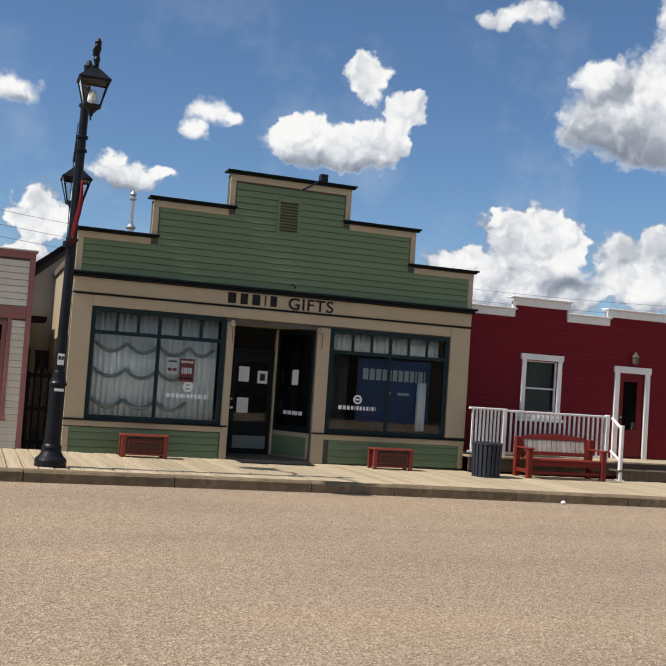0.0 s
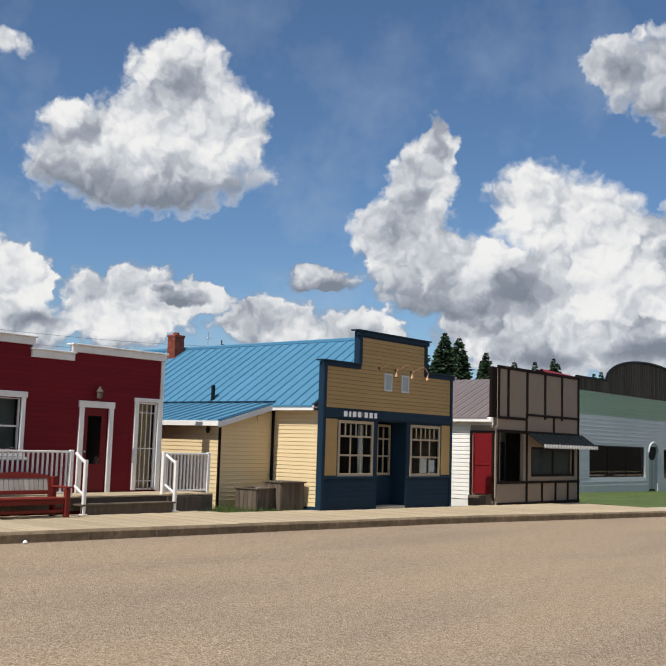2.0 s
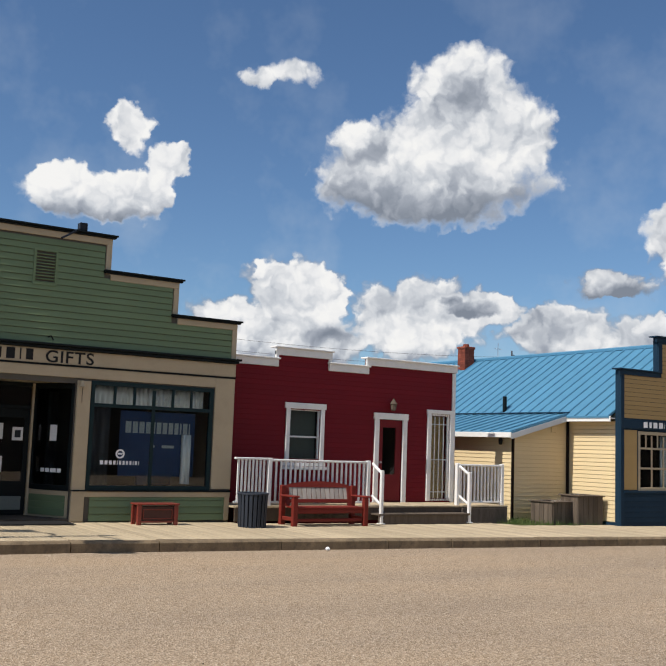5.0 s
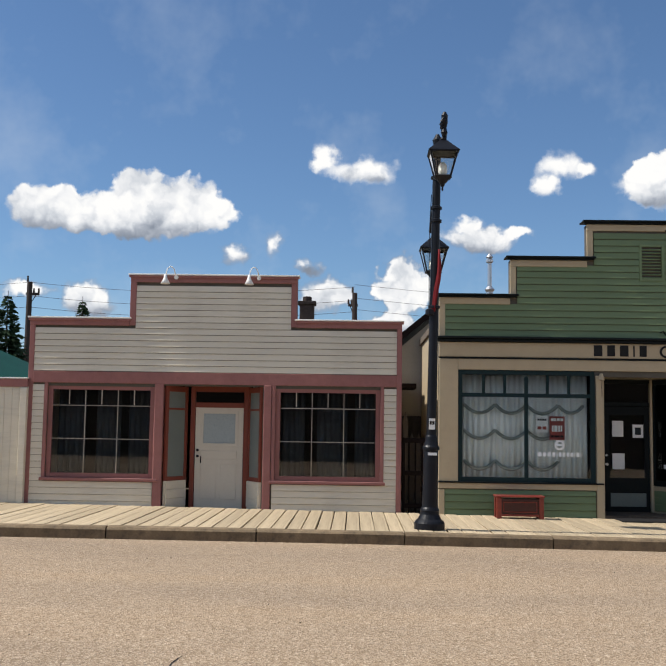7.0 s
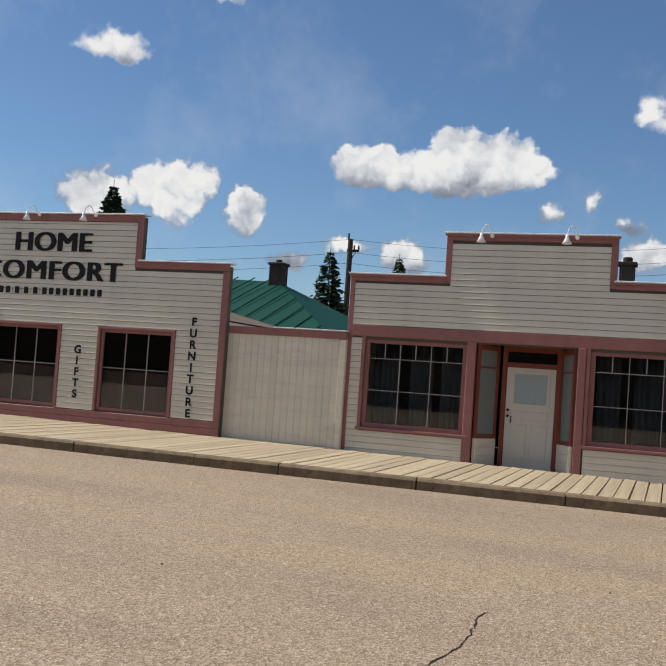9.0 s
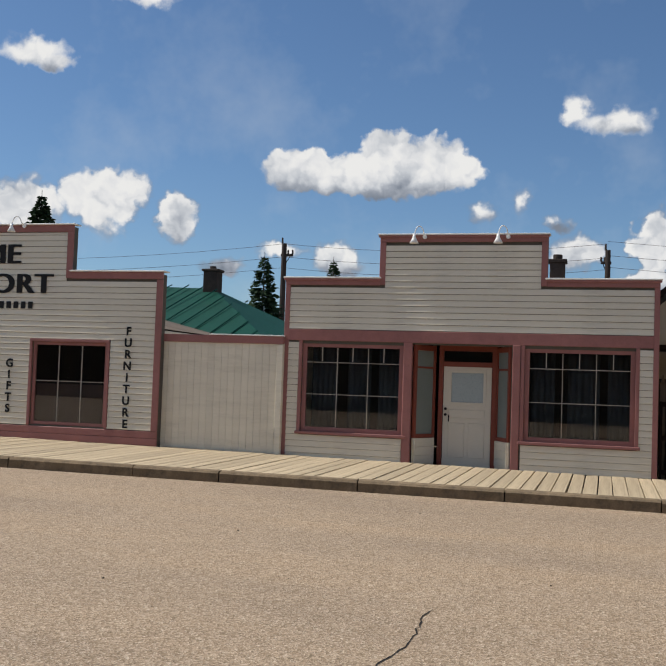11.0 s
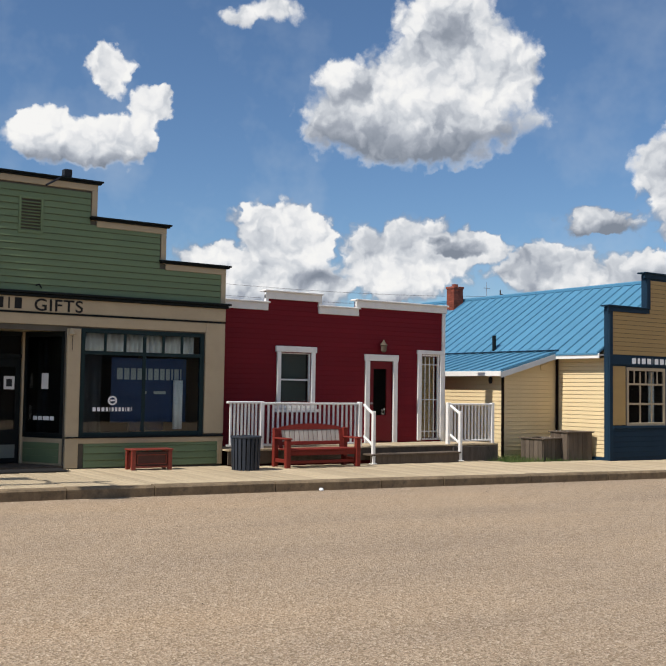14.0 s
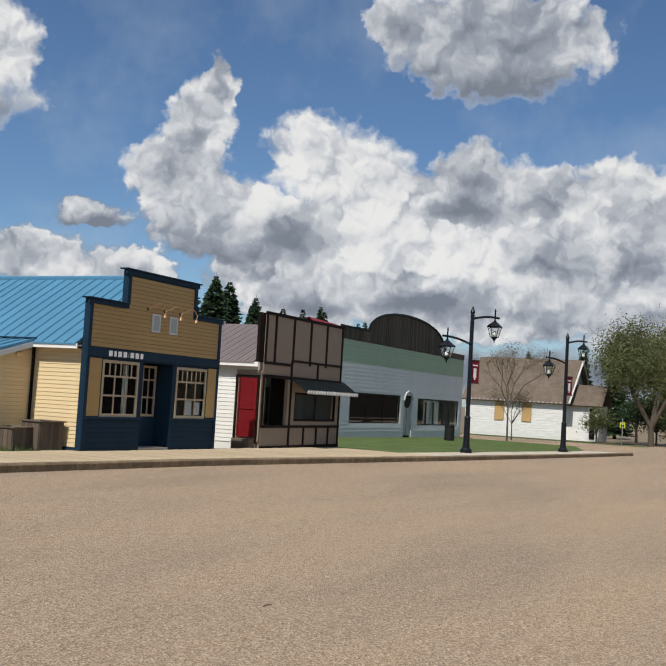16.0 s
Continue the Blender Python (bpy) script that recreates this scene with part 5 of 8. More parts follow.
def planter_box(x, y, label):
    t = thing("planter_box", label, "planter", (x, y, gz(x) + 0.17), "wooden planters before the green shop")
    w, d, hh = 0.88, 0.34, 0.40
    box_part("body", "planter_dark", t, (-w / 2 + 0.05, w / 2 - 0.05, -d / 2 + 0.03, d / 2 - 0.03, 0.05, hh - 0.03), 0.004)
    for sx in (-1, 1):
        for sy in (-1, 1):
            cx, cy = sx * (w / 2 - 0.045), sy * (d / 2 - 0.03)
            box_part("leg", "planter", t, (cx - 0.045, cx + 0.045, cy - 0.03, cy + 0.03, 0.0, hh), 0.008)
    box_part("rim", "planter", t, (-w / 2 - 0.02, w / 2 + 0.02, -d / 2 - 0.02, d / 2 + 0.02, hh, hh + 0.03), 0.008, "scuffed pale rim")
    for d4 in ((-0.30, 0.30, 0.12, 0.14), (-0.30, 0.30, 0.30, 0.32), (-0.32, -0.30, 0.12, 0.32), (0.30, 0.32, 0.12, 0.32)):
        box_part("panel_moulding", "planter", t, (d4[0], d4[1], -d / 2 + 0.012, -d / 2 + 0.029, d4[2], d4[3]), 0.004)
    box_part("bottom_rail", "planter", t, (-w / 2 + 0.09, w / 2 - 0.09, -d / 2 + 0.0, -d / 2 + 0.028, 0.05, 0.09), 0.006)
    return t


pb = planter_box(3.12, 18.95, "reddish wooden planter box with panelled front")
copy_thing(pb, pose(8.2, 18.85, gz(8.2) + 0.17))
mat_ = thing("door_mat", "worn black rubber mat in the shop doorway", "mat", (5.75, 19.0, gz(5.75) + 0.183))
box_part("mat_sheet", "rubber", mat_, (-0.75, 0.75, -0.3, 0.34, 0.0, 0.018), 0.004)
box_part("mat_edge", "rubber", mat_, (-0.77, 0.77, -0.33, -0.301, 0.0, 0.012), 0.003)

# ---- gap beside the green shop: gate, shed, eave ----
gate = thing("metal_gate", "dark brown metal gate of upright bars", "gate")
for a in (1.24, 1.84):
    box_part("gate_post", "umber", gate, (a, a + 0.05, FY + 0.3, FY + 0.35, 0.1, 1.6))
for z in (0.22, 0.86, 1.5):
    box_part("gate_rail", "umber", gate, (1.29, 1.84, FY + 0.3, FY + 0.34, z, z + 0.09))
for k in range(4):
    finish(rod(bmesh.new(), (1.37 + 0.125 * k, FY + 0.36, 0.12), (1.37 + 0.125 * k, FY + 0.36, 1.55), 0.014), "gate_bar", "umber", gate)
picket = thing("picket_fence", "old grey pickets behind the gate", "fence")
for k in range(5):
    bm = block(bmesh.new(), 1.27 + 0.13 * k, 1.37 + 0.13 * k, FY + 0.9, FY + 0.925, -0.05, 1.95 if k == 0 else 1.55, 0.004)
    rod(bm, (1.32 + 0.13 * k, FY + 0.912, 1.94 if k == 0 else 1.54), (1.32 + 0.13 * k, FY + 0.912, 2.12 if k == 0 else 1.7), 0.05, 0.004, 4)
    finish(bm, "picket", "old_wood", picket)
box_part("picket_rail", "old_wood", picket, (1.25, 1.93, FY + 0.926, FY + 0.96, 0.5, 0.6))
shed = thing("back_shed", "dull plastered shed with a tarred gable in the alley", "shed")
bm = bmesh.new()
v = [bm.verts.new(p) for p in ((0.2, FY + 6, 0), (4.5, FY + 6, 0), (4.5, FY + 6, 4.6), (2.6, FY + 6, 4.9), (0.2, FY + 6, 2.75))]
bm.faces.new(v)
sw = finish(bm, "gable_wall", "concrete", shed)
sw.modifiers.new("thickness", "SOLIDIFY").thickness = 0.2
bm = bmesh.new()
v = [bm.verts.new(p) for p in ((-0.2, FY + 5.6, 2.62), (2.6, FY + 5.6, 5.0), (2.6, FY + 11, 5.0), (-0.2, FY + 11, 2.62))]
bm.faces.new(v)
sr = finish(bm, "roof", "umber", shed)
sr.modifiers.new("thickness", "SOLIDIFY").thickness = 0.14
box_part("door_leaf", "weathered", shed, (1.0, 2.6, FY + 5.9, FY + 5.95, 0.0, 2.1))
box_part("lean_to_roof", "umber", shed, (0.6, 1.75, FY + 4.6, FY + 5.8, 2.5, 2.62), m=Matrix.Translation((0, 0, 0.25)) @ Matrix.Rotation(0.0, 4, "Y"))

for ob in (gate, picket, shed):
    settle(ob, *ALLEY)

# ---- street lamp by the green shop ----


def lantern(bm_frame, at, s=1.0):
    """Four-sided tapering lantern; returns roof and glass meshes apart from the frame."""
    x, y, z = at
    lo, hi, top = 0.15 * s, 0.27 * s, 0.62 * s
    c_lo = [(x + a * lo, y + b * lo, z) for a, b in ((-1, -1), (1, -1), (1, 1), (-1, 1))]
    c_hi = [(x + a * hi, y + b * hi, z + top * 0.78) for a, b in ((-1, -1), (1, -1), (1, 1), (-1, 1))]
    for k in range(4):
        rod(bm_frame, c_lo[k], c_hi[k], 0.017 * s, sides=6)
        rod(bm_frame, c_lo[k], c_lo[(k + 1) % 4], 0.02 * s, sides=6)
        rod(bm_frame, c_hi[k], c_hi[(k + 1) % 4], 0.024 * s, sides=6)
    roof = bmesh.new()
    eave = [roof.verts.new((x + a * hi * 1.13, y + b * hi * 1.13, z + top * 0.79)) for a, b in ((-1, -1), (1, -1), (1, 1), (-1, 1))]
    peak = [roof.verts.new((x + a * 0.075 * s, y + b * 0.075 * s, z + top * 1.18)) for a, b in ((-1, -1), (1, -1), (1, 1), (-1, 1))]
    for k in range(4):
        roof.faces.new((eave[k], eave[(k + 1) % 4], peak[(k + 1) % 4], peak[k]))
    roof.faces.new(peak)
    roof.faces.new(eave[::-1])
    turned(roof, [(0.05 * s, 0), (0.07 * s, 0.04 * s), (0.04 * s, 0.08 * s)], 10, (x, y, z + top * 1.18))
    gl = []
    for k in range(4):
        g = bmesh.new()
        a, b, c, d = (Vector(p) for p in (c_lo[k], c_lo[(k + 1) % 4], c_hi[(k + 1) % 4], c_hi[k]))
        mid = (a + b + c + d) / 4
        g.faces.new([g.verts.new(p + (mid - p) * 0.04) for p in (a, b, c, d)])
        gl.append(g)
    foot = bmesh.new()
    turned(foot, [(0.03 * s, -0.2 * s), (0.05 * s, -0.14 * s), (0.12 * s, -0.06 * s), (0.19 * s, -0.005 * s)], 12, (x, y, z))
    turned(foot, [(0.012 * s, -0.28 * s), (0.022 * s, -0.25 * s), (0.014 * s, -0.2 * s)], 8, (x, y, z))
    bulb = turned(bmesh.new(), [(0.05 * s, 0.02 * s), (0.095 * s, 0.1 * s), (0.08 * s, 0.24 * s), (0.03 * s, 0.3 * s)], 12, (x, y, z))
    return roof, gl, foot, bulb


def hang_lantern(parent, at, s=1.0):
    fr = bmesh.new()
    roof, gl, foot, bulb = lantern(fr, at, s)
    lan = finish(fr, "lantern", "black_metal", parent)
    finish(roof, "lantern_roof", "black_metal", lan)
    finish(foot, "lantern_foot", "black_metal", lan)
    finish(bulb, "lantern_bulb", "bulb", lan, "pale frosted lamp inside the lantern", smooth=True)
    for g in gl:
        p = finish(g, "lantern_pane", "lamp_glass", lan)
        p.modifiers.new("thickness", "SOLIDIFY").thickness = 0.004
        p.visible_shadow = False


def ornate_lamp():
    t = thing("street_lamp", "black cast-iron street lamp with two lanterns and a furled red flag", "street lamp", (1.24, 16.4, gz(1.24) + 0.175))
    lean = Matrix.Rotation(radians(0.6), 4, "Y")
    base = finish(turned(bmesh.new(), [(0.25, 0.0), (0.25, 0.1), (0.235, 0.13), (0.19, 0.17), (0.155, 0.24), (0.15, 0.29), (0.16, 0.30), (0.15, 0.33), (0.13, 0.36), (0.125, 0.42)], 28), "base", "black_metal", t, smooth=False)
    for k in range(8):
        a = 2 * pi * k / 8
        finish(turned(bmesh.new(), [(0.02, 0.1), (0.02, 0.13), (0.01, 0.14)], 6, (0.215 * cos(a), 0.215 * sin(a), 0)), "bolt", "black_metal", base)
    finish(turned(bmesh.new(), [(0.125, 0.4), (0.122, 1.28), (0.14, 1.29), (0.14, 1.33), (0.12, 1.36), (0.105, 1.42), (0.095, 1.50), (0.082, 1.53)], 24), "lower_shaft", "black_metal", t)
    finish(turned(bmesh.new(), [(0.082, 1.5), (0.068, 5.9), (0.06, 6.2)], 20), "upper_shaft", "black_metal", t)
    for z in (3.62, 5.08, 5.3, 5.82):
        finish(turned(bmesh.new(), [(0.075, z), (0.098, z + 0.01), (0.098, z + 0.05), (0.075, z + 0.06)], 20), "collar", "black_metal", t)
    # scrolled head and finial, one lantern before the pole and one behind
    finish(turned(bmesh.new(), [(0.06, 6.2), (0.075, 6.3), (0.05, 6.36), (0.07, 6.42), (0.085, 6.5), (0.05, 6.56), (0.03, 6.6)], 14), "finial", "black_metal", t)
    bm = bmesh.new()
    arm = [(0.0, 0.0, 6.3)] + [(0.02 * u, -0.95 * u, 6.12 + 0.12 * sin(u * pi / 2) + 0.1 * sin(u * pi)) for u in [i / 8 for i in range(1, 9)]]
    tube(bm, arm, 0.03, 8)
    for k in range(7):
        a = k * 0.9
        rod(bm, (0.01 + 0.03 * sin(a), -0.88 - 0.02 * k, 6.2 + 0.05 * k), (0.02 + 0.03 * sin(a + 0.9), -0.9 - 0.02 * k, 6.26 + 0.05 * k), 0.04, 0.03, 8)
    turned(bm, [(0.03, 6.55), (0.055, 6.62), (0.035, 6.7), (0.055, 6.78), (0.05, 6.86), (0.055, 6.9), (0.02, 6.96)], 10, (0.03, -0.97, -0.28))
    finish(bm, "head_arm", "black_metal", t)
    hang_lantern(t, (0.02, -0.95, 5.62), 0.8)
    bm = bmesh.new()
    tube(bm, [(0, 0, 5.1)] + [(-0.02, 0.9 * u, 5.1 + 0.3 * sin(u * pi)) for u in [i / 8 for i in range(1, 9)]], 0.03, 8)
    finish(bm, "rear_arm", "black_metal", t)
    hang_lantern(t, (0.06, 1.1, 4.42), 0.84)
    # furled flag
    rng = random.Random(2)
    bm = bmesh.new()
    rings = []
    for i in range(12):
        u = i / 11
        z = 4.62 - 1.05 * u
        cx, r = 0.06 + 0.02 * sin(u * 5) - 0.05 * u, 0.012 + 0.024 * sin(min(1.0, u * 1.15) * pi * 0.8)
        rings.append([bm.verts.new((cx + r * cos(a) * (1 + 0.35 * sin(3 * a + u * 4)), -0.075 + r * sin(a) * (0.8 + 0.3 * sin(4 * a)), z)) for a in [2 * pi * k / 14 for k in range(14)]])
    for p, q in zip(rings, rings[1:]):
        for k in range(14):
            bm.faces.new((p[k], p[(k + 1) % 14], q[(k + 1) % 14], q[k]))
    bm.faces.new(rings[0])
    bm.faces.new(rings[-1][::-1])
    finish(bm, "furled_flag", "flag", t, "furled faded red flag", smooth=True)
    finish(turned(bmesh.new(), [(0.03, 3.5), (0.075, 3.52), (0.075, 3.6), (0.03, 3.62)], 10, (-0.07, -0.05, 0)), "socket_box", "black_metal", t)
    finish(tube(bmesh.new(), [(-0.085, -0.05, 5.55), (-0.10, -0.05, 5.1), (-0.1, -0.05, 4.4), (-0.085, -0.05, 3.6)], 0.007), "cable", "black_metal", t)
    s1 = box_part("sticker", "paper", t, (-0.05, 0.05, -0.096, -0.088, 1.62, 1.80), 0.0, "white paper sticker")
    bars_row("ink", s1, -0.04, 0.04, -0.099, 1.70, 1.76, [1, 1])
    s2 = box_part("sticker", "paper", t, (-0.06, 0.09, -0.131, -0.126, 1.20, 1.245), 0.0, "narrow white sticker")
    t.rotation_euler = (0, radians(0.9), 0)
    return t


ornate_lamp()

# ---- red shop with porch ----
RY = 21.35


def red_shop():
    h = thing("red_shop", "barn red clapboard shop with white stepped parapet trim", "shop")
    x0, x1, zb = 10.5, 17.74, -0.2
    tops = [(x0, x1, zb, 3.78), (12.16, 13.62, zb, 4.05), (14.84, x1, zb, 4.0)]
    holes = [(12.55, 13.43, 1.45, 2.62), (15.22, 15.98, 0.44, 2.5), (16.92, 17.58, 0.52, 2.66)]
    wall = finish(wall_mesh(bmesh.new(), tops, holes, RY, RY + 0.16), "front_wall", "red_siding", h)
    siding(wall, "red_siding", [(x0, x1 - 0.1, 0.45, 3.62), (12.18, 13.6, 3.62, 3.94), (14.86, x1 - 0.1, 3.62, 3.9)],
           [(12.42, 13.56, 1.3, 2.78), (15.1, 16.1, 0.4, 2.66), (16.82, 17.7, 0.4, 2.8)], RY - 0.002, 0.118, 0.44, proud=0.010, gap=0.035)
    for a, b, z in ((x0, 12.16, 3.78), (12.08, 13.7, 4.06), (13.62, 14.84, 3.78), (14.76, x1 + 0.05, 4.0)):
        bm = bmesh.new()
        block(bm, a, b, RY - 0.06, RY + 0.02, z - 0.17, z, 0.006)
        block(bm, a - 0.03, b + 0.03, RY - 0.11, RY + 0.2, z + 0.001, z + 0.04, 0.008)
        finish(bm, "parapet_trim", "white", h)
    for a, z in ((12.08, 3.79), (13.62, 3.79), (14.76, 3.79)):
        box_part("parapet_return", "white", h, (a, a + 0.08, RY - 0.058, RY + 0.018, z, z + 0.2))
    box_part("corner_board", "white", h, (x1 - 0.1, x1 + 0.01, RY - 0.045, RY - 0.001, -0.1, 3.82))
    # sash window
    bm = bmesh.new()
    for d in ((12.44, 12.55, 1.36, 2.64), (13.43, 13.54, 1.36, 2.64), (12.40, 13.58, 2.64, 2.78), (12.38, 13.60, 1.28, 1.36)):
        block(bm, d[0], d[1], RY - 0.06, RY - 0.001, d[2], d[3], 0.008)
    finish(bm, "window_casing", "white", h)
    glazed(h, 12.55, 13.43, 1.36, 2.64, RY + 0.02, "white", 0.04, rows=(0.48,), bar=0.04, label="white sash window")
    box_part("roller_blind", "blind_grey", h, (12.6, 13.38, RY + 0.16, RY + 0.165, 1.4, 2.6), 0.0, "grey-green roller blind")
    box_part("window_box_rail", "white", h, (12.36, 13.62, RY - 0.14, RY - 0.062, 1.2, 1.27), 0.006)
    # door
    bm = bmesh.new()
    for d in ((15.08, 15.22, 0.42, 2.5), (15.98, 16.12, 0.42, 2.5), (15.05, 16.15, 2.5, 2.66)):
        block(bm, d[0], d[1], RY - 0.06, RY - 0.001, d[2], d[3], 0.008)
    finish(bm, "door_casing", "white", h)
    door = finish(wall_mesh(bmesh.new(), [(15.23, 15.97, 0.46, 2.49)], [(15.38, 15.8, 1.12, 2.3)], RY + 0.02, RY + 0.065), "door", "red_door", h, "red door with a tall narrow light")
    g = box_part("door_light", "glass", door, (15.38, 15.8, RY + 0.04, RY + 0.046, 1.12, 2.3), 0.0)
    g.visible_shadow = False
    finish(rod(bmesh.new(), (15.3, RY - 0.04, 1.42), (15.3, RY + 0.02, 1.42), 0.028, sides=10), "door_knob", "galvanised", door)
    wl = finish(turned(bmesh.new(), [(0.03, 0.0), (0.07, 0.03), (0.08, 0.16), (0.1, 0.18), (0.03, 0.28), (0.01, 0.32)], 8, (15.6, RY - 0.12, 2.72)), "porch_lantern", "old_wood", h, "small aged wall lantern")
    rod_ = finish(rod(bmesh.new(), (15.6, RY - 0.1, 2.95), (15.6, RY, 2.95), 0.02), "lantern_bracket", "old_wood", wl)
    # tall leaded side window
    bm = bmesh.new()
    for d in ((16.8, 16.92, 0.46, 2.72), (17.58, 17.7, 0.46, 2.72), (16.78, 17.72, 2.72, 2.82)):
        block(bm, d[0], d[1], RY - 0.06, RY - 0.001, d[2], d[3], 0.006)
    finish(bm, "window_casing", "white", h)
    glazed(h, 16.92, 17.58, 0.46, 2.72, RY + 0.0, "white", 0.06, cols=(0.22, 0.5, 0.78), rows=(0.08, 0.47, 0.9), bar=0.022, bars="white", label="tall narrow window with thin lattice bars")
    box_part("blind", "ply", h, (16.98, 17.52, RY + 0.17, RY + 0.18, 0.5, 2.7), 0.0, "amber-brown blind")
    interior(h, 10.6, 16.6, RY + 0.2, RY + 4, 0.3, 3.0)
    # body
    bm = bmesh.new()
    for d in ((10.55, 10.7, RY + 0.16, RY + 7.5, -0.2, 3.5), (x1 - 0.17, x1 - 0.02, RY + 0.16, RY + 7.5, -0.2, 3.5), (10.55, x1 - 0.02, RY + 7.5, RY + 7.65, -0.2, 3.5)):
        block(bm, *d)
    finish(bm, "side_wall", "red_siding", h)
    box_part("roof", "shingle", h, (10.52, x1 - 0.01, RY + 0.2, RY + 7.7, 3.5, 3.62), 0.0)
    return h


settle(red_shop(), *RED)
PORCH_X1 = 18.55
porch = thing("timber_porch", "grey timber porch deck with two steps", "porch")
x = 10.5
while x < PORCH_X1:
    box_part("deck_board", "plank", porch, (x, min(x + 0.138, PORCH_X1), 20.02, RY - 0.05, 0.385, 0.425), 0.004)
    x += 0.142
box_part("deck_front", "old_wood", porch, (10.5, PORCH_X1, 20.04, 20.08, 0.1, 0.384), 0.004, "weathered fascia")
box_part("deck_end", "old_wood", porch, (PORCH_X1 - 0.04, PORCH_X1, 20.081, RY - 0.05, -0.1, 0.384), 0.004)
box_part("step_tread", "old_wood", porch, (14.15, 16.95, 19.66, 20.04, 0.22, 0.262), 0.006)
box_part("step_riser", "old_wood", porch, (14.15, 16.95, 19.7, 19.73, 0.0, 0.219), 0.004)
box_part("skirt", "weathered", porch, (16.96, PORCH_X1 - 0.05, 19.98, 20.035, -0.1, 0.36), 0.004)

settle(porch, *RED)


def railing(name, xa, xb, y, z0, z1, spacing, label, posts=()):
    t = thing(name, label, "railing", (0, 0, 0), "white porch railings")
    box_part("top_rail", "white", t, (xa, xb, y - 0.045, y + 0.045, z1 - 0.05, z1), 0.01)
    box_part("bottom_rail", "white", t, (xa, xb, y - 0.03, y + 0.03, z0 + 0.06, z0 + 0.11), 0.008)
    n = int((xb - xa) / spacing)
    me = None
    for k in range(1, n):
        xx = xa + (xb - xa) * k / n
        if me is None:
            ob = box_part("baluster", "white", t, (-0.023, 0.023, -0.018, 0.018, z0 + 0.11, z1 - 0.05), 0.004)
            me = ob.data
        else:
            ob = new("baluster", me)
            ob.parent = t
        ob.location = (xx, y, 0)
    for p in posts:
        box_part("post", "white", t, (p - 0.05, p + 0.05, y - 0.052, y + 0.052, z0, z1 + 0.02), 0.01)
    return settle(t, *RED)


railing("porch_railing", 10.5, 11.33, 20.14, 0.42, 1.47, 0.085, "white railing panel with close-set balusters")
railing("porch_railing", 11.43, 14.1, 20.14, 0.42, 1.45, 0.125, "white slatted porch railing behind the bench", (11.38, 14.1))
railing("porch_railing", 16.9, 18.42, 20.14, 0.42, 1.45, 0.115, "short white porch railing beside the steps", (16.9, 18.42))


def handrail(x, label):
    t = thing("stair_handrail", label, "handrail", (x, 0, 0), "white stair handrails")
    finish(tube(bmesh.new(), [(0, 20.12, 1.40), (0, 19.78, 1.22), (0, 19.72, 1.22)], 0.036, 8), "grip", "white", t)
    finish(tube(bmesh.new(), [(0, 20.12, 0.66), (0, 19.74, 0.47)], 0.032, 8), "lower_rail", "white", t)
    box_part("newel", "white", t, (-0.04, 0.04, 19.67, 19.75, gz(14) + 0.17, 1.26), 0.008)
    box_part("foot_plate", "white", t, (-0.08, 0.08, 19.64, 19.78, gz(14) + 0.165, gz(14) + 0.185), 0.004)
    settle(t, *RED)


handrail(14.22, "white stair handrail with a slanted grip")
handrail(16.95, "white stair handrail with a slanted grip")


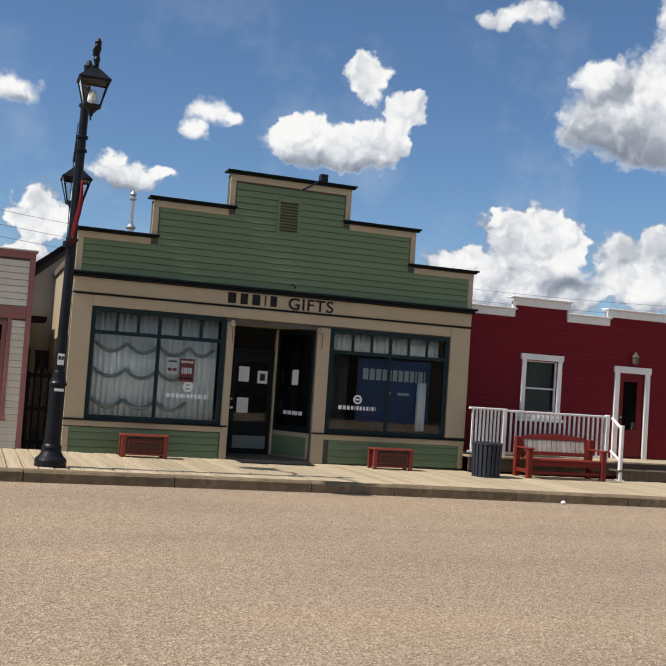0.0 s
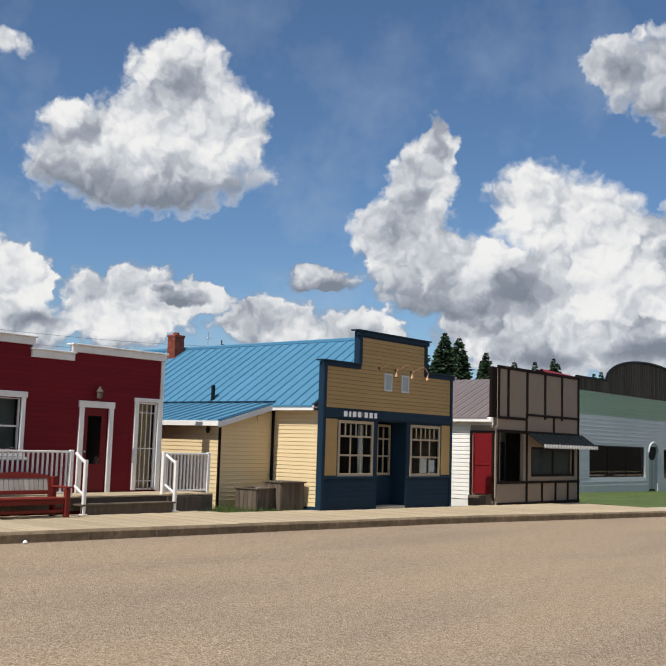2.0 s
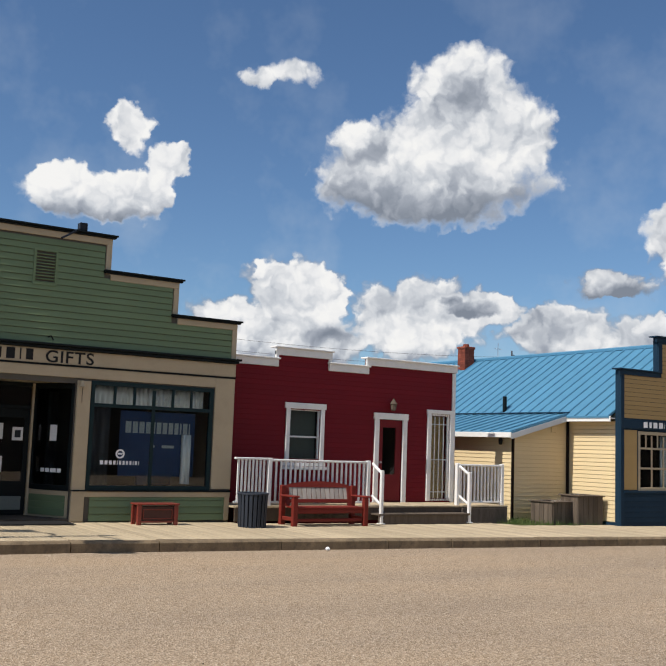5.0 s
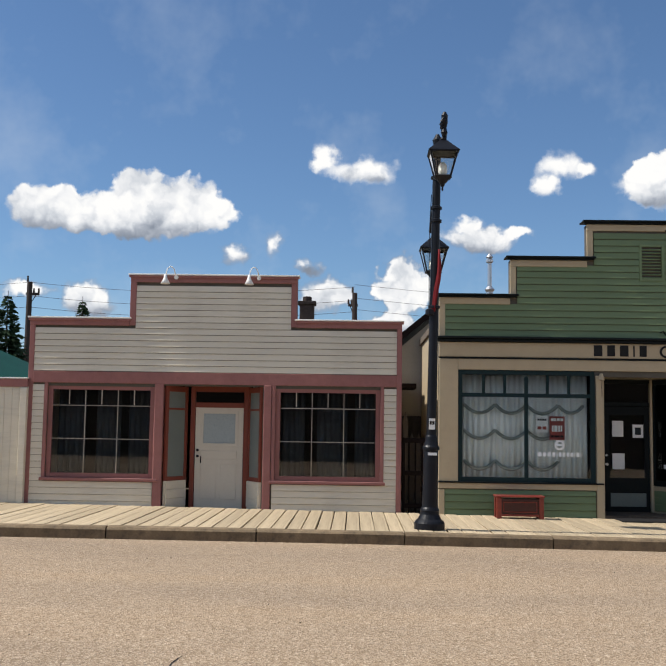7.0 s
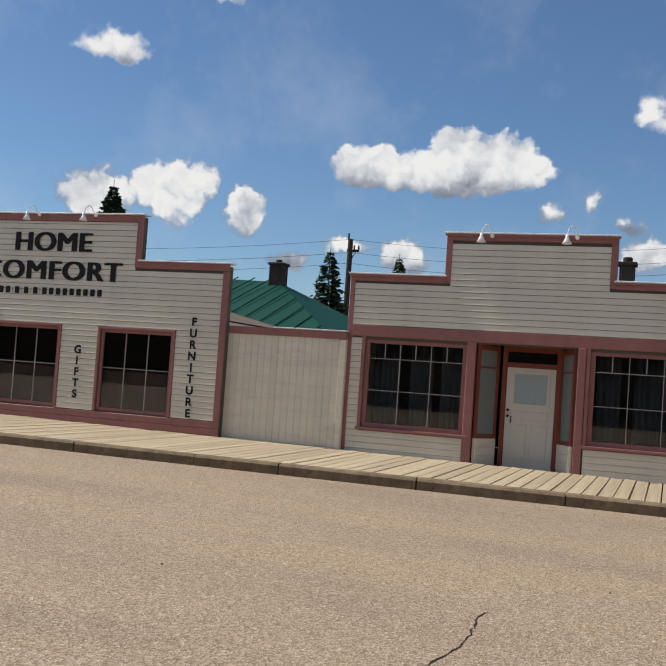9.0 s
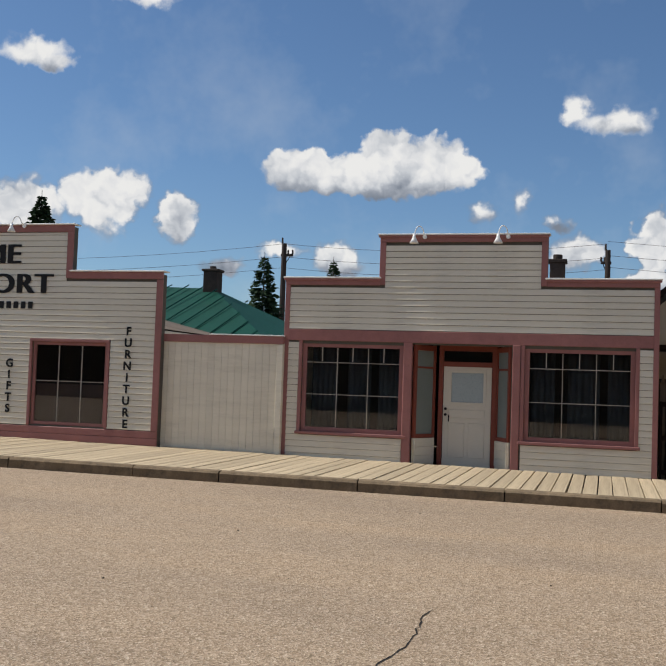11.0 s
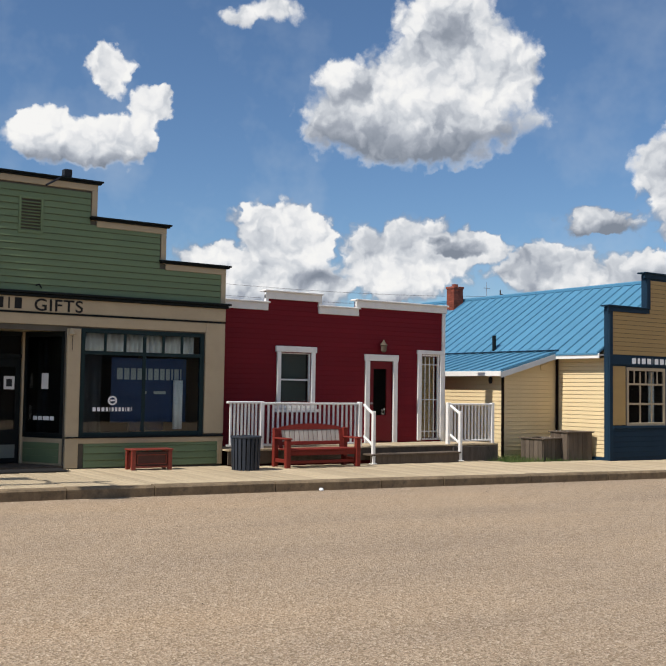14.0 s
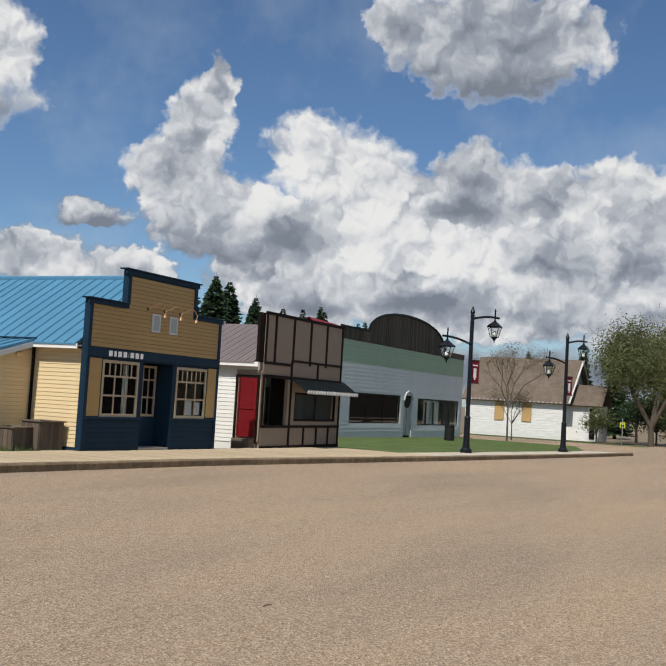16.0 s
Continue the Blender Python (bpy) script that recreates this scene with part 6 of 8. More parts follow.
def park_bench():
    t = thing("park_bench", "red-stained wooden bench with bare grey back slats", "bench", (12.05, 18.5, gz(12.05) + 0.17))
    w = 0.92
    for s in (-1, 1):
        box_part("front_leg", "bench_red", t, (s * w - 0.06, s * w + 0.06, -0.30, -0.20, 0.0, 0.62), 0.012)
        box_part("rear_leg", "bench_red", t, (s * w - 0.06, s * w + 0.06, 0.22, 0.32, 0.0, 0.86), 0.012)
        box_part("armrest", "bench_red", t, (s * w - 0.075, s * w + 0.075, -0.34, 0.24, 0.62, 0.66), 0.012)
        box_part("side_stretcher", "bench_red", t, (s * w - 0.03, s * w + 0.03, -0.2, 0.22, 0.12, 0.2), 0.008)
    for k in range(4):
        box_part("seat_slat", "bench_red", t, (-w + 0.06, w - 0.06, -0.28 + 0.13 * k, -0.165 + 0.13 * k, 0.38, 0.42), 0.008)
    box_part("seat_front", "bench_red", t, (-w + 0.06, w - 0.06, -0.26, -0.22, 0.28, 0.378), 0.008, "worn front rail")
    box_part("foot_rail", "bench_red", t, (-w + 0.06, w - 0.06, -0.24, -0.2, 0.1, 0.17), 0.008)
    mm = Matrix.Translation((0, 0.22, 0.42)) @ Matrix.Rotation(radians(-12), 4, "X")
    box_part("back_bottom_rail", "bench_red", t, (-w + 0.06, w - 0.06, -0.02, 0.03, 0.06, 0.14), 0.008, m=mm)
    bm = bmesh.new()
    top = [(-w + 0.02, 0.42)] + [(-w + 0.02 + (2 * w - 0.04) * i / 12, 0.42 + 0.09 * sin(pi * i / 12) + (0.03 if 0 < i < 12 else 0.0)) for i in range(13)] + [(w - 0.02, 0.42)]
    f = [[bm.verts.new(mm @ Vector((x_, y_, z_))) for x_, z_ in top[1:-1]] for y_ in (-0.02, 0.03)]
    lowv = [[bm.verts.new(mm @ Vector((x_, y_, 0.40))) for x_, z_ in top[1:-1]] for y_ in (-0.02, 0.03)]
    n = len(f[0])
    for i in range(n - 1):
        bm.faces.new((f[0][i], f[0][i + 1], lowv[0][i + 1], lowv[0][i]))
        bm.faces.new((f[1][i], lowv[1][i], lowv[1][i + 1], f[1][i + 1]))
        bm.faces.new((f[0][i], f[1][i], f[1][i + 1], f[0][i + 1]))
        bm.faces.new((lowv[0][i], lowv[0][i + 1], lowv[1][i + 1], lowv[1][i]))
    finish(bm, "back_top_rail", "bench_red", t, "gently arched top rail")
    for s in (-1, 1):
        box_part("back_stile", "bench_red", t, (s * (w - 0.1) - 0.06, s * (w - 0.1) + 0.06, -0.021, 0.031, 0.0, 0.42), 0.008, m=mm)
    for k in range(13):
        xx = -w + 0.19 + (2 * w - 0.38) * k / 12
        box_part("back_slat", "slat", t, (xx - 0.052, xx + 0.052, -0.012, 0.012, 0.141, 0.399), 0.004, "bare grey slat", m=mm)


park_bench()


def litter_bin():
    t = thing("litter_bin", "charcoal slatted round litter bin with a bag liner", "bin", (10.08, 18.2, gz(10.1) + 0.17))
    finish(turned(bmesh.new(), [(0.25, 0.02), (0.265, 0.66), (0.255, 0.66), (0.24, 0.04)], 24), "drum", "ink", t)
    for k in range(20):
        a = 2 * pi * k / 20
        mm = Matrix.Rotation(a, 4, "Z") @ Matrix.Translation((0.275, 0, 0)) @ Matrix.Rotation(radians(2), 4, "Y")
        box_part("slat", "bin", t, (-0.01, 0.012, -0.033, 0.033, 0.0, 0.68), 0.005, m=mm)
    finish(turned(bmesh.new(), [(0.30, 0.66), (0.325, 0.67), (0.325, 0.70), (0.30, 0.71), (0.27, 0.70), (0.27, 0.67)], 24), "rim", "bin", t)


litter_bin()

# ---- tan shop with blue roof ----
TY = 19.6


def tan_shop():
    h = thing("tan_shop", "mustard tan false-front shop with slate blue trim and blue metal roof", "shop")
    x0, x1, zb = 22.05, 28.62, -0.25
    tops = [(x0, x1, zb, 4.12), (23.6, 27.12, zb, 5.12)]
    holes = [(22.78, 24.42, 0.9, 2.52), (26.3, 27.96, 0.88, 2.5), (24.64, 26.1, zb, 2.52)]
    wall = finish(wall_mesh(bmesh.new(), tops, holes, TY, TY + 0.16), "front_wall", "navy", h)
    siding(wall, "tan_siding", [(x0 + 0.14, x1 - 0.13, 2.82, 4.0), (23.76, 26.97, 4.0, 5.0)], [], TY - 0.002, 0.118, 2.83, proud=0.016)
    for a, b in ((22.2, 22.72), (28.02, 28.5)):
        box_part("side_panel", "tan_siding", h, (a, b, TY - 0.03, TY - 0.001, 0.92, 2.52), 0.006)
    for a, b in ((x0 + 0.12, 24.6), (26.14, x1 - 0.1)):
        siding(wall, "navy", [(a, b, 0.0, 0.82)], [], TY - 0.002, 0.14, -0.1, proud=0.014)
    for d in ((x0, x0 + 0.14, -0.2, 4.0), (x1 - 0.12, x1, -0.2, 4.0), (23.6, 23.76, 4.13, 5.0), (26.97, 27.12, 4.13, 5.0)):
        box_part("corner_board", "navy", h, (d[0], d[1], TY - 0.05, TY - 0.001, d[2], d[3]))
    for a, b, z in ((x0 - 0.06, 23.6, 4.0), (27.12, x1 + 0.08, 4.0), (23.5, 27.2, 5.0)):
        bm = bmesh.new()
        block(bm, a, b, TY - 0.06, TY - 0.001, z, z + 0.13, 0.006)
        block(bm, a - 0.05, b + 0.05, TY - 0.12, TY + 0.2, z + 0.131, z + 0.17, 0.008)
        finish(bm, "cornice", "navy", h)
    box_part("belt_board", "navy", h, (x0, x1, TY - 0.06, TY - 0.001, 2.56, 2.8))
    box_part("sill_band", "navy", h, (x0 + 0.14, 24.64, TY - 0.07, TY - 0.001, 0.83, 0.9))
    box_part("sill_band", "navy", h, (26.1, x1 - 0.12, TY - 0.07, TY - 0.001, 0.82, 0.88))
    for a, b, z0, z1 in ((22.78, 24.42, 0.9, 2.5), (26.3, 27.96, 0.88, 2.48)):
        win = glazed(h, a, b, z0, z1, TY - 0.02, "buff", 0.09, cols=(0.333, 0.667), rows=(0.36, 0.74), bar=0.055, label="pale framed window with six small top lights")
        for c in (0.167, 0.5, 0.833):
            xx = a + 0.09 + c * (b - a - 0.18)
            box_part("glazing_bar", "buff", win, (xx - 0.025, xx + 0.025, TY - 0.004, TY + 0.02, z0 + 0.09 + 0.74 * (z1 - z0 - 0.18) + 0.028, z1 - 0.091), 0.004)
    box_part("notice", "paper", h, (26.9, 27.3, TY + 0.06, TY + 0.064, 0.98, 1.5), 0.0, "white notice in the window")
    box_part("notice", "paper", h, (27.45, 27.75, TY + 0.06, TY + 0.064, 1.0, 1.4), 0.0, "white notice in the window")
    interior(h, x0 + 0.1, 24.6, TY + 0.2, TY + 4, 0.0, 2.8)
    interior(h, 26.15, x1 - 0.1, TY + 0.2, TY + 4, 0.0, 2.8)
    cloth("curtain", "curtain", h, "pale curtain", 24.05, 24.3, TY + 0.3, 0.95, 2.4, 0.1, 0.02, seed=20)
    bars_row("decal", h, 22.95, 24.5, TY - 0.064, 2.60, 2.755, [0.5, 0.3, 0.5, 0.5, 0.01, 0.5, 0.5, 0.4], "number_bar", 0.25, "white raised characters as plain bars")
    # recess
    box_part("entry_floor", "concrete", h, (24.64, 26.1, TY, TY + 1.3, -0.2, 0.0), 0.0)
    box_part("entry_ceiling", "navy", h, (24.64, 26.1, TY + 0.01, TY + 1.3, 2.525, 2.56), 0.0)
    box_part("entry_back", "navy", h, (24.64, 26.1, TY + 1.3, TY + 1.4, -0.1, 2.6), 0.0)
    box_part("entry_side", "navy", h, (26.101, 26.16, TY + 0.161, TY + 1.3, -0.1, 2.6), 0.0)
    box_part("entry_side", "navy", h, (24.58, 24.639, TY + 0.161, TY + 1.3, -0.1, 2.6), 0.0)
    door = box_part("door", "tan_siding", h, (24.72, 25.5, TY + 1.25, TY + 1.297, 0.0, 2.15), 0.006, "tan framed glazed door")
    # opaque near-black pane: the unlit room behind is painted on
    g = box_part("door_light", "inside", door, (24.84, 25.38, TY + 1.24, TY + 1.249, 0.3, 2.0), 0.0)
    box_part("door_edge", "ply", h, (24.66, 24.72, TY + 0.3, TY + 0.38, 0.0, 2.2), 0.006, "open door edge in bare timber")
    glazed(h, 25.35, 26.06, 0.9, 2.46, TY + 0.62, "buff", 0.08, cols=(0.5,), rows=(0.36, 0.74), bar=0.05, label="pale framed entry window")
    box_part("entry_panel", "navy", h, (25.35, 26.1, TY + 0.6, TY + 0.66, -0.1, 0.89), 0.0)
    # near-black sheet paints the shade behind the entry window
    box_part("window_shade_back", "inside", h, (25.36, 26.09, TY + 0.9, TY + 0.92, 0.9, 2.5), 0.0)
    # small attic lights
    for a in (24.86, 25.74):
        t = glazed(h, a, a + 0.4, 3.44, 3.98, TY - 0.05, "grey_siding", 0.05, label="small pale attic light", panes=False, fd=0.045)
        box_part("pane", "frost", t, (a + 0.05, a + 0.35, TY - 0.03, TY - 0.024, 3.49, 3.93), 0.0)
    for k, xx in enumerate((24.62, 25.44, 26.26)):
        pts_ = [(xx, TY - 0.02, 4.1)] + [(xx + 0.5 * u, TY - 0.05 - 0.3 * u, 4.1 + 0.05 * sin(u * 2 * pi) * (u < 0.5) + 0.2 * max(0.0, sin((u - 0.3) / 0.7 * pi))) for u in [i / 12 for i in range(1, 13)]] + [(xx + 0.47, TY - 0.35, 4.02)]
        ar = finish(tube(bmesh.new(), pts_, 0.014, 6), "gooseneck_lamp", "copper", h, "pale copper gooseneck sign lamp")
        finish(turned(bmesh.new(), [(0.02, 0.08), (0.025, 0.02), (0.065, -0.09), (0.055, -0.094)], 12, (xx + 0.46, TY - 0.35, 3.97)), "lamp_shade", "copper", ar)
        finish(rod(bmesh.new(), (xx, TY - 0.03, 4.1), (xx, TY, 4.1), 0.045, sides=10), "lamp_base", "ink", ar)
    # side wall, roof, wing
    sx, ridge, back = 22.15, 25.33, 37.0
    sw = box_part("side_wall", "yellow_siding", h, (sx, sx + 0.15, TY + 0.17, back, -0.3, 2.95), 0.0)
    siding(sw, "yellow_siding", [(-21.7, -TY - 0.17, 0.05, 2.78)], [], sx - 0.001, 0.112, 0.05, proud=0.015, along="y")
    box_part("plinth", "navy", h, (sx - 0.02, sx - 0.001, TY + 0.17, 21.69, -0.3, 0.045), 0.0)
    box_part("side_wall", "yellow_siding", h, (x1 - 0.2, x1 - 0.05, TY + 0.17, back, -0.3, 2.95), 0.0)
    box_part("rear_wall", "yellow_siding", h, (sx, x1 - 0.05, back, back + 0.15, -0.3, 4.4), 0.0)
    box_part("eave_fascia", "white", h, (sx - 0.32, sx - 0.28, TY + 0.15, 21.72, 2.72, 2.86), 0.006)
    box_part("soffit", "white", h, (sx - 0.28, sx, TY + 0.17, 21.7, 2.80, 2.83), 0.0)
    eave_x, eave_z, rz = sx - 0.34, 2.87, 5.1
    run, rise = ridge - eave_x, rz - eave_z
    roof = None
    n = 40
    for k in range(n):
        ya, yb = TY + 0.18 + (back - TY) * k / n, TY + 0.18 + (back - TY) * (k + 1) / n
        bm = bmesh.new()
        q = [(eave_x, ya, eave_z), (eave_x, yb, eave_z), (ridge, yb, rz), (ridge, ya, rz)]
        v = [bm.verts.new(p) for p in q] + [bm.verts.new((p[0], p[1], p[2] - 0.05)) for p in q]
        for f_ in ((0, 1, 2, 3), (7, 6, 5, 4), (0, 4, 5, 1), (1, 5, 6, 2), (2, 6, 7, 3), (3, 7, 4, 0)):
            bm.faces.new([v[i] for i in f_])
        rod(bm, (eave_x, ya + 0.012, eave_z + 0.02), (ridge, ya + 0.012, rz + 0.02), 0.022, sides=4)
        if roof is None:
            roof = finish(bm, "roof", "blue_roof", h, "blue standing-seam metal roof")
        else:
            finish(bm, "roof_panel", "blue_roof", roof)
    bm = bmesh.new()
    v = [bm.verts.new(p) for p in ((ridge, TY + 0.18, rz), (ridge, back + 0.2, rz), (x1 + 0.2, back + 0.2, eave_z), (x1 + 0.2, TY + 0.18, eave_z))]
    bm.faces.new(v)
    rr = finish(bm, "far_slope", "blue_roof", h)
    rr.modifiers.new("thickness", "SOLIDIFY").thickness = 0.05
    finish(rod(bmesh.new(), (ridge, TY + 0.18, rz + 0.02), (ridge, back + 0.2, rz + 0.02), 0.07, sides=6), "ridge_cap", "blue_roof", h)
    # wing
    wx, wy = 20.02, 21.7
    ww = box_part("wing_front_wall", "yellow_siding", h, (wx, sx, wy + 0.02, wy + 0.15, -0.1, 2.34), 0.0)
    siding(ww, "yellow_siding", [(wx + 0.05, sx, 0.16, 2.33)], [], wy + 0.02, 0.112, 0.17, proud=0.015)
    bm = bmesh.new()
    bm.faces.new([bm.verts.new(p) for p in ((wx, wy + 0.015, 2.30), (sx, wy + 0.015, 2.30), (sx, wy + 0.015, 2.96), (wx, wy + 0.015, 2.36))])
    finish(bm, "wing_gable", "yellow_siding", h)
    wl = box_part("wing_side_wall", "yellow_siding", h, (wx, wx + 0.15, wy + 0.151, 27.5, -0.1, 2.38), 0.0)
    siding(wl, "yellow_siding", [(-27.4, -wy - 0.05, 0.16, 2.3)], [], wx - 0.001, 0.112, 0.17, proud=0.015, along="y")
    for a, b in ((wx - 0.02, wx + 0.05),):
        box_part("corner_board", "umber", h, (a, b, wy - 0.01, wy + 0.05, 0.0, 2.35), 0.004)
    box_part("downpipe", "umber", h, (sx - 0.09, sx - 0.02, wy - 0.07, wy - 0.001, 0.0, 2.8), 0.01)
    bm = bmesh.new()
    q = [(wx - 0.28, wy - 0.25, 2.36), (wx - 0.28, 27.8, 2.36), (sx + 0.3, 27.8, 3.08), (sx + 0.3, wy - 0.25, 3.08)]
    v = [bm.verts.new(p) for p in q] + [bm.verts.new((p[0], p[1], p[2] - 0.05)) for p in q]
    for f_ in ((0, 1, 2, 3), (7, 6, 5, 4), (0, 4, 5, 1), (1, 5, 6, 2), (2, 6, 7, 3), (3, 7, 4, 0)):
        bm.faces.new([v[i] for i in f_])
    ribs_ = []
    for k in range(14):
        yy = wy - 0.2 + 0.44 * k
        ribs_.append(rod(bmesh.new(), (wx - 0.28, yy, 2.38), (sx + 0.3, yy, 3.1), 0.018, sides=4))
    wing_roof = finish(bm, "wing_roof", "blue_roof", h)
    for rb in ribs_:
        finish(rb, "roof_rib", "blue_roof", wing_roof)
    box_part("roof_flashing", "navy", h, (21.87, 21.98, wy - 0.24, 27.8, 2.965, 2.995), 0.004, "dark flashing strip")
    box_part("wing_fascia", "white", h, (wx - 0.32, wx - 0.285, wy - 0.26, 27.8, 2.2, 2.34), 0.006)
    bm = bmesh.new()
    q = [(wx - 0.28, 2.16), (sx + 0.28, 2.88), (sx + 0.28, 3.03), (wx - 0.28, 2.31)]
    v = [bm.verts.new((a, wy - 0.26, b)) for a, b in q] + [bm.verts.new((a, wy - 0.23, b)) for a, b in q]
    for f_ in ((0, 1, 2, 3), (7, 6, 5, 4), (0, 4, 5, 1), (1, 5, 6, 2), (2, 6, 7, 3), (3, 7, 4, 0)):
        bm.faces.new([v[i] for i in f_])
    finish(bm, "rake_board", "grey_siding", h)
    box_part("wall_box", "yellow_siding", h, (21.45, 21.65, wy - 0.03, wy + 0.0, 2.4, 2.56), 0.01)
    finish(rod(bmesh.new(), (22.1, 24.5, 2.9), (22.1, 24.5, 3.5), 0.065, sides=12), "roof_vent", "dark", h, "dark roof vent pipe")
    finish(turned(bmesh.new(), [(0.02, 0.0), (0.05, 0.02), (0.06, 0.14), (0.02, 0.2)], 8, (19.9, 22.1, 2.0)), "wall_lantern", "ink", h)
    ch = finish(block(bmesh.new(), 0, 0.44, 0, 0.44, 2.5, 5.15), "chimney", "brick", h, "red brick chimney")
    ch.location = (24.75, 29.9, 0.40)
    for zz in range(13):
        z = 4.15 + 0.078 * zz
        for k in range(2):
            o = 0.1 * (zz % 2)
            box_part("brick", "brick", ch, (max(-0.005, -0.1 + o + 0.21 * k), min(0.445, 0.1 + o + 0.21 * k), -0.012, 0.0, z, z + 0.066), 0.003)
            box_part("brick", "brick", ch, (-0.012, 0.0, max(0.0, -0.1 + o + 0.21 * k), min(0.44, 0.1 + o + 0.21 * k), z, z + 0.066), 0.003)
    box_part("chimney_crown", "brick", ch, (-0.03, 0.47, -0.03, 0.47, 5.12, 5.2), 0.01)
    finish(turned(bmesh.new(), [(0.13, 5.2), (0.11, 5.3)], 12, (0.22, 0.22, 0)), "chimney_pot", "brick", ch)
    return h


settle(tan_shop(), *TAN)


def crate(x, y, w, d, hh, turn, label):
    t = thing("wooden_planter", label, "planter", (x, y, gz(x) - 0.02), "grey wooden planters by the yellow wall")
    t.rotation_euler = (0, 0, radians(turn))
    n = 5
    for s in (-1, 1):
        for k in range(n):
            a = -w / 2 + w * k / n
            box_part("side_board", "old_wood", t, (a + 0.004, a + w / n - 0.004, s * d / 2 - 0.014, s * d / 2 + 0.014, 0.04, hh), 0.004)
            b = -d / 2 + d * k / n
            box_part("end_board", "old_wood", t, (s * w / 2 - 0.014 + s * 0.015, s * w / 2 + 0.014 + s * 0.015, b + 0.004, b + d / n - 0.004, 0.04, hh), 0.004)
    for d4 in ((-w / 2 - 0.06, w / 2 + 0.06, -d / 2 - 0.06, -d / 2 + 0.05), (-w / 2 - 0.06, w / 2 + 0.06, d / 2 - 0.05, d / 2 + 0.06), (-w / 2 - 0.06, -w / 2 + 0.05, -d / 2 + 0.051, d / 2 - 0.051), (w / 2 - 0.05, w / 2 + 0.06, -d / 2 + 0.051, d / 2 - 0.051)):
        box_part("rim_board", "old_wood", t, (*d4, hh, hh + 0.035), 0.006)
    box_part("soil", "ground", t, (-w / 2 + 0.02, w / 2 - 0.02, -d / 2 + 0.02, d / 2 - 0.02, hh - 0.12, hh - 0.05), 0.0, "dry soil")
    for sx_ in (-1, 1):
        for sy_ in (-1, 1):
            box_part("foot", "old_wood", t, (sx_ * (w / 2 - 0.07) - 0.05, sx_ * (w / 2 - 0.07) + 0.05, sy_ * (d / 2 - 0.07) - 0.05, sy_ * (d / 2 - 0.07) + 0.05, 0.0, 0.05), 0.0)
    rng = random.Random(int(x * 10))
    bm = bmesh.new()
    for _ in range(26):
        px_, py_ = rng.uniform(-w / 2 + 0.05, w / 2 - 0.05), rng.uniform(-d / 2 + 0.05, d / 2 - 0.05)
        rod(bm, (px_, py_, hh - 0.06), (px_ + rng.uniform(-0.12, 0.12), py_ + rng.uniform(-0.1, 0.1), hh + rng.uniform(0.02, 0.1)), 0.006, 0.002, 4)
    tagged(finish(bm, "dry_stalks", "slat", t, "withered stalks"), kind="stuff")


crate(19.7, 19.1, 0.9, 0.7, 0.74, 8, "weathered grey planter box with withered stalks")
crate(20.55, 18.85, 0.85, 0.66, 0.92, -4, "taller weathered grey planter box")

rg = random.Random(12)
gv, gf = [], []
for _ in range(2600):
    xx, yy = rg.uniform(17.6, 20.95), rg.uniform(18.35, 19.85)
    a_, hh_ = rg.uniform(0, 2 * pi), rg.uniform(0.05, 0.2) * (1.0 if xx < 19.6 else 0.7)
    z_, n_ = gz(xx) + 0.12, len(gv)
    lx, ly = rg.uniform(-0.05, 0.05), rg.uniform(-0.05, 0.05)
    gv += [(xx - 0.008 * cos(a_), yy - 0.008 * sin(a_), z_), (xx + 0.008 * cos(a_), yy + 0.008 * sin(a_), z_), (xx + lx, yy + ly, z_ + hh_)]
    gf.append((n_, n_ + 1, n_ + 2))
gm = bpy.data.meshes.new("grass_tufts")
gm.from_pydata(gv, [], gf)
gm.materials.append(M["grass"])
tagged(new("grass_tufts", gm), "rough green grass tufts beside the yellow wall", "grass", kind="stuff")

# ---- white and brown shop ----
BY = 20.3


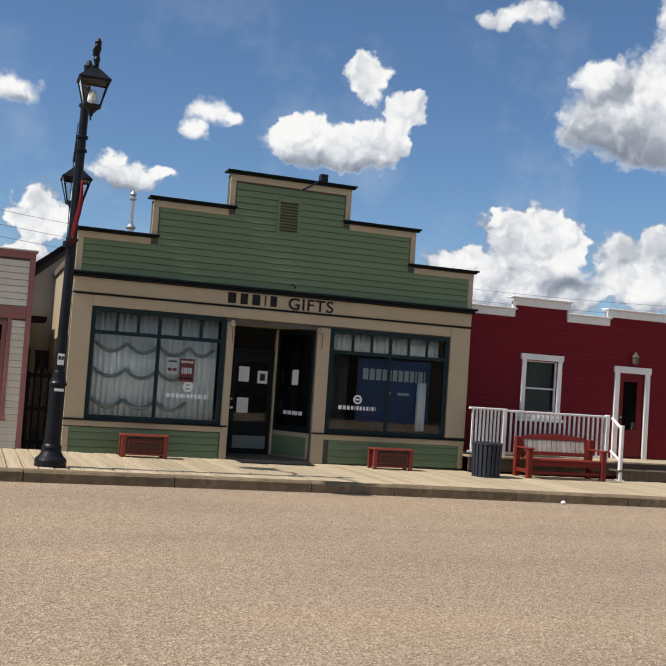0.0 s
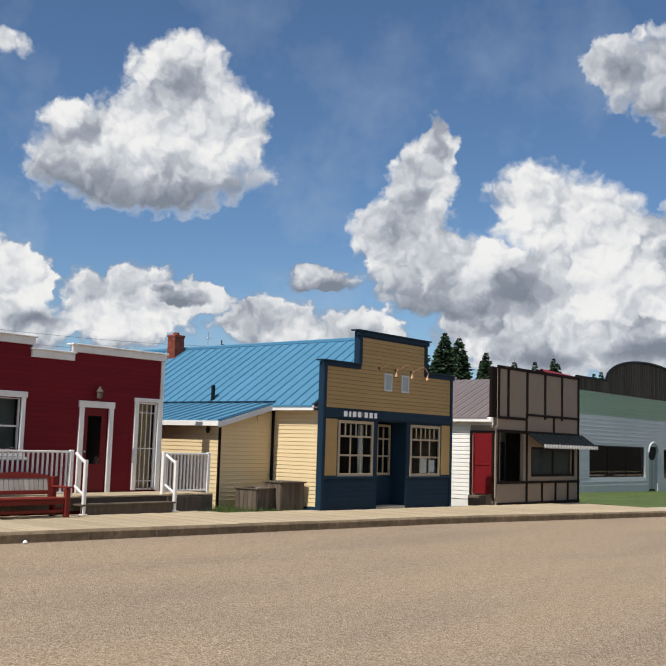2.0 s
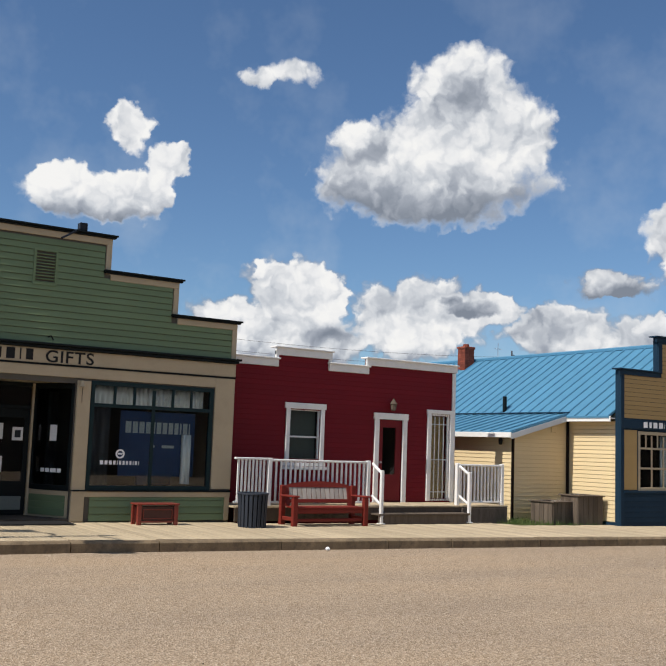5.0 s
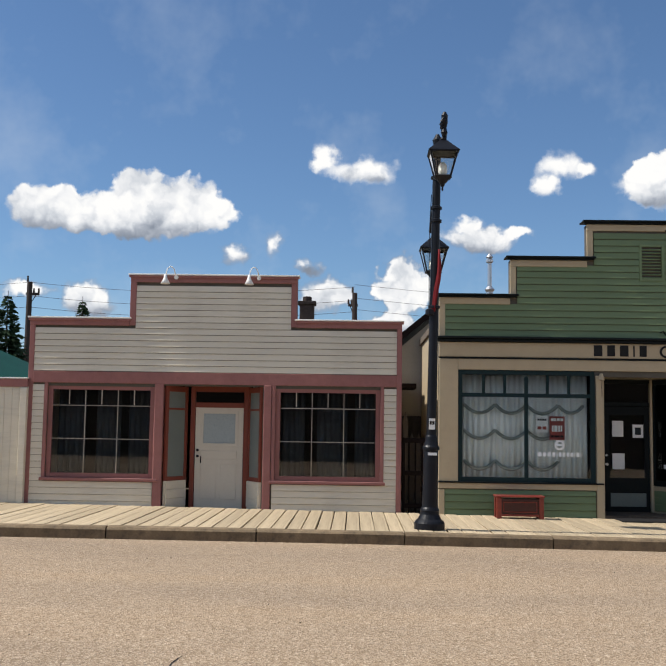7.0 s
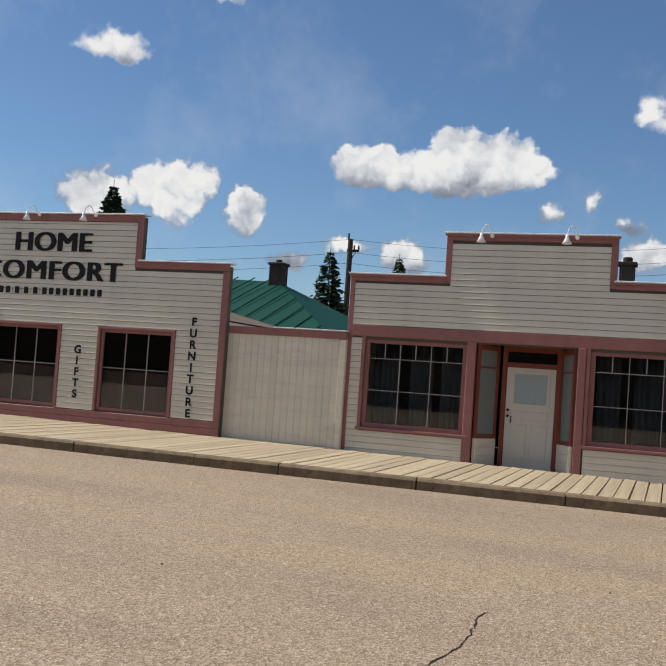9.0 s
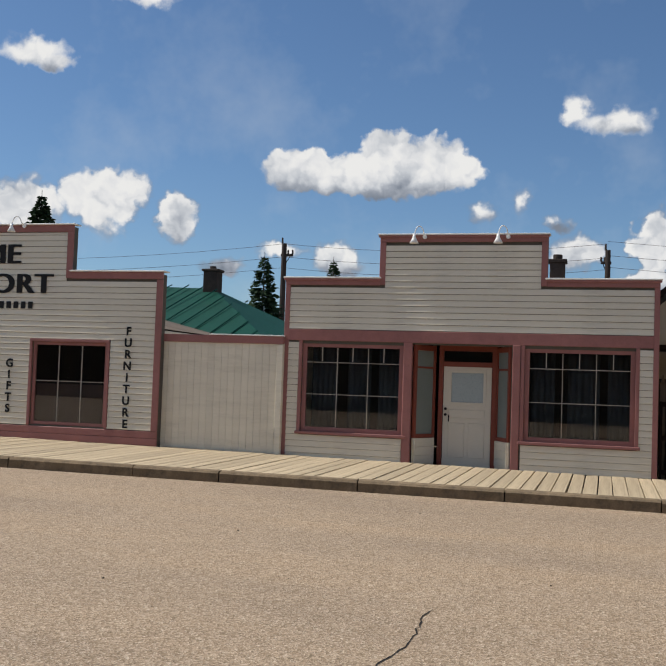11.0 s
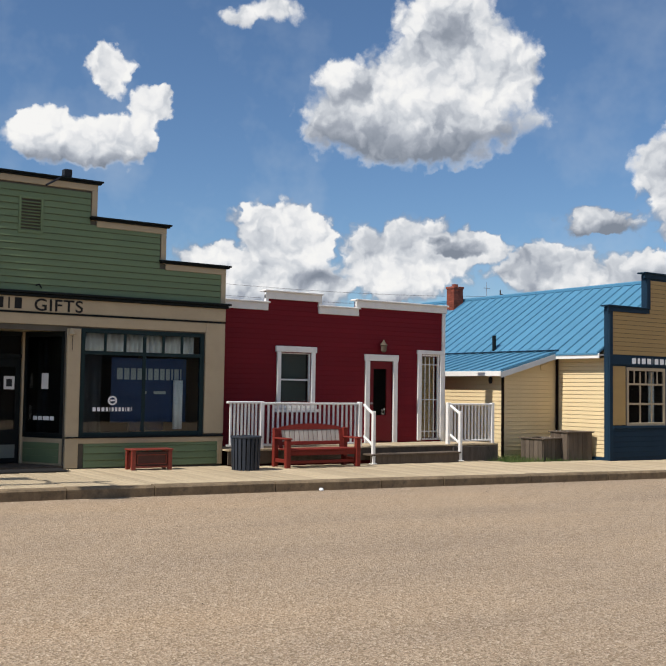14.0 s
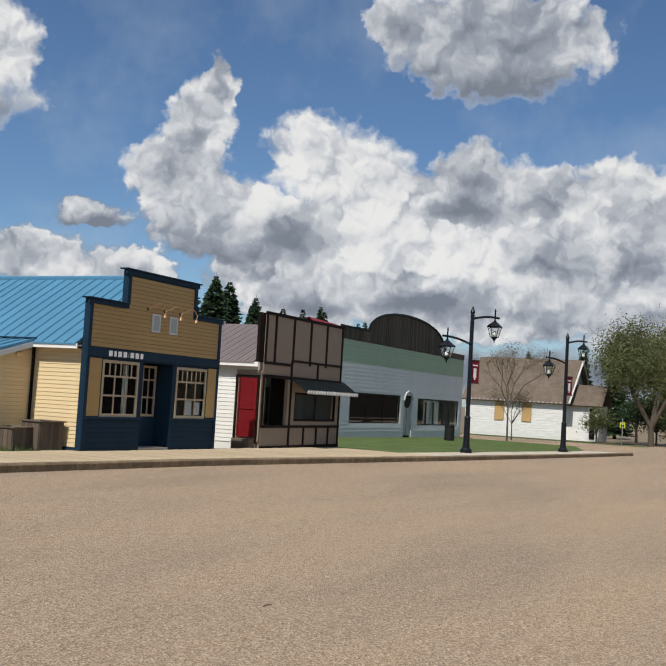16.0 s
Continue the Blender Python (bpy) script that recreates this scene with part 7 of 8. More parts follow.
def brown_shop():
    h = thing("brown_shop", "taupe panelled false-front shop with dark umber battens", "shop")
    x0, x1, zb = 32.55, 38.75, -0.35
    sx = 32.5
    holes = [(32.75, 34.4, 0.55, 2.45), (34.95, 38.4, 0.78, 1.95)]
    finish(wall_mesh(bmesh.new(), [(x0, x1, zb, 4.9)], holes, BY, BY + 0.16), "front_wall", "stucco", h)
    for xx in (32.55, 33.2, 34.55, 35.9, 37.25, x1 - 0.12):
        box_part("batten", "umber", h, (xx, xx + 0.12, BY - 0.04, BY - 0.001, 3.06, 4.86), 0.006)
    for d in ((x0 - 0.06, x1 + 0.06, 4.86, 4.98), (x0, 34.55, 2.96, 3.06), (34.55, x1, 3.15, 3.24), (x0, x1, 2.44, 2.56), (x0, x1, 0.52, 0.62), (x0, x1, -0.3, -0.18)):
        box_part("rail_board", "umber", h, (d[0], d[1], BY - 0.055, BY - 0.001, d[2], d[3]), 0.006)
    for xx, c, d in ((34.52, 2.56, 3.24), (36.6, 2.56, 3.15), (x1 - 0.12, 2.56, 3.15), (34.55, 0.62, 2.44), (x1 - 0.12, 0.62, 2.44), (x0, 0.62, 2.44), (34.55, -0.18, 0.52), (35.7, -0.18, 0.52), (36.75, -0.18, 0.52), (37.75, -0.18, 0.52), (x1 - 0.12, -0.18, 0.52)):
        box_part("batten", "umber", h, (xx, xx + 0.11, BY - 0.04, BY - 0.001, c, d), 0.006)
    box_part("parapet_side", "umber", h, (x0 - 0.35, x0 - 0.001, BY + 0.02, BY + 0.14, 3.0, 4.9), 0.0)
    glazed(h, 34.95, 38.4, 0.78, 1.95, BY + 0.02, "umber", 0.09, cols=(0.5,), bar=0.12, label="wide two-light shop window")
    box_part("blind", "blind_grey", h, (35.0, 38.35, BY + 0.22, BY + 0.23, 0.8, 1.92), 0.0, "grey blind behind glass")
    glazed(h, 32.95, 34.2, 0.62, 2.1, BY + 0.75, "umber", 0.1, label="dark recessed entry window")
    box_part("recess_back", "blind_grey", h, (32.75, 34.4, BY + 0.85, BY + 0.9, -0.2, 2.5), 0.0)
    # yellow ply colour paints the sunlit strip within the recess
    box_part("recess_sill", "ply", h, (32.75, 34.4, BY + 0.17, BY + 0.74, 0.4, 0.55), 0.0, "bare sill with sunlight painted into its colour")
    # awning
    bm = bmesh.new()
    q = [(34.6, BY - 0.01, 2.5), (39.0, BY - 0.01, 2.5), (39.0, BY - 0.8, 2.0), (34.6, BY - 0.8, 2.0)]
    v = [bm.verts.new(p) for p in q] + [bm.verts.new((p[0], p[1], p[2] - 0.03)) for p in q]
    for f_ in ((0, 1, 2, 3), (7, 6, 5, 4), (0, 4, 5, 1), (1, 5, 6, 2), (2, 6, 7, 3), (3, 7, 4, 0)):
        bm.faces.new([v[i] for i in f_])
    aw = finish(bm, "awning", "dark", h, "dark ribbed awning with a white scalloped edge")
    for k in range(10):
        finish(rod(bmesh.new(), (34.6 + 0.48 * k, BY - 0.02, 2.52), (34.6 + 0.48 * k, BY - 0.8, 2.02), 0.02, sides=4), "awning_rib", "dark", aw)
    for k in range(20):
        finish(rod(bmesh.new(), (34.71 + 0.22 * k, BY - 0.82, 1.985), (34.71 + 0.22 * k, BY - 0.8, 1.985), 0.085, sides=10), "scallop", "white", aw)
    # white side with red door under the eave
    wall = finish(block(bmesh.new(), sx, sx + 0.15, BY + 0.17, 30, -0.4, 3.0), "side_wall", "white_siding", h)
    siding(wall, "white_siding", [(-24.0, -21.5, -0.1, 2.72)], [], sx - 0.001, 0.152, -0.1, proud=0.018, along="y")
    box_part("porch_panel", "stucco", h, (sx - 0.03, sx - 0.001, BY + 0.0, 21.48, 0.0, 2.7), 0.0)
    for d in ((21.38, 21.48), (20.36, 20.44)):
        box_part("door_casing", "umber", h, (sx - 0.08, sx - 0.031, d[0], d[1], -0.1, 2.5), 0.006)
    box_part("door_casing", "umber", h, (sx - 0.08, sx - 0.031, 20.44, 21.38, 2.42, 2.5), 0.006)
    door = box_part("door", "red_door", h, (sx - 0.06, sx - 0.031, 20.53, 21.25, 0.14, 2.4), 0.004, "bright red door behind a white storm frame")
    for a, b, c, d in ((20.46, 20.52, 0.14, 2.4), (21.26, 21.32, 0.14, 2.4), (20.53, 21.25, 1.2, 1.27), (20.53, 21.25, 0.14, 0.2)):
        box_part("storm_frame", "red_door", door, (sx - 0.085, sx - 0.061, a, b, c, d), 0.004)
    box_part("door_step", "old_wood", h, (sx - 0.4, sx - 0.09, 20.45, 21.3, -0.3, 0.08), 0.01)
    box_part("eave_fascia", "white", h, (sx - 0.34, sx - 0.30, BY + 0.0, 26, 2.82, 3.0), 0.006)
    ex, ez, rx, rz = sx - 0.36, 3.0, 36.0, 4.75
    roof = None
    for k in range(20):
        ya, yb = BY + 0.2 + 0.42 * k, BY + 0.2 + 0.42 * (k + 1)
        bm = bmesh.new()
        q = [(ex, ya, ez), (ex, yb, ez), (rx, yb, rz), (rx, ya, rz)]
        v = [bm.verts.new(p) for p in q] + [bm.verts.new((p[0], p[1], p[2] - 0.05)) for p in q]
        for f_ in ((0, 1, 2, 3), (7, 6, 5, 4), (0, 4, 5, 1), (1, 5, 6, 2), (2, 6, 7, 3), (3, 7, 4, 0)):
            bm.faces.new([v[i] for i in f_])
        rod(bm, (ex, ya + 0.01, ez + 0.02), (rx, ya + 0.01, rz + 0.02), 0.022, sides=4)
        rod(bm, (ex, ya + 0.22, ez + 0.01), (rx, ya + 0.22, rz + 0.01), 0.014, sides=4)
        if roof is None:
            roof = finish(bm, "roof", "mauve_roof", h, "grey-mauve ribbed metal roof")
        else:
            finish(bm, "roof_panel", "mauve_roof", roof)
    bm = bmesh.new()
    bm.faces.new([bm.verts.new(p) for p in ((rx, BY + 0.2, rz), (rx, BY + 8.6, rz), (x1 + 0.3, BY + 8.6, ez), (x1 + 0.3, BY + 0.2, ez))])
    finish(bm, "far_slope", "mauve_roof", h).modifiers.new("thickness", "SOLIDIFY").thickness = 0.05
    box_part("far_wall", "stucco", h, (x1 - 0.15, x1, BY + 0.17, 29, -0.4, 3.0), 0.0)
    box_part("rear_wall", "stucco", h, (sx, x1, 29, 29.15, -0.4, 4.0), 0.0)
    return h


settle(brown_shop(), *BROWN)

# ---- long store with an arched parapet ----
SY = 28.0


def long_store():
    h = thing("long_store", "long pale store with mint band and arched weathered parapet", "shop")
    x0, x1, zb = 52.5, 73.3, -0.6
    holes = [(54.2, 61.6, 0.42, 2.3), (64.6, 72.6, 0.3, 2.2), (62.25, 63.6, zb, 2.35)]
    wall = finish(wall_mesh(bmesh.new(), [(x0, x1, zb, 5.45)], holes, SY, SY + 0.2), "front_wall", "grey_siding", h)
    siding(wall, "grey_siding", [(x0, x1, -0.1, 4.06)], [(a - 0.1, b + 0.1, c - 0.1, d + 0.1) for a, b, c, d in holes], SY - 0.002, 0.23, -0.1, proud=0.025)
    siding(wall, "mint", [(x0, x1, 4.06, 5.42)], [], SY - 0.002, 0.226, 4.07, proud=0.025)
    n = 64
    for k in range(n):
        xa, xb = x0 + (x1 - x0) * k / n, x0 + (x1 - x0) * (k + 1) / n
        xm = (xa + xb) / 2
        u = (xm - 62.4) / 6.2
        top = 6.15 if abs(u) > 1 else 6.15 + 1.5 * math.sqrt(max(0.0, 1 - u * u)) ** 0.9
        top = top if xm < 69.5 else max(5.6, top - 0.3)
        box_part("parapet_board", "weathered", h, (xa + 0.012, xb - 0.012, SY - 0.06, SY - 0.001, 5.44, top), 0.0)
    pts_ = [(62.4 + 6.2 * cos(a), SY - 0.08, 6.15 + 1.56 * sin(a) ** 0.9) for a in [pi * i / 24 for i in range(25)]]
    finish(tube(bmesh.new(), pts_, 0.09, 6), "arch_trim", "dark", h, "black arched edge trim")
    box_part("edge_trim", "dark", h, (x0, 56.3, SY - 0.1, SY + 0.02, 6.12, 6.24))
    # one near-black sheet stands for the shade inside the store
    box_part("window_shade_back", "inside", h, (x0 + 0.3, x1 - 0.3, SY + 2.5, SY + 2.6, -0.5, 3.2), 0.0)
    glazed(h, 54.2, 61.6, 0.42, 2.3, SY + 0.05, "dark", 0.08, cols=(0.33, 0.66), bar=0.1, label="dark three-light window band")
    glazed(h, 64.6, 72.6, 0.3, 2.2, SY + 0.05, "dark", 0.08, cols=(0.2, 0.38, 0.62, 0.8), bar=0.3, label="dark window band with pale mullions")
    box_part("blind", "curtain", h, (66.3, 69.2, SY + 0.3, SY + 0.32, 0.4, 2.1), 0.0, "cream blind")
    door = box_part("door", "frost", h, (62.35, 63.5, SY + 0.1, SY + 0.15, -0.4, 2.1), 0.02, "pale double door under a arched light with the dark behind it painted on")
    box_part("door_joint", "dark", door, (62.9, 62.94, SY + 0.09, SY + 0.099, -0.4, 2.1), 0.0)
    finish(tube(bmesh.new(), [(62.93 + 0.75 * cos(a), SY - 0.03, 2.0 + 0.6 * sin(a)) for a in [pi * i / 12 for i in range(13)]], 0.08, 6), "door_arch", "grey_siding", h)
    # opaque disc, coloured as the dark seen through an arched light
    finish(rod(bmesh.new(), (62.93, SY + 0.08, 2.1), (62.93, SY + 0.1, 2.1), 0.62, sides=24), "arch_light", "inside", h, "arched light with the dark behind it painted on")
    bm = bmesh.new()
    for d in ((x0, x0 + 0.2, SY + 0.2, SY + 6, zb, 4.6), (x1 - 0.2, x1, SY + 0.2, SY + 6, zb, 4.6), (x0, x1, SY + 6, SY + 6.2, zb, 4.6)):
        block(bm, *d)
    finish(bm, "side_wall", "grey_siding", h)
    bm = bmesh.new()
    v = [bm.verts.new(p) for p in ((x0 + 1, SY + 0.3, 4.6), (x1, SY + 0.3, 4.6), (x1, SY + 3, 6.0), (x0 + 1, SY + 3, 6.75), (x1, SY + 6, 4.6), (x0 + 1, SY + 6, 4.6))]
    bm.faces.new((v[0], v[1], v[2], v[3]))
    bm.faces.new((v[3], v[2], v[4], v[5]))
    finish(bm, "roof", "far_red", h, "dull red metal roof")
    return h


settle(long_store(), *STORE)
drum = thing("litter_drum", "black waste drum on the lawn", "bin", (63.5, 22.6, gz(63.5) + 0.03))
finish(turned(bmesh.new(), [(0.32, 0.0), (0.34, 0.05), (0.33, 0.5), (0.345, 0.52), (0.33, 0.9), (0.34, 0.95), (0.3, 0.95)], 18), "drum_body", "ink", drum)
finish(turned(bmesh.new(), [(0.35, 0.95), (0.36, 1.0), (0.2, 1.05)], 18), "drum_lid", "ink", drum)

# ---- church across the side street ----


def church():
    h = thing("old_church", "small white clapboard church with brown shingle roof and boarded windows", "church")
    X, ya, yb, zb = 95.0, 26.0, 37.0, -0.8
    bm = bmesh.new()
    block(bm, X, X + 0.25, ya, yb, zb, 3.1)
    block(bm, X + 9.75, X + 10, ya, yb, zb, 3.1)
    block(bm, X + 0.25, X + 9.75, yb - 0.25, yb, zb, 3.1)
    finish(bm, "long_wall", "far_white", h)
    for yy in (ya, yb - 0.26):
        bm = bmesh.new()
        v = [bm.verts.new(p) for p in ((X, yy, zb), (X + 10, yy, zb), (X + 10, yy, 3.1), (X + 5, yy, 7.2), (X, yy, 3.1))]
        bm.faces.new(v)
        finish(bm, "gable_wall", "far_white", h)
    for k in range(14):
        z = -0.6 + 0.26 * k
        box_part("clapboard", "far_white", h, (X - 0.03, X - 0.001, ya, yb, z, z + 0.24), 0.012)
    bm = bmesh.new()
    for s, e in ((0, -0.5), (1, 10.5)):
        v = [bm.verts.new(p) for p in ((X + e, ya - 0.5, 2.75), (X + 5, ya - 0.5, 7.3), (X + 5, yb + 0.4, 7.3), (X + e, yb + 0.4, 2.75))]
        bm.faces.new(v)
    finish(bm, "roof", "shingle", h, "weathered brown shingle roof").modifiers.new("thickness", "SOLIDIFY").thickness = 0.12
    for k in range(24):
        yy = ya - 0.2 + 0.47 * k
        box_part("rafter_tail", "far_white", h, (X - 0.48, X - 0.04, yy, yy + 0.1, 2.72, 2.86), 0.0)
    for yc in (33.1, 30.05):
        w = box_part("boarded_window", "ply", h, (X - 0.07, X - 0.031, yc - 0.46, yc + 0.46, 0.85, 2.3), 0.01, "arched window boarded with plywood")
        finish(rod(bmesh.new(), (X - 0.062, yc, 2.3), (X - 0.031, yc, 2.3), 0.455, sides=20), "arch_board", "ply", w)
        finish(tube(bmesh.new(), [(X - 0.08, yc - 0.5, 0.8), (X - 0.08, yc - 0.5, 2.3)] + [(X - 0.08, yc - 0.5 * cos(a), 2.3 + 0.5 * sin(a)) for a in [pi * i / 10 for i in range(11)]] + [(X - 0.08, yc + 0.5, 0.8), (X - 0.08, yc - 0.5, 0.8)], 0.035, 4), "window_trim", "ply", w)
    # porch at the near gable
    bm = bmesh.new()
    block(bm, X + 1.2, X + 5.2, 22.6, 26.0, zb, 2.75)
    po = finish(bm, "porch", "far_white", h, "low gabled church porch")
    bm = bmesh.new()
    for e in (0.8, 5.6):
        v = [bm.verts.new(p) for p in ((X + e, 22.2, 2.6), (X + 3.2, 22.2, 4.7), (X + 3.2, 26.2, 4.7), (X + e, 26.2, 2.6))]
        bm.faces.new(v)
    finish(bm, "porch_roof", "shingle", h).modifiers.new("thickness", "SOLIDIFY").thickness = 0.12
    box_part("porch_door", "umber", po, (X + 1.17, X + 1.199, 23.0, 23.6, -0.6, 2.4), 0.0, "dark doorway")
    finish(tube(bmesh.new(), [(X - 0.5, ya - 0.6, 2.8), (X + 5, ya - 0.6, 7.35), (X + 10.5, ya - 0.6, 2.8)], 0.1, 4), "bargeboard", "far_white", h)
    return h


old = church()
old.location = (0.0, -1.05, EYE_Z - 1.66 - 0.25)
old.scale = (1.0, 0.9, 0.97)


def twin_lamp(x, y, label):
    """Tall black lamp: two arms at unlike heights, hanging lanterns and a red banner."""
    t = thing("tall_street_lamp", label, "street lamp", (x, y, gz(x) + 0.17), "tall black lamps along the pavement")
    finish(turned(bmesh.new(), [(0.26, 0), (0.26, 0.14), (0.17, 0.24), (0.14, 0.5), (0.13, 1.5), (0.15, 1.53), (0.1, 1.6)], 18), "base", "black_metal", t)
    finish(turned(bmesh.new(), [(0.095, 1.5), (0.085, 6.1), (0.11, 6.14), (0.05, 6.3), (0.02, 6.4)], 14), "shaft", "black_metal", t)
    for s, z in ((1, 5.85), (-1, 4.72)):
        arm = finish(tube(bmesh.new(), [(0, 0, z)] + [(s * 1.55 * u, -0.5 * u * s, z + 0.22 * sin(u * pi / 2)) for u in [i / 6 for i in range(1, 7)]] + [(s * 1.95, -0.6 * s, z + 0.22)], 0.05, 8), "arm", "black_metal", t)
        finish(rod(rod(bmesh.new(), (s * 1.62, -0.52 * s, z - 0.1), (s * 1.62, -0.52 * s, z + 0.5), 0.035, sides=6), (s * 1.62, -0.52 * s, z + 0.5), (s * 1.62, -0.52 * s, z + 0.62), 0.05, 0.01, 6), "arm_finial", "black_metal", t)
        hang_lantern(t, (s * 1.62, -0.52 * s, z - 0.66), 0.95)
    for z in (4.05, 3.05):
        finish(rod(bmesh.new(), (0, 0, z), (0.75, -0.2, z), 0.022, sides=6), "banner_rod", "black_metal", t)
    mm = Matrix.Rotation(math.atan2(-0.2, 0.75), 4, "Z")
    b = box_part("banner", "flag", t, (0.1, 0.72, -0.006, 0.006, 3.07, 4.03), 0.0, "red street banner with a pale motif", m=mm)
    for d in ((0.28, 0.5, 3.3, 3.7), (0.34, 0.44, 3.2, 3.3), (0.2, 0.6, 3.8, 3.86)):
        box_part("banner_motif", "paper", b, (d[0], d[1], -0.012, -0.007, d[2], d[3]), 0.0, m=mm)
    return t


twin_lamp(41.3, 13.9, "tall black two-armed street lamp with a red banner by the lawn")
twin_lamp(53.2, 12.5, "tall black two-armed street lamp with a red banner at the corner")

sign = thing("crossing_sign", "fluorescent yellow-green warning sign on a steel post", "sign", afar(92.5, 20.2, gz(92)))
finish(rod(bmesh.new(), (0, 0, 0), (0, 0, 2.9), 0.04), "post", "galvanised", sign)
box_part("sign_plate", "yellow_sign", sign, (-0.02, 0.02, -0.24, 0.24, 2.0, 2.55), 0.01)
finish(rod(bmesh.new(), (-0.03, 0.0, 2.2), (-0.021, 0.0, 2.2), 0.16, sides=5), "sign_mark", "ink", sign)

# ---- buildings and poles behind ----


def green_roof_house():
    h = thing("green_roof_house", "house behind with a bottle green metal hip roof", "house")
    x0, x1, y0, y1, ez, rz = -19.5, -7.9, 24.6, 34.0, 2.75, 4.72
    bm = bmesh.new()
    a = [bm.verts.new(p) for p in ((x0, y0, ez), (x1, y0, ez), (x1, y1, ez), (x0, y1, ez))]
    r = [bm.verts.new(p) for p in ((-17, 30.5, rz), (-11.7, 30.5, rz - 0.12))]
    for f_ in ((a[0], a[1], r[1], r[0]), (a[1], a[2], r[1]), (a[2], a[3], r[0], r[1]), (a[3], a[0], r[0])):
        bm.faces.new(f_)
    roof = finish(bm, "roof", "green_roof", h)
    for k in range(20):
        u = k / 20
        xx = x0 + (x1 - x0) * u
        t = min(1.0, max(0.02, (xx - x0) / 2.5, 0.02) if xx < -17 else (1.0 if xx < -11.7 else (x1 - xx) / (x1 + 11.7)))
        finish(rod(bmesh.new(), (xx, y0, ez + 0.02), (xx, y0 + 5.9 * t, ez + (rz - ez) * t - 0.01), 0.02, sides=4), "roof_rib", "green_roof", roof)
    box_part("walls", "stucco", h, (x0 + 0.4, x1 - 0.4, y0 + 0.4, y1 - 0.4, -0.1, ez + 0.1), 0.0)
    box_part("eave_board", "umber", h, (x0, x1, y0 - 0.04, y0 - 0.001, ez - 0.16, ez - 0.005), 0.0)
    ch = box_part("chimney", "dark_brick", h, (-11.86, -11.4, 30.0, 30.46, 3.9, 5.1), 0.01, "dark brick chimney")
    box_part("chimney_crown", "dark_brick", ch, (-11.91, -11.35, 29.95, 30.51, 5.1, 5.18), 0.02)
    finish(turned(bmesh.new(), [(0.11, 5.18), (0.10, 5.28)], 10, (-11.63, 30.23, 0)), "chimney_pot", "dark_brick", ch)
    return h


settle(green_roof_house(), *FURN)


def utility_pole(x, y, top, label, arm=1.2, turn=0):
    t = thing("utility_pole", label, "utility pole", afar(x, y, -0.3), "wooden utility poles behind the shops")
    finish(rod(bmesh.new(), (0, 0, 0), (0, 0, top), 0.16, 0.12, 10), "pole", "pole_wood", t)
    mm = Matrix.Rotation(radians(turn), 4, "Z")
    box_part("crossarm", "pole_wood", t, (-0.15, arm, -0.06, 0.06, top - 0.62, top - 0.5), 0.01, m=mm)
    for u in (0.45 * arm, 0.95 * arm):
        finish(rod(bmesh.new(), mm @ Vector((u, 0, top - 0.5)), mm @ Vector((u, 0, top - 0.3)), 0.05, 0.035, 8), "insulator", "pole_wood", t)
    finish(rod(bmesh.new(), (-0.1, 0, top), (-0.1, 0, top + 0.28), 0.05, 0.04, 8), "top_insulator", "pole_wood", t)
    finish(rod(bmesh.new(), mm @ Vector((arm * 0.7, 0, top - 0.6)), (0, 0, top - 1.1), 0.02), "brace", "pole_wood", t)
    return t


utility_pole(-13.75, 45, 8.75, "dark wooden utility pole with a short crossarm", 0.45)
utility_pole(0.6, 45, 8.45, "dark wooden utility pole with a stub crossarm", 0.3, 180)
up3 = utility_pole(46.2, 50, 9.0, "dark wooden utility pole with a wide crossarm", 1.0)
box_part("crossarm_wide", "pole_wood", up3, (-1.1, 1.1, -0.07, 0.07, 8.15, 8.3), 0.01)
ant = thing("antenna_mast", "thin pale antenna mast behind the blue roof", "antenna", afar(44.9, 50, -0.3))
finish(rod(bmesh.new(), (0, 0, 0), (0, 0, 9.7), 0.05, 0.02, 6), "mast", "galvanised", ant)
finish(rod(bmesh.new(), (-0.3, 0, 9.3), (0.3, 0, 9.3), 0.015, sides=4), "antenna_bar", "galvanised", ant)
wp = thing("steel_mast", "pale steel mast behind the tan shop", "mast", afar(58.6, 40.0, -0.5))
finish(rod(bmesh.new(), (0, 0, 0), (0, 0, 7.6), 0.14, 0.12, 8), "mast_tube", "galvanised", wp)
finish(turned(bmesh.new(), [(0.16, 7.5), (0.18, 7.6), (0.1, 7.7)], 8), "mast_cap", "galvanised", wp)
for k, z in enumerate((8.1, 7.5, 7.0)):
    w = thing("overhead_wire", "thin overhead wire between poles", "wire", (0, 0, 0), "overhead wires")
    pts_ = [(-13.75 + 14.35 * u, 45, z - 0.35 * 4 * u * (1 - u)) for u in [i / 12 for i in range(13)]]
    finish(tube(bmesh.new(), [afar(*p) for p in pts_], 0.008, 4), "span", "pole_wood", w)
    pts_ = [(0.6 + 45.6 * u, 45 + 5 * u, z + 0.1 - 0.9 * 4 * u * (1 - u)) for u in [i / 20 for i in range(21)]]
    finish(tube(bmesh.new(), [afar(*p) for p in pts_], 0.008, 4), "span", "pole_wood", w)
    pts_ = [(-13.75 - 30 * u, 45, z - 0.8 * 4 * u * (1 - u)) for u in [i / 14 for i in range(15)]]
    finish(tube(bmesh.new(), [afar(*p) for p in pts_], 0.008, 4), "span", "pole_wood", w)

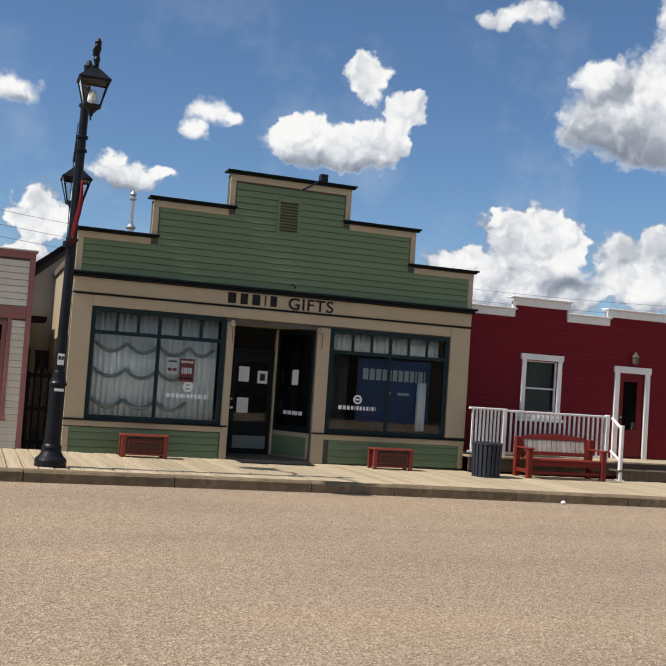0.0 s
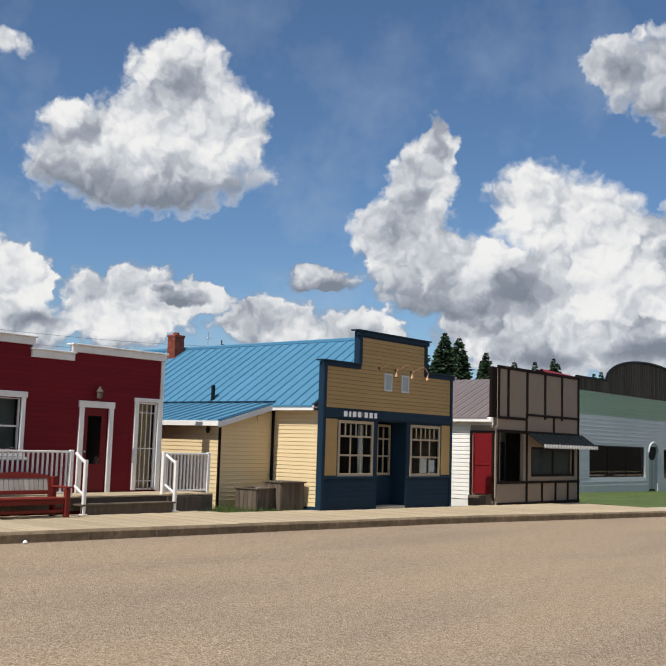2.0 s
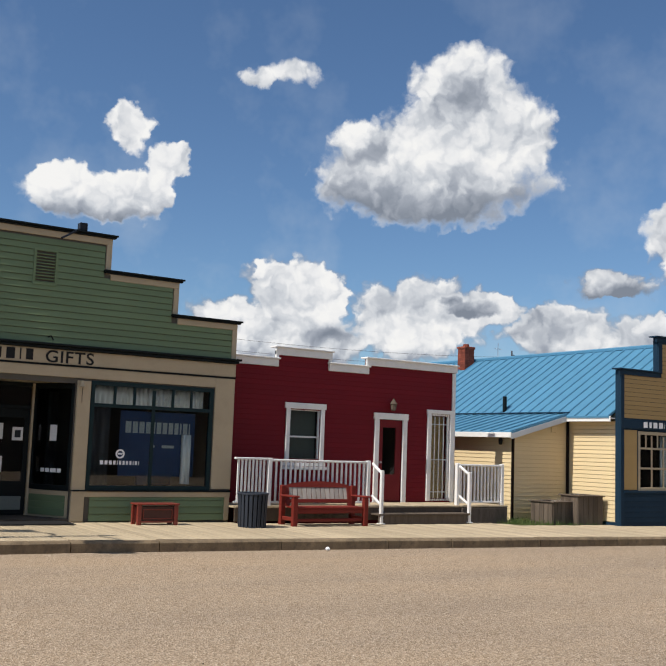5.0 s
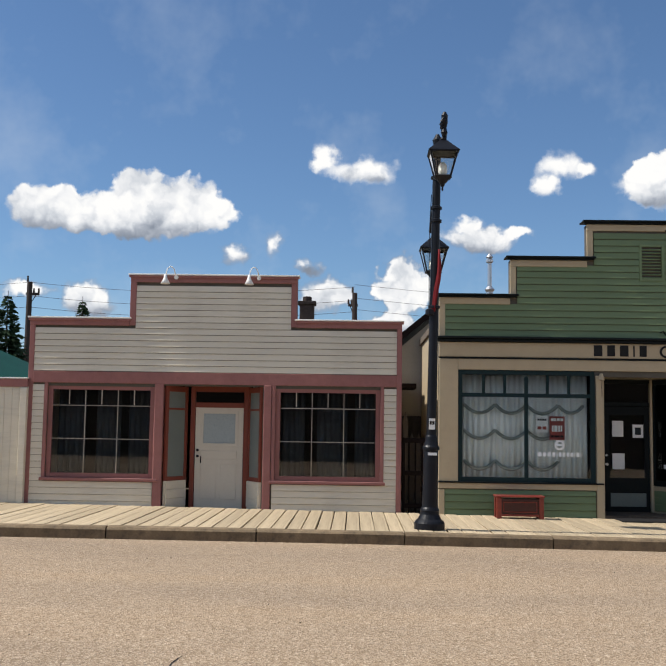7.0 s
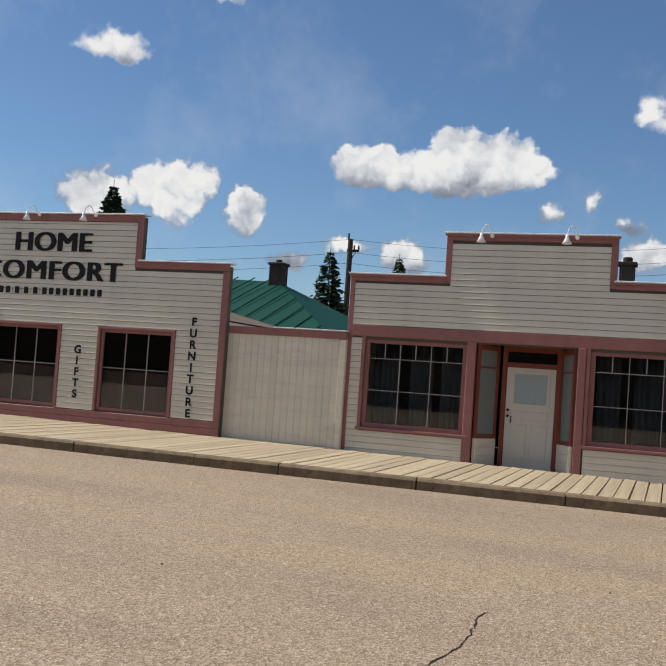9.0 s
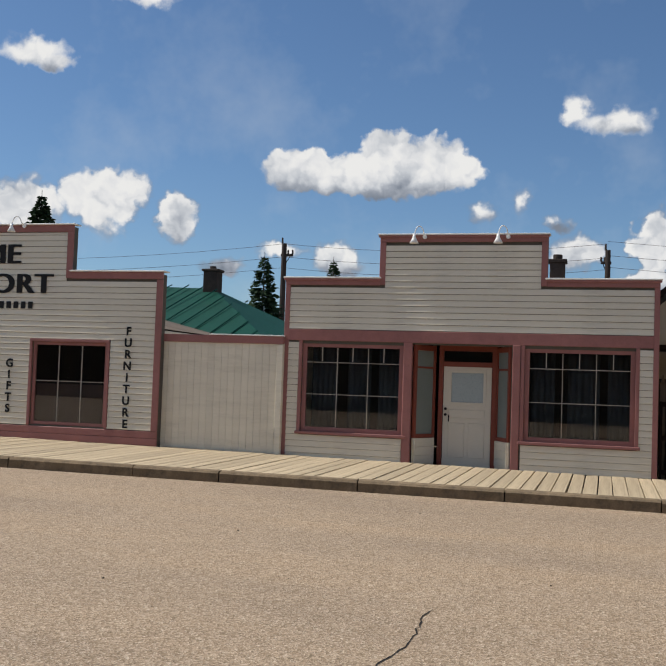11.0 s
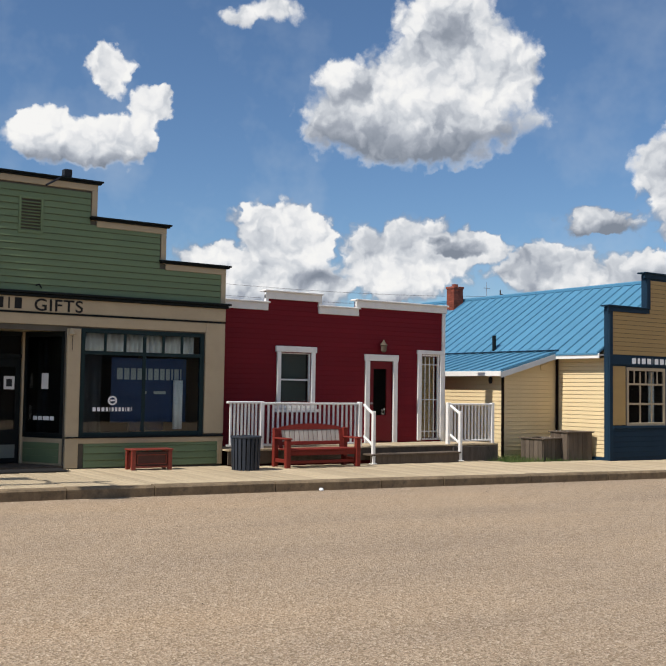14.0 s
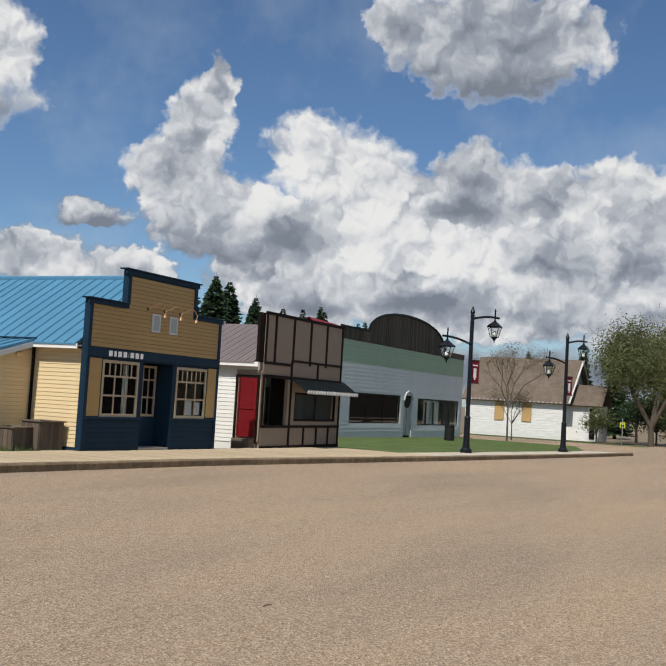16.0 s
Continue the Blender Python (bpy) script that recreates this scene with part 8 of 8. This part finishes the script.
# ---- trees ----


def spruce(x, y, height, spread, seed, label, base=-0.4, dense=1.0):
    rng = random.Random(seed)
    t = thing("spruce_tree", label, "tree", afar(x, y, base), "dark spruces behind the shops")
    finish(rod(bmesh.new(), (0, 0, 0), (0, 0, height), 0.016 * height, 0.01, 8), "trunk", "bark", t)
    verts, faces = [], []

    def quad(p, along, side):
        n = len(verts)
        verts.extend((p, p + along * 0.55 + side, p + along, p + along * 0.55 - side))
        faces.append((n, n + 1, n + 2, n + 3))

    levels = int(height * 4.2 * dense)
    big = 1.0 if height < 9 else 1.7
    for i in range(levels):
        u = (i + rng.random() * 0.7) / levels
        z = height * (0.08 + 0.9 * u)
        reach = spread * (1 - u) ** 0.85 * rng.uniform(0.75, 1.15) + 0.12
        for k in range(rng.randint(15, 20)):
            a = rng.uniform(0, 2 * pi)
            u = min(0.985, max(0.0, (i + rng.uniform(-1.2, 2.2)) / levels))
            z = height * (0.08 + 0.9 * u)
            reach = spread * (1 - u) ** 0.95 + 0.03
            tip = min(1.0, 0.4 + reach / (0.4 * big))
            r = reach * rng.uniform(0.5, 1.12)
            out = Vector((cos(a), sin(a), 0))
            side = Vector((-sin(a), cos(a), 0))
            steps = max(2, int(r / (0.16 * big)))
            for s in range(steps):
                f = (s + 0.5) / steps
                p = Vector((0, 0, z)) + out * (r * f) + Vector((0, 0, -0.32 * r * f + 0.22 * r * f * f))
                for q in (-1, 1):
                    ln = (0.2 + 0.34 * (1 - f) * min(1.0, reach)) * big * tip * rng.uniform(0.7, 1.3)
                    d = (out * 0.75 + side * q * rng.uniform(0.5, 1.0) + Vector((0, 0, rng.uniform(-0.45, 0.15)))).normalized() * ln
                    quad(p, d, Vector((rng.uniform(-1, 1), rng.uniform(-1, 1), rng.uniform(-0.4, 1))).normalized() * ln * 0.3)
    me = bpy.data.meshes.new("crown")
    me.from_pydata([tuple(v) for v in verts], [], faces)
    me.materials.append(M["needles"])
    c = new("crown", me)
    c.parent = t
    return t


spruce(-13.05, 40.0, 7.75, 2.5, 1, "dark blue-green spruce behind the green roof")
spruce(-12.3, 42.5, 5.9, 1.6, 2, "smaller dark spruce beside a taller one")
spruce(-10.13, 40.0, 7.55, 1.7, 3, "slim dark spruce showing over the cream shop")
spruce(-23.3, 40.0, 10.55, 2.6, 4, "tall dark spruce behind the furniture shop")
spruce(-20.6, 39.5, 6.2, 1.4, 5, "dark spruce behind the furniture shop")
rt = random.Random(8)
for x_, y_, h_, s_ in ((82, 60, 14.2, 5.0), (84.6, 59, 15.6, 5.2), (86.6, 61, 14.6, 5.0), (88.6, 60, 15.5, 5.2), (91, 61, 13.0, 4.0), (93.8, 60, 14.4, 4.2), (96.6, 60, 13.0, 3.8), (99.6, 60, 13.8, 3.8)):
    spruce(x_, y_, h_, s_, int(x_), "tall dark spruce behind the low shops", -0.9, 0.75)
for k in range(9):
    x_ = 103 + 4.5 * k + rt.uniform(-1.5, 1.5)
    spruce(x_, 64 + rt.uniform(-2, 2), rt.uniform(14.2, 16.6), 3.4, 40 + k, "distant dark spruce on the skyline", -1.0, 0.6)
for x_, y_, h_ in ((140, 62, 12.0), (146, 60, 10.5), (133, 30.0, 15.0), (128, 33.0, 12.0), (150, 47, 13)):
    spruce(x_, y_, h_, 2.8, int(x_), "distant dark spruce beyond the church", -1.0, 0.6)


def broadleaf(name, x, y, height, crown_r, seed, leaves, leaf, mat, label, bare=False, trunk_r=0.35, first=0.3):
    """A branching tree: tapered trunk and limbs, then leaf quads set along the twigs."""
    rng = random.Random(seed)
    t = thing(name, label, "tree", afar(x, y, gz(x) - 0.05))
    wood = bmesh.new()
    tips = []

    def grow(p, d, length, r, depth):
        q = p + d * length
        rod(wood, p, q, r, r * 0.68, 7 if depth < 2 else 4)
        if depth >= 4 or length < 0.35:
            tips.append((p, q))
            return
        if depth >= 2:
            tips.append((p, q))
        for _ in range(rng.choice((2, 3, 3)) if depth else 5):
            a = rng.uniform(0, 2 * pi)
            tilt = rng.uniform(0.3, 0.85) if depth else rng.uniform(0.15, 0.75)
            side = d.orthogonal().normalized()
            nd = (Matrix.Rotation(a, 3, d) @ side) * sin(tilt) + d * cos(tilt)
            nd = (nd + Vector((0, 0, 0.12 if not bare else 0.3))).normalized()
            grow(q, nd, length * rng.uniform(0.55, 0.82) * (0.3 / first if depth == 0 else 1.0), r * 0.6, depth + 1)

    grow(Vector((0, 0, 0)), Vector((0.03, 0.02, 1)).normalized(), height * first, trunk_r, 0)
    finish(wood, "trunk", "bark", t)
    verts, faces = [], []
    for i in range(leaves):
        p, q = tips[rng.randrange(len(tips))]
        c = p.lerp(q, rng.random()) + Vector((rng.gauss(0, 1), rng.gauss(0, 1), rng.gauss(0, 0.9))) * crown_r
        a, b = (Vector((rng.gauss(0, 1), rng.gauss(0, 1), rng.gauss(0, 1))).normalized() * leaf * rng.uniform(0.6, 1.4) for _ in range(2))
        n = len(verts)
        verts.extend((c - a, c + b * 0.5, c + a, c - b * 0.5))
        faces.append((n, n + 1, n + 2, n + 3))
    me = bpy.data.meshes.new("crown")
    me.from_pydata([tuple(v) for v in verts], [], faces)
    me.materials.append(M[mat])
    c = new("crown", me)
    c.parent = t
    return t


broadleaf("willow_tree", 95.5, 18.3, 17.0, 0.95, 21, 42000, 0.115, "leaves", "broad willow in pale young leaf", trunk_r=0.34, first=0.13)
broadleaf("willow_tree", 107.0, 17.0, 18.0, 0.95, 22, 34000, 0.12, "leaves", "broad willow in pale young leaf beside another", trunk_r=0.34, first=0.13)
broadleaf("young_tree", 76.0, 25.2, 10.0, 0.35, 23, 4500, 0.05, "twigs", "nearly bare young tree with budding twigs", True, 0.085)
broadleaf("young_tree", 79.5, 26.0, 6.0, 0.35, 24, 2500, 0.05, "twigs", "small budding tree in the verge", True, 0.06)
broadleaf("shrub", 92.8, 22.5, 4.2, 0.35, 25, 2500, 0.1, "leaves", "leafy shrub before the church porch", False, 0.1)
broadleaf("shrub", 117.0, 24.0, 6.5, 0.5, 26, 5000, 0.14, "needles", "dark bushy tree beyond the church", False, 0.2)

broadleaf("shrub", 99.0, 17.2, 5.0, 0.6, 27, 6000, 0.13, "leaves", "tangled low willow growth under a tree", False, 0.1)
broadleaf("shrub", 111.0, 19.0, 7.0, 0.8, 28, 8000, 0.16, "needles", "dark undergrowth beyond the side street", False, 0.15)
broadleaf("shrub", 104.5, 19.5, 5.5, 0.7, 29, 6000, 0.15, "needles", "dark bush between two willows", False, 0.12)
